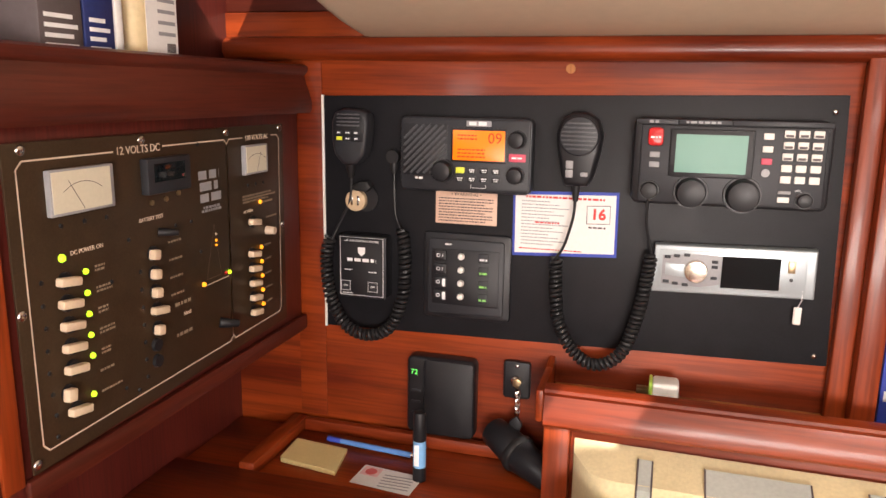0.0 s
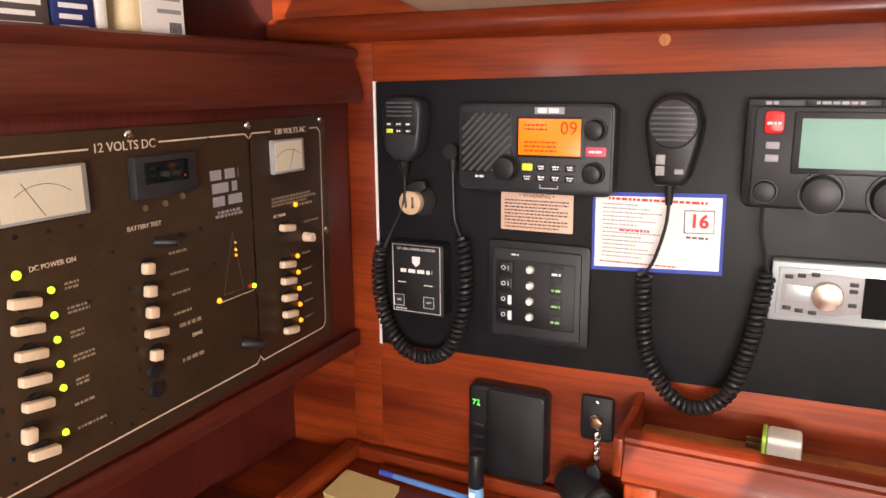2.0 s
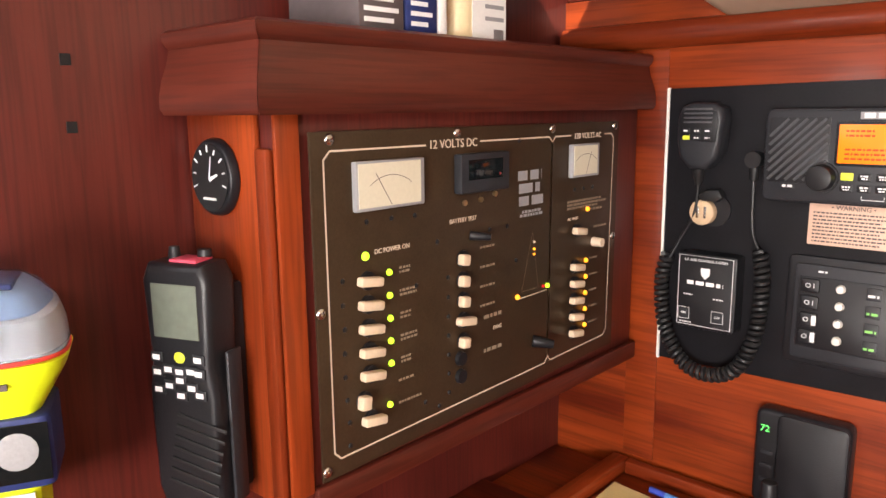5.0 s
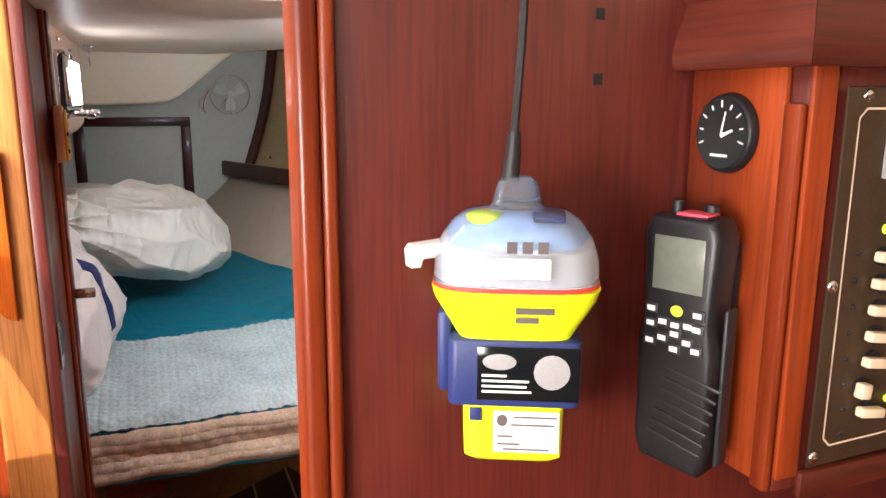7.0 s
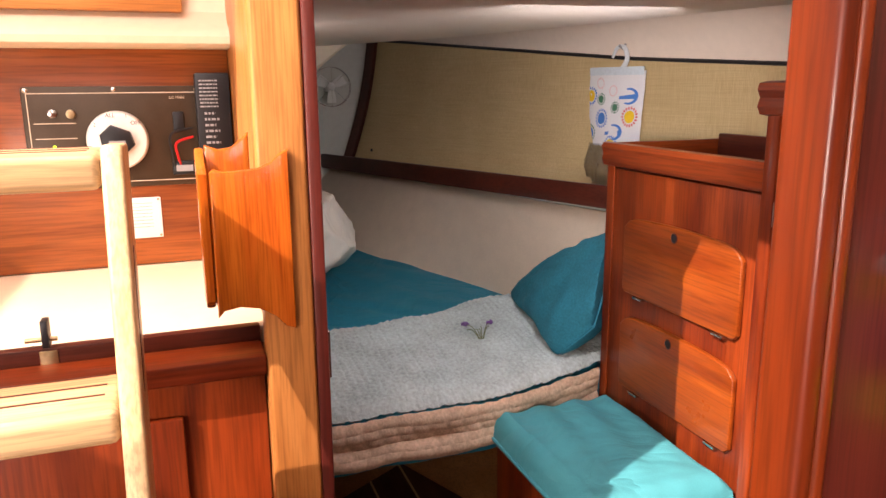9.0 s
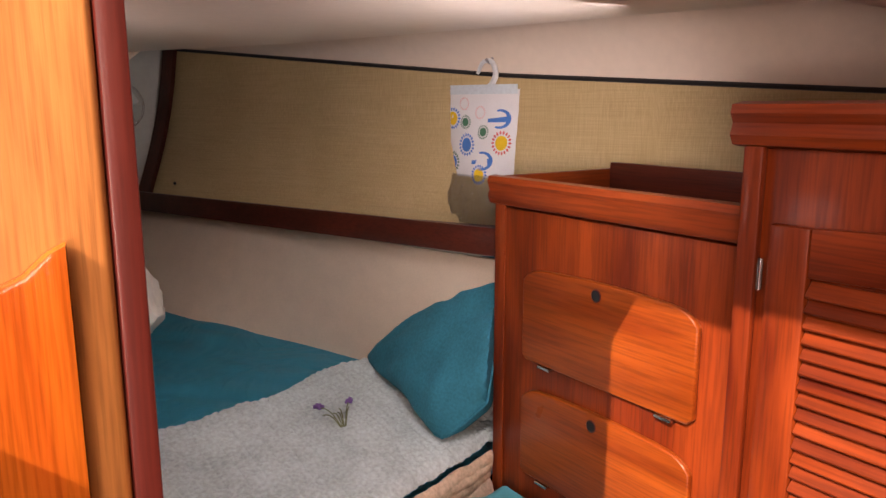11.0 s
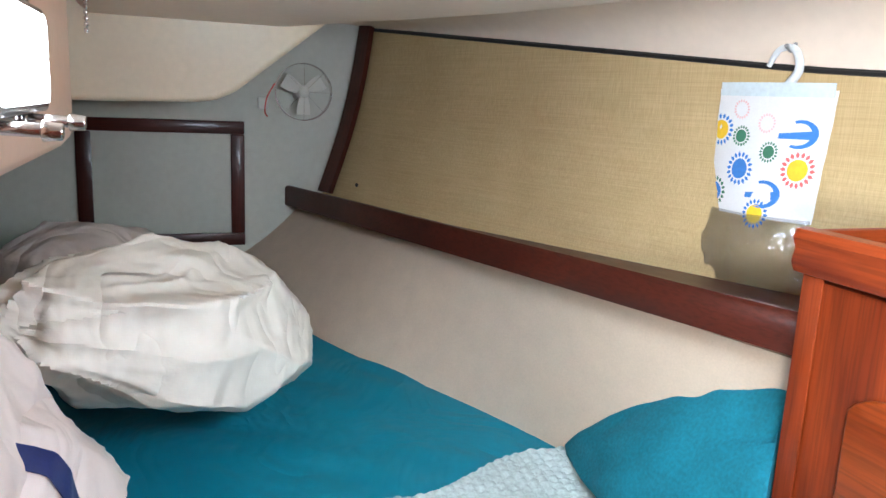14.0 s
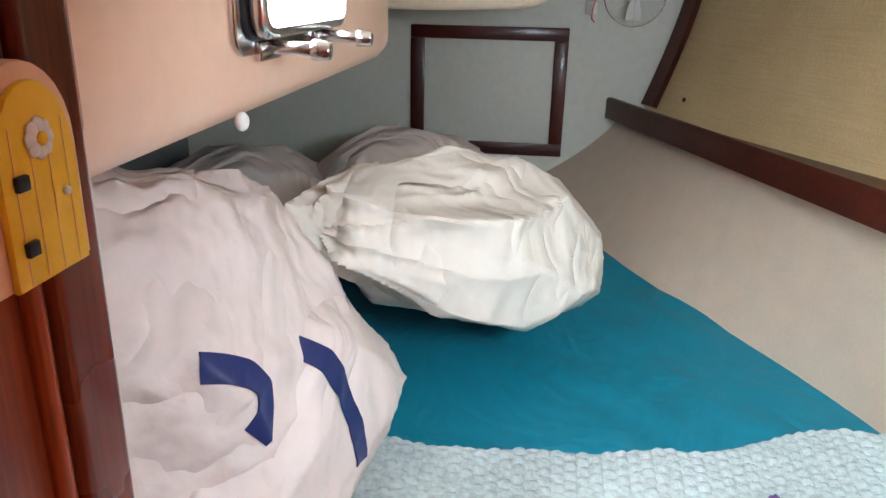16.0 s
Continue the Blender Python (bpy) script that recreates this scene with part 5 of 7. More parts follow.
part("plug", rod((-0.382, 1.124, 1.325), (-0.382, 1.124, 1.353), 0.0055, 0.0065, 14, bevel=0.001), RUBBER, m1)
part("socket", rod((-0.382, F0, 1.350), (-0.382, 1.115, 1.350), 0.010, n=16), BLACK, m1)

usb = thing("usb_socket", (-0.44, F0, 1.28), "brass-faced round charging socket with flip cap", "socket")
part("face", rod((-0.4425, F0 - 0.014, 1.281), (-0.4425, F0 - 0.0005, 1.281), 0.0160, 0.0165, 32, bevel=0.001), plain("tan_socket", (0.55, 0.40, 0.25), 0.4), usb)
for x in (-0.4475, -0.4375):
    part("slot", box(x - 0.0018, x + 0.0018, F0 - 0.0150, F0 - 0.0138, 1.274, 1.289, 0.0003, turn=None), STEEL, usb)
part("cap", prism([(-0.442, 1.297), (-0.422, 1.296), (-0.414, 1.303), (-0.420, 1.312), (-0.434, 1.311), (-0.446, 1.303)], "y", F0 - 0.020, F0 - 0.006, 0.003), RUBBER, usb, "black rubber flip cap")
part("collar", rod((-0.430, F0 - 0.004, 1.284), (-0.430, F0 - 0.0006, 1.284), 0.021, n=24), BLACK, usb)

lp = thing("gas_control", (-0.43, F0, 1.13), "black gas control box with white printing", "control box")
face_box(lp, "housing", -0.466, -0.388, 1.132, 1.230, F0 - 0.026, F0 - 0.0005, BLACK, 0.002)
LY = F0 - 0.0264
part("outline", sweep([(-0.4625, LY, 1.136), (-0.3925, LY, 1.136), (-0.3925, LY, 1.227), (-0.4625, LY, 1.227), (-0.4625, LY, 1.136)], 0.0005, 4), PRINT_WHITE, lp)
lettering("lettering", "L.P. GAS CONTROL SYSTEM", 0.0045, on_y(-0.4275, 1.2215, LY), PRINT_WHITE, lp)
part("shield_mark", prism([(-0.4275, 1.198), (-0.422, 1.203), (-0.4215, 1.212), (-0.4335, 1.212), (-0.433, 1.203)], "y", LY - 0.0003, LY), PRINT_WHITE, lp)
bars_y(lp, [(-0.451, 1.192, 0.047, 0.005), (-0.455, 1.176, 0.012, 0.0016), (-0.416, 1.174, 0.013, 0.0016), (-0.459, 1.139, 0.016, 0.0016)], LY, PRINT_WHITE, 12)
for x, w in ((-0.4535, "ON"), (-0.409, "OFF")):
    k = face_box(lp, "button", x - 0.0075, x + 0.0075, 1.1435, 1.1585, LY - 0.0012, LY + 0.0002, DARK_GREY, 0.0005)
    lettering("lettering", w, 0.0042, on_y(x, 1.151, LY - 0.0014), PRINT_WHITE, k)
    part("button_outline", sweep([(x - 0.0075, LY - 0.0012, 1.1435), (x + 0.0075, LY - 0.0012, 1.1435), (x + 0.0075, LY - 0.0012, 1.1585), (x - 0.0075, LY - 0.0012, 1.1585), (x - 0.0075, LY - 0.0012, 1.1435)], 0.0004, 4), PRINT_WHITE, k)

wp = thing("warning_plate", (-0.27, F0, 1.252), "peach-coloured warning plate with dark print", "sign")
face_box(wp, "plate", -0.318, -0.2245, 1.2535, 1.3035, F0 - 0.0015, F0 - 0.0002, PEACH_PLATE, 0.0006)
lettering("lettering", "• WARNING •", 0.0075, on_y(-0.271, 1.298, F0 - 0.0018), PRINT_DARK, wp)
bars_y(wp, [(-0.313, 1.2915 - 0.0042 * i, 0.083 - 0.012 * (i % 3 == 2), 0.0019) for i in range(9)], F0 - 0.0018, PRINT_DARK, 21)

sp = thing("breaker_panel", (-0.265, F0, 1.11), "black breaker panel with rocker switches", "switch panel")
face_box(sp, "base", -0.335, -0.200, 1.108, 1.240, F0 - 0.006, F0 - 0.0005, BLACK, 0.003)
face_box(sp, "frame", -0.326, -0.210, 1.116, 1.231, F0 - 0.010, F0 - 0.0062, DARK_GREY, 0.002)
face_box(sp, "face", -0.320, -0.217, 1.131, 1.2165, F0 - 0.0115, F0 - 0.0102, BLACK, 0.0008)
bars_y(sp, [(-0.300, 1.2235, 0.010, 0.0022)], F0 - 0.0103, PRINT_WHITE, 2)
for i in range(4):
    z = 1.2065 - 0.0205 * i
    k = face_box(sp, "rocker", -0.3165, -0.2965, z - 0.008, z + 0.008, F0 - 0.0150, F0 - 0.0117, BLACK, 0.001)
    lettering("lettering", "O I", 0.008, on_y(-0.3065, z, F0 - 0.0153), PRINT_WHITE, k)
    if i > 1:
        part("worn_paddle", box(-0.302, -0.297, F0 - 0.0165, F0 - 0.0151, z - 0.006, z + 0.006, 0.0008), PRINT_WHITE, k)
    part("breaker_button", rod((-0.274, F0 - 0.0175, z), (-0.274, F0 - 0.0117, z), 0.0042, 0.0055, 20, bevel=0.0008), WHITE, sp, "white breaker button")
    k = face_box(sp, "label_window", -0.2475, -0.2325, z - 0.008, z + 0.006, F0 - 0.0130, F0 - 0.0117, DARK_GREY, 0.0004)
    bars_y(k, [(-0.246, z - 0.003, 0.0115, 0.003)], F0 - 0.0132, PRINT_WHITE if i == 0 else plain("green_label", (0.25, 0.62, 0.15), 0.5, bump=0), i)

ca = thing("procedure_card", (-0.125, F0, 1.215), "laminated white radio procedure card with blue border", "card")
part("border", prism([(-0.200, 1.2125), (-0.051, 1.2195), (-0.052, 1.312), (-0.201, 1.307)], "y", F0 - 0.0012, F0 - 0.0003), PRINT_BLUE, ca)
part("sheet", prism([(-0.1965, 1.2172), (-0.0545, 1.224), (-0.0555, 1.3075), (-0.1975, 1.3025)], "y", F0 - 0.0015, F0 - 0.0013), PAPER, ca)
bars_y(ca, [(-0.182, 1.3005, 0.112, 0.0030), (-0.19, 1.2245, 0.09, 0.0018), (-0.168, 1.2635, 0.035, 0.0024)], F0 - 0.0017, PRINT_RED, 31)
bars_y(ca, [(-0.188, 1.294 - 0.0048 * i, 0.04 + 0.035 * ((i * 7) % 5) / 5, 0.0016) for i in range(14)], F0 - 0.0017, GREY, 32)
part("number_frame", sweep([(-0.0945, F0 - 0.0017, 1.2655), (-0.0625, F0 - 0.0017, 1.267), (-0.063, F0 - 0.0017, 1.2925), (-0.095, F0 - 0.0017, 1.291), (-0.0945, F0 - 0.0017, 1.2655)], 0.0007, 4), PRINT_DARK, ca)
lettering("number", "16", 0.021, on_y(-0.0788, 1.279, F0 - 0.0017), PRINT_RED, ca, bold=0.0007)
bars_y(ca, [(-0.092, 1.2605, 0.024, 0.0026)], F0 - 0.0017, PRINT_DARK, 33)

# microphone of the long-range radio
m2 = thing("radio_microphone", (-0.109, F0, 1.32), "black hand microphone with round grille and coiled cord", "microphone")
outline2 = [(-0.017, 1.322), (0.013, 1.322), (0.021, 1.335), (0.029, 1.372), (0.031, 1.392), (0.024, 1.412), (0.010, 1.421), (-0.010, 1.421), (-0.024, 1.412), (-0.031, 1.392), (-0.029, 1.372), (-0.022, 1.335)]
part("body", prism([(x - 0.1075, z) for x, z in outline2], "y", 1.092, F0 - 0.006, 0.007, 3), BLACK, m2)
part("hanger", rod((-0.1075, F0 - 0.0065, 1.385), (-0.1075, F0 - 0.0003, 1.385), 0.008, n=16), STEEL, m2)
g2 = part("grille", rod((-0.1075, 1.0885, 1.390), (-0.1075, 1.092, 1.390), 0.0255, 0.027, 36, bevel=0.001), DARK_GREY, m2, "round speaker grille")
for i in range(7):
    z = 1.373 + 0.0057 * i
    w = math.sqrt(0.0235 ** 2 - (z - 1.390) ** 2)
    part("slot", box(-0.1075 - w, -0.1075 + w, 1.0872, 1.0886, z - 0.0011, z + 0.0011, 0.0004), RIB_GREY, g2)
for x, z0, z1 in ((-0.1185, 1.346, 1.357), (-0.1185, 1.334, 1.345), (-0.0985, 1.336, 1.342)):
    part("talk_key", box(x - 0.005, x + 0.005, 1.0895, 1.0925, z0, z1, 0.002), GREY, m2)
part("strain_relief", sweep([(-0.110, 1.108, 1.323), (-0.110, 1.108, 1.311), (-0.110, 1.109, 1.300)], lambda t: 0.0058 - 0.002 * t, 12), RUBBER, m2)
part("lead", sweep(curve_points([(-0.110, 1.109, 1.302), (-0.112, 1.108, 1.275), (-0.123, 1.108, 1.235), (-0.135, 1.109, 1.215)], 8), 0.0020, 8), RUBBER, m2)
part("coiled_cord", coil([(-0.132, 1.109, 1.218), (-0.131, 1.106, 1.18), (-0.124, 1.102, 1.125), (-0.100, 1.098, 1.085), (-0.068, 1.095, 1.070), (-0.035, 1.097, 1.090), (-0.017, 1.100, 1.14), (-0.008, 1.104, 1.19), (-0.003, 1.107, 1.232)], 54, 0.0068, 0.0029), RUBBER, m2, "black coiled cord")
part("lead", sweep(curve_points([(-0.003, 1.107, 1.232), (-0.008, 1.102, 1.255), (-0.013, 1.098, 1.28), (-0.013, 1.092, 1.315)], 8), 0.0020, 8), RUBBER, m2)

# long-range radio head
IY = 1.094
ic = thing("longrange_radio", (0.085, F0, 1.303), "black long-range radio head with pale green display and keypad", "radio")
face_box(ic, "housing", -0.036, 0.204, 1.304, 1.4165, IY + 0.004, F0 - 0.0005, BLACK, 0.004)
face_box(ic, "fascia", -0.027, 0.197, 1.307, 1.408, IY, IY + 0.0038, DARK_GREY, 0.002)
for x0, x1 in ((-0.034, 0.018), (0.0195, 0.083), (0.0845, 0.202)):
    part("top_strip", box(x0, x1, IY + 0.0015, IY + 0.0038, 1.4085, 1.4155, 0.0008), DARK_GREY, ic)
bars_y(ic, [(-0.018, 1.412, 0.012, 0.0035), (0.028, 1.412, 0.044, 0.003)], IY + 0.0012, GREY, 41)
sc = face_box(ic, "display_bezel", 0.010, 0.112, 1.342, 1.4035, IY - 0.004, IY - 0.0002, BLACK, 0.001)
face_box(sc, "display", 0.017, 0.104, 1.348, 1.397, IY - 0.0045, IY - 0.0041, LCD_GREEN, 0.0004, "pale green display")
rk = face_box(ic, "distress_cover", -0.018, 0.001, 1.381, 1.4045, IY - 0.005, IY - 0.0002, RED, 0.002, "red distress cover")
bars_y(rk, [(-0.015, 1.392, 0.013, 0.0025)], IY - 0.0053, PRINT_WHITE, 42)
for x, z, w, h in ((-0.0085, 1.3695, 0.013, 0.0075), (-0.0085, 1.3565, 0.013, 0.0075)):
    part("key", box(x - w / 2, x + w / 2, IY - 0.003, IY - 0.0002, z - h / 2, z + h / 2, 0.0008), GREY, ic)
knob_y(ic, 0.040, 1.3225, 0.0195, IY - 0.022, IY - 0.0002)
knob_y(ic, 0.103, 1.3215, 0.0210, IY - 0.022, IY - 0.0002)
knob_y(ic, -0.0125, 1.3225, 0.0115, IY - 0.012, IY - 0.0002, RUBBER)
knob_y(ic, 0.176, 1.3185, 0.0095, IY - 0.012, IY - 0.0002)
for i, z in enumerate((1.397, 1.381, 1.3655)):
    part("key", box(0.1215, 0.134, IY - 0.003, IY - 0.0002, z - 0.004, z + 0.004, 0.0008), PINK if i == 2 else WHITE, ic)
part("round_key", rod((0.1275, IY - 0.003, 1.351), (0.1275, IY - 0.0002, 1.351), 0.0052, n=20), GREY, ic)
for r in range(5):
    for c in range(3):
        x, z = 0.1515 + 0.0167 * c, 1.4005 - 0.0142 * r
        k = part("key", box(x - 0.0062, x + 0.0062, IY - 0.003, IY - 0.0002, z - 0.0046, z + 0.0046, 0.0009), WHITE, ic)
        if r < 3:
            part("key_print", box(x - 0.0045, x + 0.0045, IY - 0.0034, IY - 0.0031, z - 0.0036, z - 0.0006, 0), PRINT_DARK, k)
part("key", box(0.1445, 0.1595, IY - 0.003, IY - 0.0002, 1.3255, 1.3295, 0.0008), GREY, ic)
part("key", box(0.1445, 0.1585, IY - 0.003, IY - 0.0002, 1.3145, 1.3215, 0.0008), WHITE, ic)
lettering("lettering", "VOL", 0.0042, on_y(0.168, 1.330, IY - 0.0004), PRINT_WHITE, ic)

# player with silver fascia
SY = 1.108
st = thing("stereo", (0.1, F0, 1.183), "silver car-type stereo with dark screen", "stereo")
part("fascia", prism([(-0.001, 1.181), (0.2045, 1.187), (0.2035, 1.252), (0.001, 1.247)], "y", SY, F0 - 0.0005, 0.003, 3), SILVER, st)
part("inner_rim", prism([(0.007, 1.188), (0.192, 1.193), (0.1915, 1.245), (0.008, 1.241)], "y", SY - 0.0022, SY - 0.0002, 0.001), SILVER, st)
part("control_area", prism([(0.012, 1.194), (0.062, 1.193), (0.094, 1.200), (0.096, 1.236), (0.060, 1.238), (0.012, 1.234)], "y", SY - 0.0032, SY - 0.0024, 0.0003), GREY, st)
part("slot", prism([(0.016, 1.207), (0.046, 1.205), (0.046, 1.222), (0.016, 1.224)], "y", SY - 0.0040, SY - 0.0034, 0.0002), SILVER, st)
part("dial", rod((0.0555, SY - 0.012, 1.215), (0.0555, SY - 0.0034, 1.215), 0.0145, 0.0155, 36, bevel=0.001), plain("brushed_aluminium", (0.75, 0.66, 0.55), 0.25, 1.0, grain=300), st, "brushed metal dial")
part("screen", prism([(0.088, 1.195), (0.160, 1.197), (0.1595, 1.239), (0.088, 1.2375)], "y", SY - 0.0050, SY - 0.0042), SCREEN, st, "dark screen")
part("socket", box(0.169, 0.178, SY - 0.0035, SY - 0.0024, 1.221, 1.237, 0.0004), BRASS, st)
part("jack", rod((0.174, SY - 0.0035, 1.212), (0.174, SY - 0.0024, 1.212), 0.0024, n=12), RUBBER, st)
for x, z in ((0.018, 1.232), (0.030, 1.234), (0.043, 1.236), (0.018, 1.198), (0.030, 1.196), (0.043, 1.195), (0.079, 1.229), (0.079, 1.222), (0.079, 1.207)):
    part("key", box(x - 0.004, x + 0.004, SY - 0.0040, SY - 0.0033, z - 0.0022, z + 0.0022, 0.0003), DARK_GREY, st)
part("tag_string", sweep([(0.189, SY - 0.002, 1.199), (0.190, SY, 1.185), (0.189, 1.124, 1.172)], 0.0006, 5), PRINT_WHITE, st)
part("tag", box(0.184, 0.194, 1.121, 1.124, 1.148, 1.172, 0.0012), WHITE, st, "small white paper tag")

# thermostat, ignition switch, things on the table and the ledge
th = thing("thermostat", (-0.3, 1.1355, 0.92), "black wall thermostat with green figures", "thermostat")
part("body", prism(rounded(-0.355, -0.246, 0.920, 1.046, 0.010), "y", 1.108, 1.1352, 0.006, 3), BLACK, th)
part("raised_cover", prism(rounded(-0.327, -0.247, 0.922, 1.044, 0.008), "y", 1.1045, 1.1085, 0.003, 2), BLACK, th)
lettering("digits", "72", 0.0115, on_y(-0.3425, 1.021, 1.1073), LED_TEXT, th)
for i in range(3):
    part("key", box(-0.346, -0.332, 1.1065, 1.1082, 0.952 + 0.018 * i, 0.957 + 0.018 * i, 0.0006), DARK_GREY, th)
ig = thing("ignition_switch", (-0.186, 1.1355, 0.99), "black key switch with keys hanging from it", "switch")
face_box(ig, "plate", -0.206, -0.165, 0.990, 1.049, 1.126, 1.1352, BLACK, 0.002)
for z in (1.042, 0.997):
    part("screw", blob((-0.1855, 1.126, z), (0.0032, 0.002, 0.0032), u=12, v=8), STEEL, ig)
part("lock", rod((-0.1855, 1.119, 1.020), (-0.1855, 1.1258, 1.020), 0.008, n=20, bevel=0.001), STEEL, ig)
part("key", prism([(-0.189, 1.016), (-0.181, 1.012), (-0.175, 1.022), (-0.181, 1.028), (-0.188, 1.026)], "y", 1.111, 1.1188, 0.001), BRASS, ig)
for i in range(7):
    a = [(Vector((-0.181 + 0.001 * (i % 2), 1.1135, 1.008 - 0.0062 * i)) + Vector((0.0032 * math.cos(t), 0.0032 * math.sin(t) * (i % 2), 0.0042 * math.sin(t)))) for t in np.linspace(0, 2 * math.pi, 13)]
    part("chain_link", sweep(a, 0.0008, 5, close=False), STEEL, ig)
fl = thing("flashlight", (-0.165, 1.07, 0.893), "black torch hanging by the wall above the table", "torch")
part("clip", prism([(-0.193, 0.937), (-0.176, 0.940), (-0.170, 0.962), (-0.178, 0.974), (-0.189, 0.966)], "y", 1.098, 1.104, 0.002), BLACK, fl)
part("head", rod((-0.216, 1.108, 0.943), (-0.175, 1.078, 0.929), 0.022, 0.026, 28, bevel=0.003), BLACK, fl)
part("ring", rod((-0.175, 1.078, 0.929), (-0.165, 1.071, 0.9255), 0.029, n=28, bevel=0.003), RUBBER, fl)
part("barrel", rod((-0.165, 1.071, 0.9255), (-0.118, 1.038, 0.912), 0.026, 0.018, 28, bevel=0.002), BLACK, fl)

TZ = 0.8925
pad = thing("note_pad", (-0.475, 1.03, TZ), "pad of pale yellow sticky notes", "note pad")
part("block", prism([(-0.520, 1.003), (-0.425, 0.990), (-0.436, 1.060), (-0.525, 1.068)], "z", TZ + 0.0003, TZ + 0.007), YELLOW_PAPER, pad)
part("top_sheet", prism([(-0.522, 1.004), (-0.424, 0.989), (-0.435, 1.060), (-0.526, 1.069)], "z", TZ + 0.0072, TZ + 0.0078), YELLOW_PAPER, pad)
pen = thing("pen", (-0.40, 1.075, TZ), "blue ballpoint pen lying in the tray", "pen")
part("barrel", rod((-0.455, 1.080, TZ + 0.008), (-0.335, 1.073, TZ + 0.0065), 0.0042, 0.0045, 14), plain("pen_blue", (0.10, 0.24, 0.55), 0.35), pen)
part("tip", rod((-0.335, 1.073, TZ + 0.0065), (-0.320, 1.072, TZ + 0.006), 0.0042, 0.001, 14), STEEL, pen)
part("cap", rod((-0.478, 1.0815, TZ + 0.0085), (-0.455, 1.080, TZ + 0.008), 0.0046, n=14), PRINT_BLUE, pen)
cd = thing("leaflet", (-0.35, 1.0, TZ), "small white leaflet with a red and blue picture", "leaflet")
part("sheet", prism([(-0.398, 0.980), (-0.304, 0.970), (-0.300, 1.024), (-0.394, 1.034)], "z", TZ + 0.0003, TZ + 0.0010), PAPER, cd)
part("picture", prism([(-0.393, 1.006), (-0.365, 1.003), (-0.363, 1.027), (-0.391, 1.030)], "z", TZ + 0.0011, TZ + 0.0013), FLOWER_PINK, cd)
part("picture_ring", rod((-0.378, 1.016, TZ + 0.0014), (-0.378, 1.016, TZ + 0.0017), 0.009, n=18), FLOWER_RED, cd)
lp2 = bmesh.new()
for i in range(5):
    box(-0.356, -0.310, 0.980 + 0.008 * i, 0.982 + 0.008 * i, TZ + 0.0011, TZ + 0.0014, 0, bm=lp2)
part("small_print", lp2, GREY, cd)
mk = thing("marker_pen", (-0.305, 1.02, TZ), "black and blue marker standing on its end", "marker")
part("body", rod((-0.304, 1.018, TZ + 0.0003), (-0.304, 1.018, TZ + 0.062), 0.0095, n=20, bevel=0.001), plain("marker_blue", (0.18, 0.40, 0.68), 0.4), mk)
part("sleeve", rod((-0.304, 1.018, TZ + 0.0002), (-0.304, 1.018, TZ + 0.022), 0.0099, n=20), BLACK, mk)
part("label_bar", box(-0.309, -0.302, 1.0075, 1.0088, TZ + 0.026, TZ + 0.058, 0.0003), PRINT_WHITE, mk)
part("cap", rod((-0.304, 1.018, TZ + 0.062), (-0.304, 1.018, TZ + 0.106), 0.0100, 0.0088, 20, bevel=0.002), BLACK, mk, "black cap")

# ---- settee back beside the chart table ----
be = thing("settee", (0.2, 1.0, 0.0), "mahogany settee back with a moulded cap rail", "settee")
cap = [(0.0, 1.006), (0.024, 1.004), (0.028, 1.009), (0.0275, 1.020), (0.022, 1.034), (0.0165, 1.046), (0.0185, 1.048), (0.021, 1.052), (0.0195, 1.056), (0.014, 1.058), (0.0, 1.058)]
part("cap_rail", prism([(1.038 - a, z) for a, z in cap], "x", -0.128, 2.0), MAHOGANY_X, be, "moulded cap rail")
part("cap_end", box(-0.140, -0.1285, 1.015, 1.128, 1.008, 1.055, 0.004), MAHOGANY_Y, be)
part("end_post", box(-0.128, -0.092, 1.022, 1.045, 0.3, 1.0075, 0.003), MAHOGANY, be)
part("back_board", box(-0.0915, 2.0, 1.036, 1.05, 0.3, 1.0075, 0.001), MAHOGANY_X, be)
part("ledge_floor", box(-0.128, 0.235, 1.0505, 1.1355, 1.010, 1.022, 0.001), TEAK, be)
part("ledge_end", prism([(1.06, 1.022), (1.1355, 1.022), (1.1355, 1.062), (1.115, 1.060), (1.09, 1.045), (1.06, 1.04)], "x", -0.139, -0.129, 0.002), MAHOGANY_Y, be)
sc2 = thing("settee_cushion", (0.35, 0.98, 0.55), "cream upholstered back cushion with grey stripes", "cushion")


def back_cushion(u, v):
    x, z = -0.086 + 1.6 * u, 0.56 + 0.425 * v
    rim = min(1.0, min((x + 0.086) / 0.05, (0.985 - z) / 0.03))
    return Vector((x, 1.033 - 0.075 * max(rim, 0) ** 0.5 - 0.01 * math.sin(4 * u), z))


part("cover", sheet(back_cushion, 60, 20, 0.003), STRIPE_CREAM, sc2)
for x0, x1 in ((0.000, 0.018), (0.082, 0.205), (0.268, 0.286), (0.345, 0.468)):
    part("stripe", sheet(lambda u, v: back_cushion((x0 + (x1 - x0) * u + 0.086) / 1.6, v * 0.992) + Vector((0, -0.0016, 0)), 4, 20, 0.0008), STRIPE_GREY, sc2, "grey woven stripe")
    for x in (x0, x1):
        part("stripe_edge", sweep([back_cushion((x + 0.086) / 1.6, j / 20 * 0.992) + Vector((0, -0.0025, 0)) for j in range(21)], 0.0012, 5), PRINT_DARK, sc2)
pl2 = thing("throw_cushion", (0.1, 0.9, 0.55), "cream cushion with dark piping leaning on the settee back", "cushion")
part("cover", prism([(-0.10, 0.70), (1.0, 0.70), (1.0, 0.935), (0.30, 0.938), (0.05, 0.952), (-0.085, 0.950), (-0.10, 0.93)], "y", 0.87, 0.948, 0.03, 4), STRIPE_CREAM, pl2)
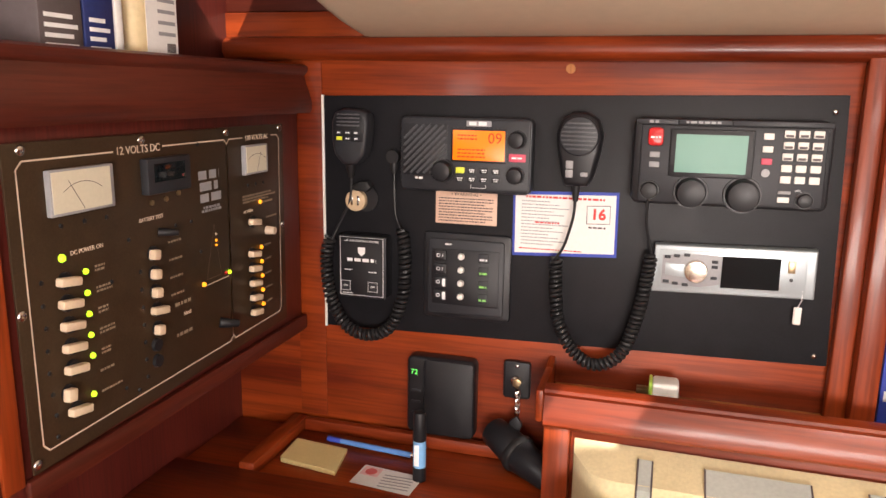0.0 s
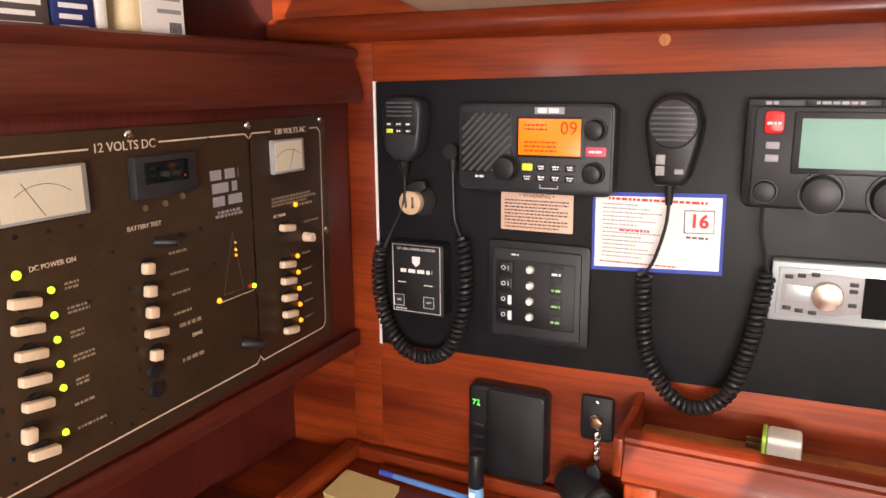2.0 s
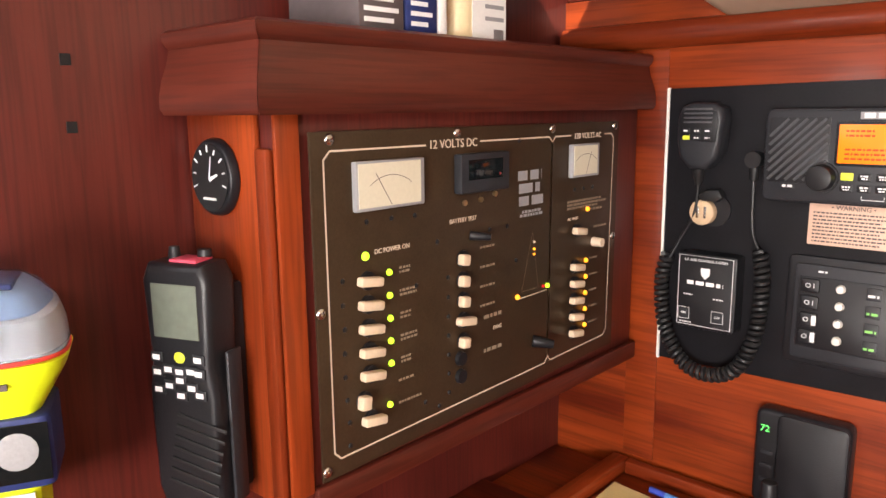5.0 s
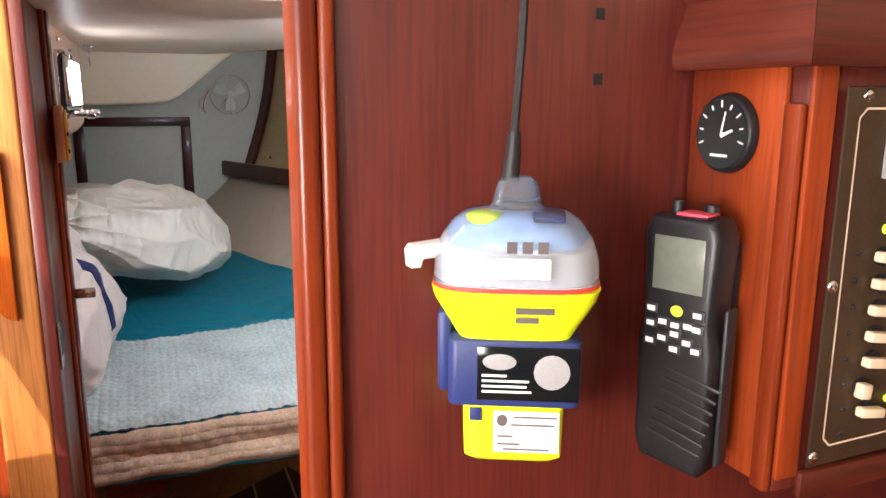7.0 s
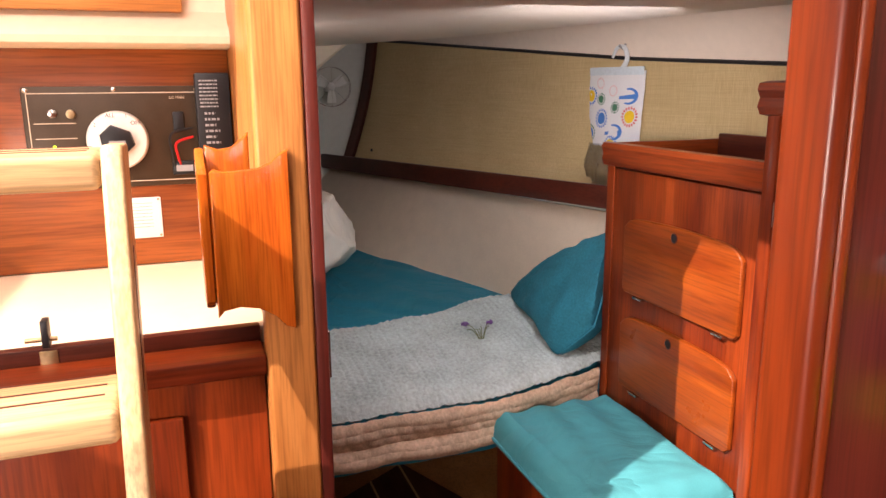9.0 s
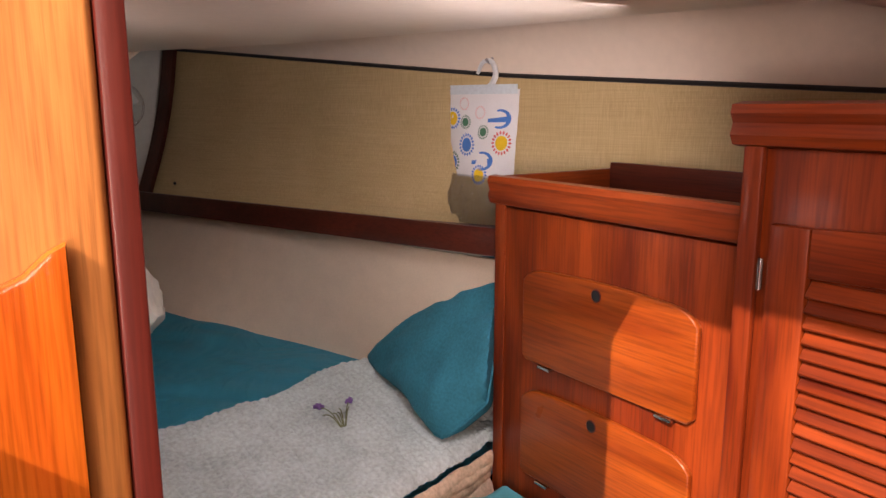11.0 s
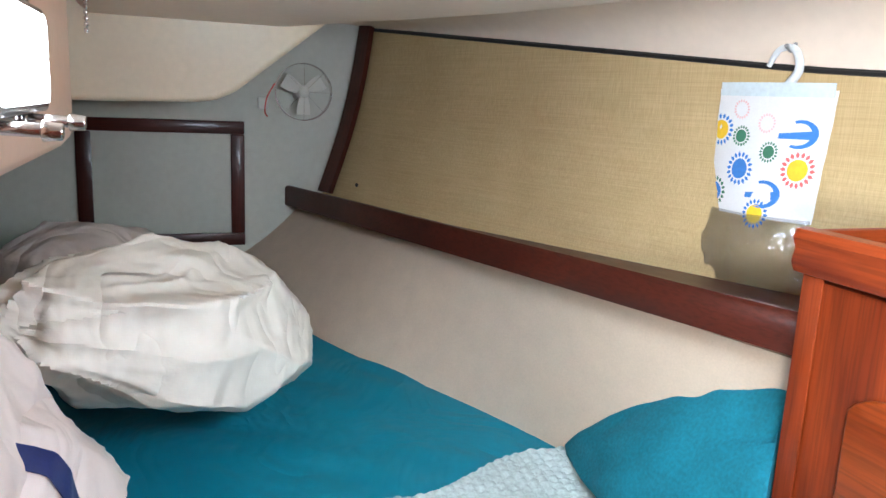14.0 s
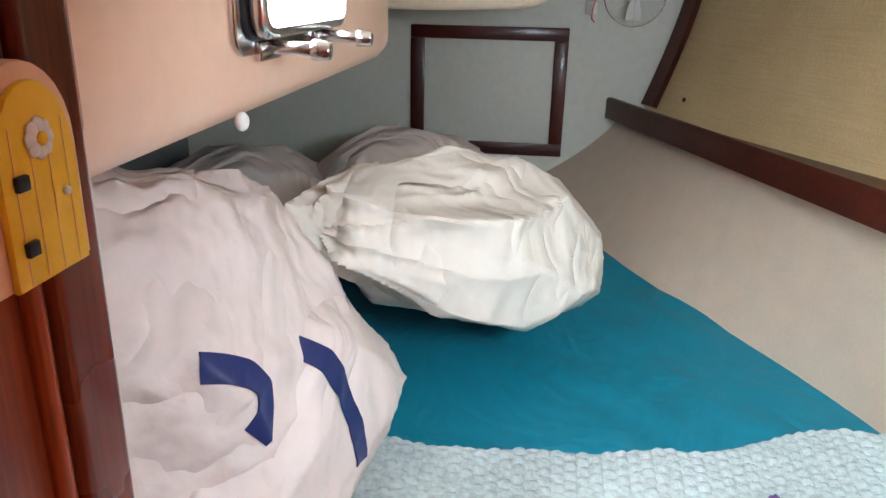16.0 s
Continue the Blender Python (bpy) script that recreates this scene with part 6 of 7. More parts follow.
part("piping", sweep(curve_points([(-0.055, 0.885, 0.925), (-0.02, 0.876, 0.940), (0.10, 0.872, 0.944), (0.24, 0.870, 0.930), (0.33, 0.868, 0.905)], 8), 0.005, 8), BLACK, pl2, "black piping")

chg = thing("usb_charger", (0.03, 1.09, 1.023), "small white plug-in charger lying on the ledge", "charger")
part("body", prism(rounded(1.071, 1.109, 1.0225, 1.061, 0.006), "x", 0.011, 0.046, 0.004), WHITE, chg)
part("green_band", prism(rounded(1.0705, 1.1095, 1.022, 1.0615, 0.006), "x", 0.0065, 0.0108, 0.001), plain("green_plastic", (0.42, 0.66, 0.10), 0.4), chg)
for y in (1.083, 1.097):
    part("prong", box(-0.010, 0.0064, y - 0.0008, y + 0.0008, 1.040, 1.047, 0.0003), BRASS, chg)

# ---- books and tins ----
z0 = 1.4722
y = 0.64
for i, (w, h, d, mat, label) in enumerate(((0.055, 0.20, 0.10, PRINT_DARK, "dark paperback book with white printed lines"), (0.042, 0.21, 0.10, NAVY, "navy blue book with a white spine band"), (0.012, 0.20, 0.10, PAPER, "thin white booklet"))):
    b = thing("book", (-0.60, y + w / 2, z0), label + " on the cabinet top", "book", "books on the switch cabinet")
    part("cover", box(-0.645, -0.645 + d, y, y + w, z0 + 0.0003, z0 + h, 0.003), mat, b)
    part("pages", box(-0.643, -0.646 + d, y + 0.004, y + w - 0.004, z0 + 0.002, z0 + h + 0.0006, 0), PAPER, b)
    if i < 2:
        for k in range(4):
            part("title_bar", box(-0.645 + d, -0.6445 + d, y + 0.006, y + w - 0.008 - 0.006 * (k % 2), z0 + 0.008 + 0.009 * k, z0 + 0.012 + 0.009 * k, 0), PRINT_WHITE, b)
    y += w + 0.002
tin = thing("bottle", (-0.59, 0.815, z0), "cream plastic bottle with a printed label", "bottle")
part("body", prism(rounded(-0.635, -0.548, 0.772, 0.852, 0.016), "z", z0 + 0.0003, z0 + 0.22, 0.004), plain("cream_plastic", (0.70, 0.56, 0.33), 0.5), tin)
part("label_panel", box(-0.548, -0.5474, 0.792, 0.846, z0 + 0.006, z0 + 0.12, 0), PAPER, tin)
for k in range(5):
    part("print_bar", box(-0.5474, -0.5470, 0.812, 0.842, z0 + 0.03 + 0.012 * k, z0 + 0.034 + 0.012 * k, 0), GREY, tin)
for k in range(9):
    part("code_bar", box(-0.5474, -0.5470, 0.826 + 0.0018 * k, 0.827 + 0.0018 * k, z0 + 0.012, z0 + 0.022, 0), PRINT_DARK, tin)
x = 0.31
for w, h, mat, label in ((0.03, 0.22, PRINT_BLUE, "tall blue hardback book"), (0.035, 0.20, PRINT_RED, "red and white paperback book"), (0.04, 0.24, PRINT_DARK, "black hardback book with white lettering"), (0.03, 0.21, PAPER, "white paperback book"), (0.045, 0.19, FLOWER_BLUE, "thick blue paperback book")):
    b = thing("book", (x + w / 2, 1.25, 0.98), label + " on the shelf", "book", "books on the shelf")
    part("cover", box(x, x + w, 1.16, 1.34, 0.9803, 0.98 + h, 0.003), mat, b)
    for k in range(2):
        part("title_bar", box(x + 0.005, x + w - 0.005, 1.1594, 1.16, 1.04 + 0.05 * k, 1.055 + 0.05 * k, 0), PRINT_WHITE, b)
    x += w + 0.003
# ---- companionway: ladder, engine panel, box on the partition ----
lad = thing("companionway_ladder", (-0.9, -0.5, 0.0), "sunlit varnished teak companionway ladder", "ladder")
for y0, name in ((-0.264, "stringer"), (-0.80, "stringer")):
    s = part(name, prism([(-1.135, 1.338), (-1.055, 1.342), (-1.045, 1.332), (-0.637, 0.001), (-0.735, 0.001)], "y", y0, y0 + 0.020, 0.004, 3), SUNLIT_TEAK, lad)
    part("hand_slot", prism([(-1.060 + 0.30 * (1.24 - z) + dx, z) for z, dx in ((1.24, -0.004), (1.245, 0.004), (1.235, 0.010), (1.12, 0.010), (1.11, 0.004), (1.12, -0.006), (1.23, -0.006))], "y", y0 + 0.0202, y0 + 0.0208), DARK, s, "dark hand slot")
for i in range(6):
    z = 1.335 - 0.222 * i
    x = -1.115 + 0.068 * i
    st2 = part("step", box(x - 0.025, x + 0.075, -0.7795, -0.2645, z - 0.034, z, 0.008, 3), SUNLIT_TEAK_Y, lad, "varnished teak tread")
    for k in range(3):
        part("tread_groove", box(x - 0.02 + 0.026 * k, x - 0.017 + 0.026 * k, -0.76, -0.278, z + 0.0001, z + 0.0006, 0), DARK_Y, st2)

EX = -1.6895
en = thing("engine_panel", (EX, -0.29, 1.225), "bronze engine panel with a white battery selector dial", "control panel")
part("plate", prism(rounded(-0.430, -0.150, 1.226, 1.397, 0.006), "x", EX + 0.0003, EX + 0.004, 0.001), BROWN_PANEL, en)
line_yz([(-0.422, 1.236), (-0.422, 1.386), (-0.158, 1.386), (-0.158, 1.236), (-0.422, 1.236)], 0.0014, EX + 0.0044, PRINT, en)
part("selector_ring", rod((EX + 0.004, -0.29, 1.307), (EX + 0.022, -0.29, 1.307), 0.050, 0.047, 48, bevel=0.003), WHITE, en, "white battery selector ring")
part("selector_knob", prism([(-0.316, 1.318), (-0.298, 1.334), (-0.268, 1.322), (-0.262, 1.300), (-0.284, 1.279), (-0.312, 1.292)], "x", EX + 0.0222, EX + 0.040, 0.004), BLACK, en)
part("selector_mark", box(EX + 0.0402, EX + 0.0410, -0.302, -0.276, 1.302, 1.308, 0, turn=None), GREY, en)
for w, y, z in (("ALL", -0.298, 1.349), ("OFF", -0.259, 1.336), ("1", -0.273, 1.348), ("2", -0.323, 1.334)):
    lettering("lettering", w, 0.0095, on_x(y, z, EX + 0.0224), PRINT_DARK, en)
lettering("lettering", "DC MAIN", 0.006, on_x(-0.190, 1.377, EX + 0.0045), PRINT, en)
part("main_switch", box(EX + 0.0042, EX + 0.012, -0.199, -0.181, 1.320, 1.353, 0.002), BLACK, en, "black rocker switch")
part("hour_meter", box(EX + 0.0042, EX + 0.010, -0.206, -0.164, 1.244, 1.268, 0.002), BLACK, en)
part("hour_window", box(EX + 0.0101, EX + 0.0106, -0.200, -0.172, 1.250, 1.261, 0), GREY, en)
for y, z, mat in ((-0.385, 1.353, STEEL), (-0.358, 1.352, BRASS)):
    part("button", rod((EX + 0.004, y, z), (EX + 0.014, y, z), 0.008, 0.007, 20, bevel=0.001), mat, en)
for z in (1.337, 1.312):
    line_yz([(-0.415, z), (-0.352, z)], 0.0014, EX + 0.0045, PRINT, en)
for z in (1.298, 1.290):
    part("indicator_lamp", blob((EX + 0.004, -0.388, z), (0.003, 0.003, 0.003), u=10, v=8), LED_GREEN, en)
for y, z in ((-0.29, 1.392), (-0.423, 1.391), (-0.157, 1.391), (-0.29, 1.231)):
    part("screw", blob((EX + 0.004, y, z), (0.0022, 0.0045, 0.0045), u=12, v=8), STEEL, en)
ow = thing("instruction_plate", (EX, -0.27, 1.133), "white plastic instruction plate under the engine panel", "plate")
part("plate", box(EX + 0.0003, EX + 0.003, -0.315, -0.231, 1.134, 1.206, 0.0012), PAPER, ow)
for y, z in ((-0.311, 1.202), (-0.235, 1.202), (-0.311, 1.138), (-0.235, 1.138)):
    part("screw", blob((EX + 0.003, y, z), (0.0015, 0.002, 0.002), u=8, v=6), BRASS, ow)
print_bars([(-0.306, 1.196 - 0.006 * i, 0.06, 0.0014) for i in range(8)], EX + 0.0032, GREY, ow)
gd = thing("charge_controller", (EX + 0.02, -0.155, 1.27), "black charge controller with white print", "controller")
part("body", box(EX + 0.0003, EX + 0.035, -0.160, -0.1025, 1.283, 1.418, 0.003), BLACK, gd)
print_bars([(-0.153, 1.405 - 0.0062 * i, 0.030, 0.0026) for i in range(8)] + [(-0.147, 1.35 - 0.010 * i, 0.018 + 0.006 * (i % 2), 0.004) for i in range(6)], EX + 0.0353, GREY, gd)
part("red_lead", sweep(curve_points([(EX + 0.01, -0.168, 1.31), (EX + 0.02, -0.196, 1.30), (EX + 0.015, -0.195, 1.275), (EX + 0.004, -0.19, 1.255)], 8), 0.0022, 6), RED, gd)
part("black_lead", sweep(curve_points([(EX + 0.012, -0.168, 1.325), (EX + 0.024, -0.204, 1.315), (EX + 0.018, -0.204, 1.28), (EX + 0.004, -0.20, 1.25)], 8), 0.0022, 6), RUBBER, gd)

bn = thing("binocular_box", (-1.21, -0.13, 1.106), "glossy mahogany binocular box with scalloped top on the door post", "box")
GLOSS = wood("glossy_mahogany", (0.36, 0.065, 0.008), (0.62, 0.16, 0.018), "z", 0.16, 1.5, 0.28)
top_curve = [(-0.076, 1.323), (-0.086, 1.318), (-0.097, 1.308), (-0.112, 1.302), (-0.135, 1.300), (-0.152, 1.300), (-0.160, 1.303), (-0.165, 1.299)]
low_curve = [(-0.166, 1.128), (-0.158, 1.136), (-0.140, 1.139), (-0.118, 1.135), (-0.100, 1.124), (-0.088, 1.110), (-0.076, 1.106)]
part("front", prism(top_curve + low_curve, "x", -1.1775, -1.166, 0.003, 2), GLOSS, bn)
part("side", prism([(-1.178, 1.297), (-1.178, 1.146), (-1.19, 1.136), (-1.245, 1.128), (-1.245, 1.322), (-1.215, 1.308)], "y", -0.178, -0.1665, 0.003), GLOSS, bn)
back_curve = [(-0.1135, 1.340), (-0.122, 1.332), (-0.135, 1.322), (-0.150, 1.320), (-0.166, 1.326)]
part("back", prism(back_curve + [(-0.166, 1.126), (-0.1135, 1.126)], "x", -1.2445, -1.235, 0.003), GLOSS, bn)
part("bottom", box(-1.2345, -1.178, -0.166, -0.1125, 1.140, 1.148, 0.001), GLOSS, bn)
lt = thing("counter_latch", (-1.262, -0.36, 1.09), "small brass barrel latch on the engine box fiddle", "latch")
part("plate", box(-1.2449, -1.241, -0.37, -0.35, 1.05, 1.088, 0.001), BRASS, lt)
part("arm", box(-1.262, -1.242, -0.366, -0.358, 1.0915, 1.125, 0.001), DARK_GREY, lt)
part("bolt", rod((-1.252, -0.385, 1.100), (-1.252, -0.35, 1.100), 0.003, n=10), BRASS, lt)
sk = thing("door_strike", (-1.19, -0.034, 1.03), "steel strike plate on the door post", "strike plate")
part("plate", box(-1.212, -1.182, -0.0358, -0.033, 1.030, 1.092, 0.001), STEEL, sk)
part("recess", box(-1.206, -1.188, -0.0332, -0.0325, 1.048, 1.074, 0), RUBBER, sk)
for z in (1.037, 1.085):
    part("screw", blob((-1.197, -0.033, z), (0.003, 0.0012, 0.003), u=10, v=6), BRASS, sk)

# ---- open cabin door with its toy door ----
DY = -0.0545
od = thing("cabin_door", (-1.46, -0.075, 0.0), "dark mahogany framed cabin door standing open", "door")
part("panel", box(-1.62, -1.30, -0.086, -0.066, 0.14, 1.66, 0.001), MAHOGANY, od)
for x0, x1 in ((-1.667, -1.6225), (-1.2995, -1.225)):
    part("stile", prism(rounded(x0, x1, -0.0945, DY, 0.007), "z", 0.02, 1.76), DOOR_WOOD, od)
for z0, z1 in ((0.02, 0.1395), (1.6605, 1.76)):
    part("rail", box(-1.62, -1.30, -0.0925, DY - 0.002, z0, z1, 0.004), DARK_X, od)
for x in (-1.6145, -1.3055):
    part("moulding", rod((x, -0.064, 0.142), (x, -0.064, 1.658), 0.006, n=10), MAHOGANY, od)
part("door_knob", rod((-1.645, DY, 1.02), (-1.645, DY + 0.035, 1.02), 0.010, n=16, bevel=0.002), STEEL, od, "polished steel knob")
fd = thing("toy_door", (-1.585, DY, 1.25), "small painted toy door, yellow in a peach arched frame with a flower", "toy door")


def arch(x0, x1, z0, z1, n=14):
    c, w = (x0 + x1) / 2, (x1 - x0) / 2
    return [(x1, z0)] + [(c + w * math.cos(a) * (1 - 0.0 * a), z1 - (z1 - z0) * 0.42 + (z1 - z0) * 0.42 * math.sin(a) ** 0.9) for a in np.linspace(0, math.pi, n)] + [(x0, z0)]


part("frame", prism(arch(-1.634, -1.566, 1.274, 1.371), "y", DY + 0.0005, DY + 0.014, 0.002), PEACH, fd, "peach painted arched frame")
part("leaf", prism(arch(-1.626, -1.574, 1.2745, 1.363), "y", DY + 0.0142, DY + 0.018, 0.001), YELLOW, fd, "yellow painted leaf")
for k in range(4):
    part("board_joint", box(-1.618 + 0.012 * k, -1.6176 + 0.012 * k, DY + 0.0181, DY + 0.0184, 1.276, 1.345, 0), PEACH, fd)
for z in (1.289, 1.318):
    part("hinge", box(-1.588, -1.580, DY + 0.018, DY + 0.021, z, z + 0.007, 0.001), BLACK, fd)
fw = bmesh.new()
for k in range(8):
    a = 2 * math.pi * k / 8
    blob((-1.600 + 0.0058 * math.cos(a), DY + 0.019, 1.338 + 0.0058 * math.sin(a)), (0.0038, 0.002, 0.0038), fw, 10, 6)
fp = part("flower", fw, WHITE, fd, "white daisy")
part("flower_centre", blob((-1.600, DY + 0.0205, 1.338), (0.0032, 0.002, 0.0032), u=12, v=8), YELLOW, fp)
part("door_knob", blob((-1.614, DY + 0.019, 1.311), (0.0022, 0.0022, 0.0022), u=12, v=8), WHITE, fd)

# ---- port in the cockpit well ----
po = thing("port_window", (-2.11, -0.077, 1.345), "open polished steel port window in the cockpit well", "window")
WY = -0.0775
part("flange", prism(rounded(-2.235, -1.920, 1.342, 1.484, 0.022), "y", WY, WY + 0.006, 0.002), STEEL, po)
part("gasket", prism(rounded(-2.222, -1.934, 1.354, 1.472, 0.020), "y", WY + 0.0062, WY + 0.010, 0.001), RUBBER, po)
part("lens_frame", prism(rounded(-2.220, -1.936, 1.356, 1.470, 0.022), "y", WY + 0.0102, WY + 0.026, 0.006, 3), STEEL, po, "polished lens frame")
part("pane", prism(rounded(-2.208, -1.948, 1.366, 1.462, 0.016), "y", WY + 0.0262, WY + 0.028, 0.0005), DAY, po, "bright frosted pane")
for x in (-2.17, -1.99):
    h = part("hinge_plate", box(x - 0.024, x + 0.024, WY + 0.0062, WY + 0.014, 1.471, 1.486, 0.002), STEEL, po)
    for k in (-0.012, 0.012):
        part("screw", blob((x + k, WY + 0.014, 1.479), (0.004, 0.002, 0.004), u=10, v=6), DARK_GREY, h)
    d = part("dog", rod((x, WY + 0.006, 1.348), (x, WY + 0.050, 1.346), 0.0065, n=14, bevel=0.001), STEEL, po, "steel locking dog")
    part("dog_nut", rod((x, WY + 0.050, 1.346), (x, WY + 0.068, 1.345), 0.010, 0.008, 14, bevel=0.002), STEEL, d)
    part("dog_plate", box(x - 0.026, x + 0.026, WY + 0.0062, WY + 0.012, 1.336, 1.353, 0.002), STEEL, po)
for nm, x, z, mat in (("screw_cap", -1.93, 1.288, WHITE), ("moulding_screw", -2.30, 1.500, STEEL), ("moulding_screw", -2.02, 1.510, STEEL)):
    solo(nm, blob((x, WY + 0.002, z), (0.0085 if mat is WHITE else 0.005, 0.006, 0.0085 if mat is WHITE else 0.005)), mat, "small round white plastic cap on the moulding" if mat is WHITE else "small steel screw head in the moulding", "cap" if mat is WHITE else "screw")
hk = thing("ceiling_hook", (-2.62, -0.05, 1.49), "small steel chain hanging from the headliner", "hook")
part("eye_plate", box(-2.645, -2.60, -0.062, -0.038, 1.5265, 1.5312, 0.001), STEEL, hk)
for i in range(6):
    part("chain_bead", blob((-2.62, -0.05, 1.522 - 0.0095 * i), (0.004, 0.004, 0.0046), u=10, v=8), STEEL, hk)

# ---- fan on the end wall ----
fn = thing("cabin_fan", (-3.55, 0.44, 1.39), "small white cabin fan with a wire guard", "fan")
FC = Vector((-3.49, 0.437, 1.392))
part("bracket", box(-3.5495, -3.515, FC.y - 0.02, FC.y + 0.02, FC.z - 0.02, FC.z + 0.02, 0.004), WHITE, fn)
part("motor", rod((-3.515, FC.y, FC.z), (-3.478, FC.y, FC.z), 0.020, 0.018, 24, bevel=0.003), WHITE, fn)
for k in range(3):
    a = radians(90 + 120 * k) + math.pi
    ca2, sa = math.cos(a), math.sin(a)
    bl = sheet(lambda u, v: FC + Vector((0.010 - 0.016 * (v - 0.5), (0.014 + 0.052 * u) * ca2 - (v - 0.5) * (0.024 + 0.026 * u * (1.7 - u)) * sa, (0.014 + 0.052 * u) * sa + (v - 0.5) * (0.024 + 0.026 * u * (1.7 - u)) * ca2)), 6, 6, 0.002)
    part("blade", bl, WHITE, fn, "white plastic blade")
part("hub", blob(FC + Vector((0.012, 0, 0)), (0.012, 0.016, 0.016), u=18, v=10), WHITE, fn)
for rr, dx in ((0.082, 0.0), (0.082, 0.022)):
    part("guard_ring", sweep([FC + Vector((dx, rr * math.cos(a), rr * math.sin(a))) for a in np.linspace(0, 2 * math.pi, 37)], 0.0011, 6, close=False), STEEL, fn)
for k in range(8):
    a = 2 * math.pi * k / 8
    part("guard_wire", sweep([FC + Vector((dx, r * math.cos(a), r * math.sin(a))) for dx, r in ((-0.01, 0.080), (0.0, 0.082), (0.022, 0.082), (0.028, 0.055), (0.030, 0.016))], 0.0004, 5), STEEL, fn)
part("cord", sweep(curve_points([FC + Vector((0, -0.082, 0.02)), FC + Vector((0.01, -0.105, -0.02)), FC + Vector((0, -0.11, -0.06)), FC + Vector((-0.03, -0.10, -0.075))], 8), 0.002, 6), PRINT_RED, fn)
part("plug_block", box(-3.5495, -3.53, FC.y - 0.125, FC.y - 0.095, FC.z - 0.055, FC.z - 0.02, 0.003), WHITE, fn)
solo("hull_rivet", blob((-3.40, 0.585, 1.127), (0.006, 0.005, 0.006)), RUBBER, "small dark upholstery button in the hull cloth", "button")

# ---- moisture absorber bag on its hanger ----
BO, BU, BN = Vector((-2.402, 1.049, 1.432)), Vector((0.964, 0.266, 0.0)), Vector((0.266, -0.964, 0.0))
mb = thing("moisture_bag", BO + BU * 0.11 + Vector((0, 0, -0.33)), "hanging moisture absorber bag with printed flowers and clear pouch", "bag")


def bag_point(u, v, out=0.0):
    """u across from 0 to 1, v down from 0 to 1 over the printed part."""
    w = 0.222 - 0.022 * v
    bulge = 0.020 * max(0.0, math.sin(math.pi * u)) ** 0.7 * (0.25 + 0.75 * v) + 0.003 * noise.noise((u * 5, v * 6, 2))
    return BO + BU * (0.006 * v + u * w) + Vector((0, 0, -0.225 * v)) + BN * (bulge + out)


part("printed_cloth", sheet(lambda u, v: bag_point(u, v), 24, 24, 0.002), CLOTH, mb, "white cloth printed with flowers")


def patch(u0, v0, ru, rv, n, out):
    bm = bmesh.new()
    bm.faces.new([bm.verts.new(bag_point(min(max(u0 + ru * math.cos(a), 0.005), 0.995), v0 + rv * math.sin(a), out)) for a in np.linspace(0, 2 * math.pi, n, endpoint=False)])
    return bm


def flower(u, v, r, petals, core):
    head = part("flower_core", patch(u, v, r * 0.6, r * 0.6, 20, 0.0028), core, mb)
    bm = bmesh.new()
    for k in range(18):
        a = 2 * math.pi * k / 18
        cu2, cv = u + r * 0.86 * math.cos(a), v + r * 0.86 * math.sin(a)
        if 0.03 < cu2 < 0.97:
            quad = [(0.7, -0.075), (0.86, -0.13), (1.02, 0.0), (0.86, 0.13), (0.7, 0.075)]
            bm.faces.new([bm.verts.new(bag_point(u + r * q * math.cos(a + b), v + r * q * math.sin(a + b), 0.0026)) for q, b in quad])
    part("petals", bm, petals, head, smooth=False)


flower(0.30, 0.63, 0.135, FLOWER_BLUE, FLOWER_BLUE)
flower(0.82, 0.60, 0.14, FLOWER_RED, FLOWER_YELLOW)
flower(0.27, 0.37, 0.085, FLOWER_GREEN, FLOWER_GREEN)
flower(0.55, 0.48, 0.085, FLOWER_GREEN, FLOWER_GREEN)
flower(0.05, 0.33, 0.13, FLOWER_BLUE, FLOWER_YELLOW)
flower(0.05, 0.84, 0.13, FLOWER_GREEN, FLOWER_BLUE)
flower(0.24, 0.16, 0.08, FLOWER_PINK, CLOTH)
flower(0.49, 0.26, 0.08, FLOWER_PINK, CLOTH)
flower(0.53, 0.97, 0.12, FLOWER_BLUE, FLOWER_YELLOW)
for u, v in ((0.76, 0.33), (0.55, 0.81)):
    bm = bmesh.new()
    bm.faces.new([bm.verts.new(bag_point(min(u + a, 0.97), v + b, 0.0026)) for a, b in ((-0.15, 0.0), (0.12, -0.03), (0.12, 0.035), (-0.15, 0.04))])
    for k in range(12):
        quad = []
        for c, r in ((k, 1.0), (k + 1, 1.0), (k + 1, 0.62 + 0.03 * abs(k - 5)), (k, 0.62 + 0.03 * abs(k - 6))):
            a = radians(-115 + 230 * c / 12)
            quad.append(bm.verts.new(bag_point(min(u + 0.02 + 0.15 * r * math.cos(a), 0.985), v + 0.11 * r * math.sin(a), 0.0027)))
        bm.faces.new(quad)
    part("printed_mark", bm, FLOWER_BLUE, mb, smooth=False)


def pouch_point(u, v):
    q = bag_point(-0.34 * v + u * (1 + 0.42 * v), 0.97) + Vector((0, 0, -0.165 * v))
    ridge = 0.5 - abs(noise.noise((u * 4.5 + 1.5 * v, v * 2.6, 8))) - 0.5 * abs(noise.noise((u * 11 - 2 * v, v * 5, 3)))
    return q + BN * (0.022 * math.sin(math.pi * min(max(u, 0), 1)) * math.sin(math.pi * min(1, v + 0.2)) + 0.014 * ridge * min(1, 4 * v) + 0.006 + 0.016 * v)


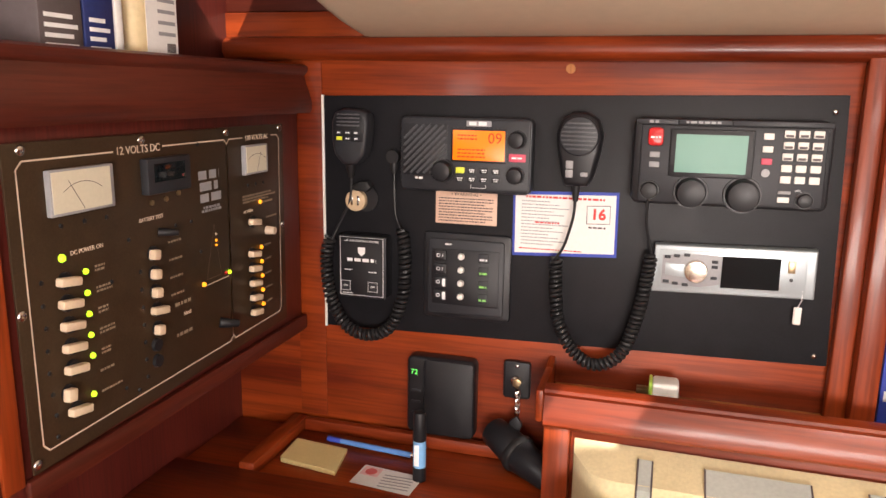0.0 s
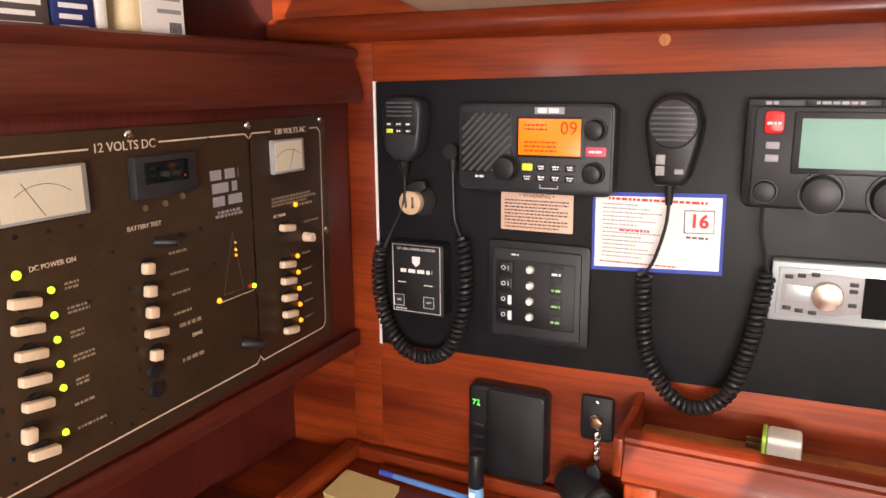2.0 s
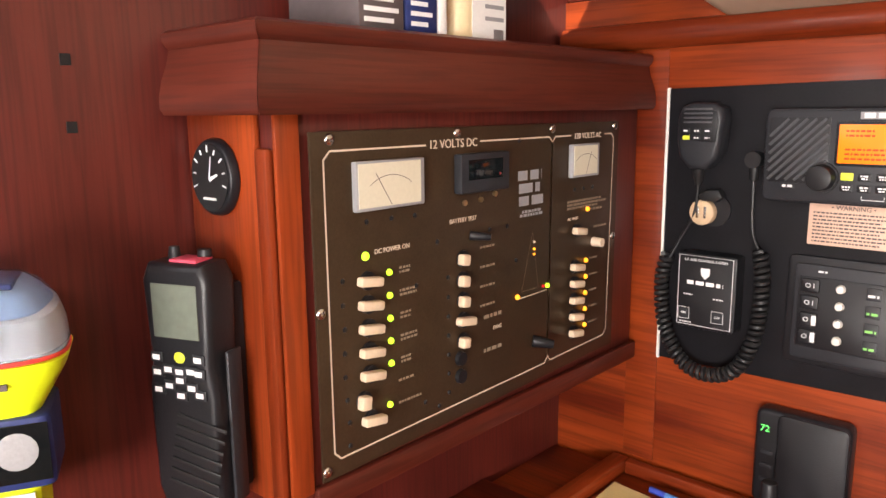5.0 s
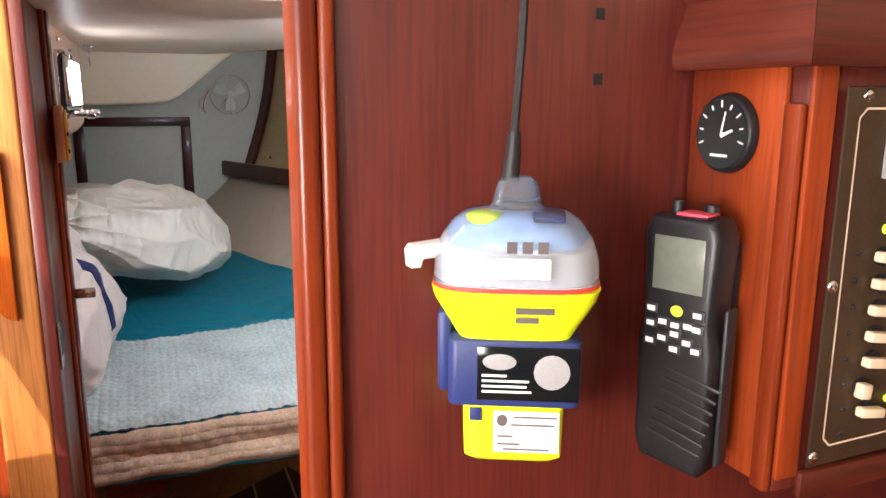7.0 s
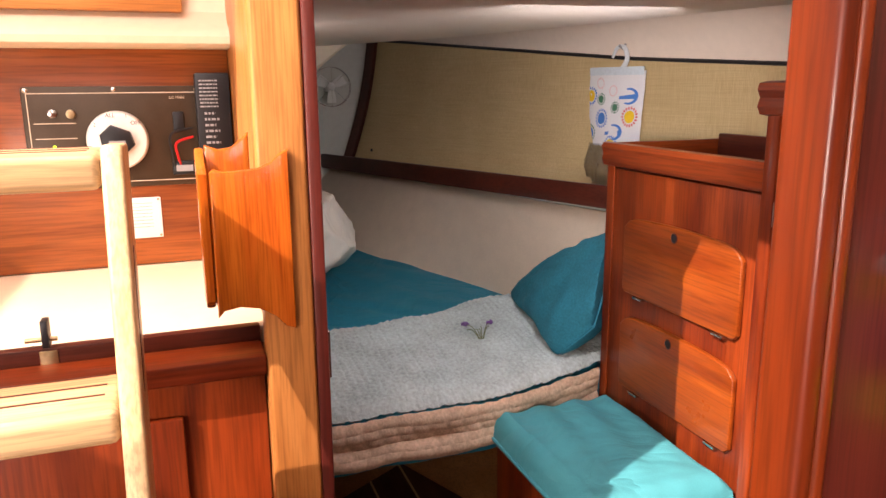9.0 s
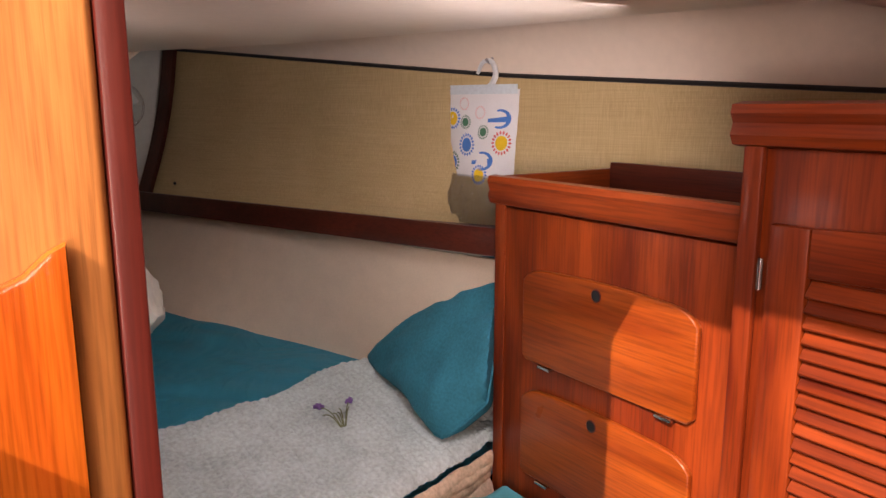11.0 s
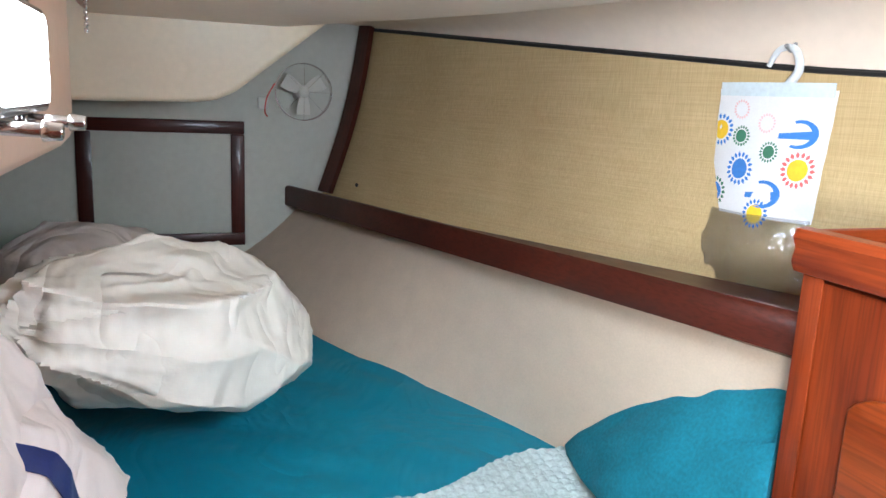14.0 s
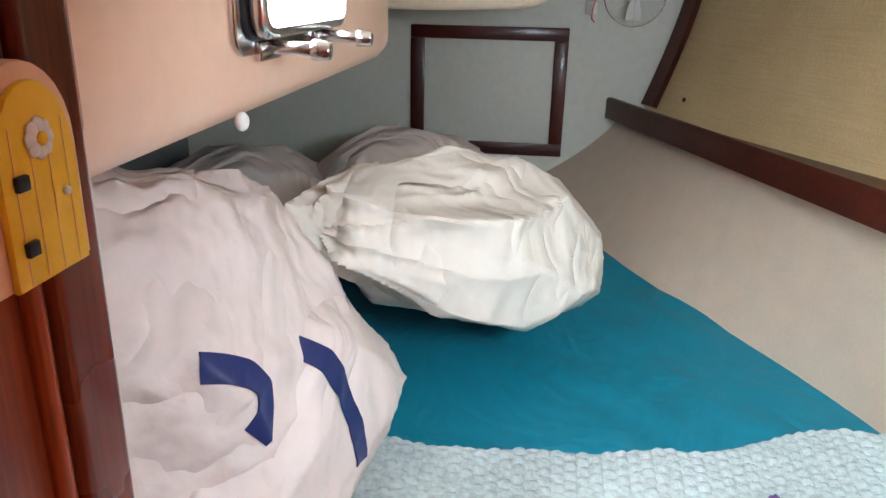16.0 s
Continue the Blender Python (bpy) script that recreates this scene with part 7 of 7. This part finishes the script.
part("clear_pouch", sheet(pouch_point, 60, 40, 0.0012), CLEAR, mb, "crumpled clear plastic pouch")
part("hanger_bar", sheet(lambda u, v: bag_point(0.02 + 0.96 * u, 0.0) + Vector((0, 0, 0.012 - 0.024 * v)) + BN * 0.003, 8, 2, 0.003), plain("pale_blue_plastic", (0.62, 0.70, 0.74), 0.35), mb)
HC = BO + BU * 0.125
part("hook", sweep(curve_points([HC + BU * 0.004 + Vector((0, 0, 0.005)), HC + BU * 0.022 + Vector((0, 0, 0.035)), HC + BU * 0.010 + Vector((0, 0, 0.068)), HC + BU * -0.018 + Vector((0, 0, 0.068)), HC + BU * -0.035 + Vector((0, 0, 0.040))], 8), lambda t: 0.0085 - 0.004 * t, 10), plain("pale_grey_plastic", (0.66, 0.70, 0.72), 0.35), mb, "pale plastic hook")
part("wall_hook", sweep([HC + Vector((0, 0, 0.085)) + BU * 0.005 - BN * 0.05, HC + Vector((0, 0, 0.078)) + BU * 0.003 - BN * 0.012, HC + Vector((0, 0, 0.066)) + BU * 0.002, HC + Vector((0, 0, 0.074)) + BN * 0.012], 0.004, 8), GREY, mb)

# ---- lavender sprig on the quilt ----
lv = thing("lavender_sprig", (-2.2, 0.60, 0.70), "small sprig of dried lavender lying on the quilt", "flower")
LB = Vector((-2.15, 0.575, 0.0))
rg2 = random.Random(5)
for i in range(7):
    way = Vector((-0.085 + rg2.uniform(-0.012, 0.012), 0.022 + (i - 3) * 0.012, 0)) * (1.25 if i in (1, 5) else 0.8)
    pts = []
    for k in range(6):
        p = LB + way * (k / 5) + Vector((0, (i - 3) * 0.0022, 0))
        p.z = mattress_top(p.x, p.y) + 0.020 + 0.012 * math.sin(math.pi * k / 5)
        pts.append(p)
    part("stem", sweep(pts, 0.0013, 5), STEM, lv)
    if i in (1, 5):
        bm = bmesh.new()
        d = (pts[-1] - pts[-2]).normalized()
        for k in range(26):
            q = pts[-1] + d * (0.0011 * k) + Vector((rg2.uniform(-1, 1), rg2.uniform(-1, 1), rg2.uniform(-0.4, 1))) * 0.0055
            blob(q, (0.0036, 0.0036, 0.0036), bm, 6, 5)
        part("bloom", bm, LAVENDER, lv, "purple bloom")


# ---- sail bags on the berth ----
def folds(p, seed, k):
    q = p * k
    return abs(noise.noise((q.x + seed, q.y * 1.3, q.z * 0.7))) + 0.42 * abs(noise.noise((q.x * 2.3 + seed, q.y * 2.1, q.z * 2.0 + 4))) + 0.12 * abs(noise.noise((q.x * 5.1, q.y * 4.7 + seed, q.z * 4.4)))


import functools


@functools.lru_cache(maxsize=None)
def cloth_planes(seed, count=30):
    """Flat stretches of taut cloth: unit normals and their distances, spread over a ball."""
    rnd = random.Random(int(seed * 10))
    out = []
    for k in range(count):
        z = 1 - 2 * (k + 0.5) / count
        a = k * 2.39996 + rnd.uniform(-0.45, 0.45)
        r = math.sqrt(1 - z * z)
        out.append((Vector((r * math.cos(a), r * math.sin(a), z + rnd.uniform(-0.15, 0.15))).normalized(), rnd.uniform(0.86, 1.0)))
    return out


def sack(d, seed, axes, mouth=None, square=2.6, deep=0.16):
    """The point of a limp cloth sack in direction d (unit), of half sizes axes: taut flats that meet in creases, and pleats to the gathered end at -x."""
    w = (d + 0.10 * Vector((noise.noise(d * 2.1 + Vector((seed, 0, 0))), noise.noise(d * 2.3 + Vector((0, seed, 3))), noise.noise(d * 2.2 + Vector((5, 1, seed)))))).normalized()
    k = min(h / max(0.15, w.dot(n)) for n, h in cloth_planes(seed))
    k = min(k, 1.22)
    p = Vector((d.x * k * axes[0], d.y * k * axes[1], d.z * k * axes[2]))
    f = 1 + deep * 0.22 * (0.35 - folds(p, seed, 7.0))
    phi = math.atan2(d.z, d.y)
    wave = phi * 4.0 + 1.8 * noise.noise((d.x * 1.6 + seed, math.cos(phi), math.sin(phi))) + 0.9 * d.x
    pleat = 1 - abs(math.sin(wave)) ** 0.6
    f *= 1 + deep * (0.06 + 0.34 * max(0.0, -d.x)) * pleat * (1 - d.x * d.x) ** 0.5
    if mouth is not None:
        p.y, p.z = p.y * (1 - 0.40 * max(0.0, -d.x) ** 1.5), p.z * (1 - 0.30 * max(0.0, -d.x) ** 1.5)
        near = max(0.0, d.dot(mouth) - 0.80) / 0.20
        f *= 1 - 0.34 * near ** 1.2 + 0.07 * math.exp(-((d.dot(mouth) - 0.80) / 0.04) ** 2)
    return p * f


def sack_mesh(seed, axes, m, floor_z, mouth=None, deep=0.16, nu=150, nv=90):
    bm = bmesh.new()
    bmesh.ops.create_uvsphere(bm, u_segments=nu, v_segments=nv, radius=1)
    for v in bm.verts:
        q = m @ sack(v.co.normalized(), seed, axes, mouth, deep=deep)
        low = floor_z(q)
        if q.z < low:
            q.z = low + 0.02 * (q.z - low)
        v.co = q
    return bm


def on_bed(q):
    return mattress_top(q.x, q.y) + 0.012


M1 = Matrix.Translation((-2.59, 0.08, 0.965)) @ pose(0, 0, 0, 0, 15, 137)
solo("sail_bag", sack_mesh(2.0, (0.345, 0.20, 0.155), M1, on_bed, Vector((-0.35, -0.35, 0.87)).normalized(), 0.40), SAILCLOTH, "crumpled white sailcloth bag with a gathered open mouth", "sail bag")
M1B = Matrix.Translation((-3.05, -0.12, 0.95)) @ pose(0, 0, 0, 0, 0, 30)
solo("sail_bag", sack_mesh(9.0, (0.27, 0.22, 0.13), M1B, on_bed, None, 0.3, 80, 50), SAILCLOTH_PINK, "shaded white cloth bundle behind the other bags", "sail bag")
M1C = Matrix.Translation((-2.92, -0.48, 0.865)) @ pose(0, 0, 0, 0, 0, 60)
solo("sail_bag", sack_mesh(12.0, (0.30, 0.26, 0.17), M1C, on_bed, None, 0.3, 80, 50), SAILCLOTH_PINK, "shaded limp sailcloth bag under the cockpit", "sail bag")
M2, A2 = Matrix.Translation((-2.18, -0.205, 0.82)) @ pose(0, 0, 0, 0, 0, 8), (0.30, 0.20, 0.205)
bag2 = solo("sail_bag", sack_mesh(5.0, A2, M2, on_bed, None, 0.36), SAILCLOTH_PINK, "bulging worn sailcloth bag with a navy stripe", "sail bag")
M3, A3 = Matrix.Translation((-2.09, -0.37, 0.90)) @ pose(0, 0, 0, 8, 0, 12), (0.265, 0.30, 0.33)
bag3 = solo("sail_bag", sack_mesh(7.0, A3, M3, on_bed, None, 0.44), SAILCLOTH_PINK, "tall worn sailcloth bag with navy patches", "sail bag")


def stripe_on(m, axes, seed, deep, a, b, c, width):
    """A sewn band over a bag, bent from a over b to c (places near its skin)."""
    inv = m.inverted()
    da, db, dc = [Vector((q.x / axes[0], q.y / axes[1], q.z / axes[2])).normalized() for q in (inv @ Vector(a), inv @ Vector(b), inv @ Vector(c))]

    def f(u, v):
        d = da * (1 - u) ** 2 + db * 2 * u * (1 - u) + dc * u * u
        run = (db - da) * (1 - u) + (dc - db) * u
        d = (d + d.cross(run).normalized() * width * (v - 0.5)).normalized()
        q = m @ (sack(d, seed, axes, None, deep=deep) * 1.008)
        q.z = max(q.z, on_bed(q) + 0.002)
        return q
    return sheet(f, 70, 6, 0.002)


part("navy_stripe", stripe_on(M2, A2, 5.0, 0.36, (-2.073, -0.145, 0.994), (-2.11, -0.04, 0.985), (-2.118, 0.01, 0.80), 0.10), NAVY, bag2, "navy blue sewn stripe")
part("navy_stripe", stripe_on(M3, A3, 7.0, 0.44, (-1.947, -0.151, 1.027), (-2.02, -0.08, 1.0), (-1.966, -0.113, 0.94), 0.10), NAVY, bag3, "navy blue sewn patch")
part("navy_stripe", stripe_on(M3, A3, 7.0, 0.44, (-2.036, -0.085, 0.873), (-2.0, -0.10, 0.86), (-1.955, -0.118, 0.83), 0.11), NAVY, bag3, "navy blue sewn stripe")
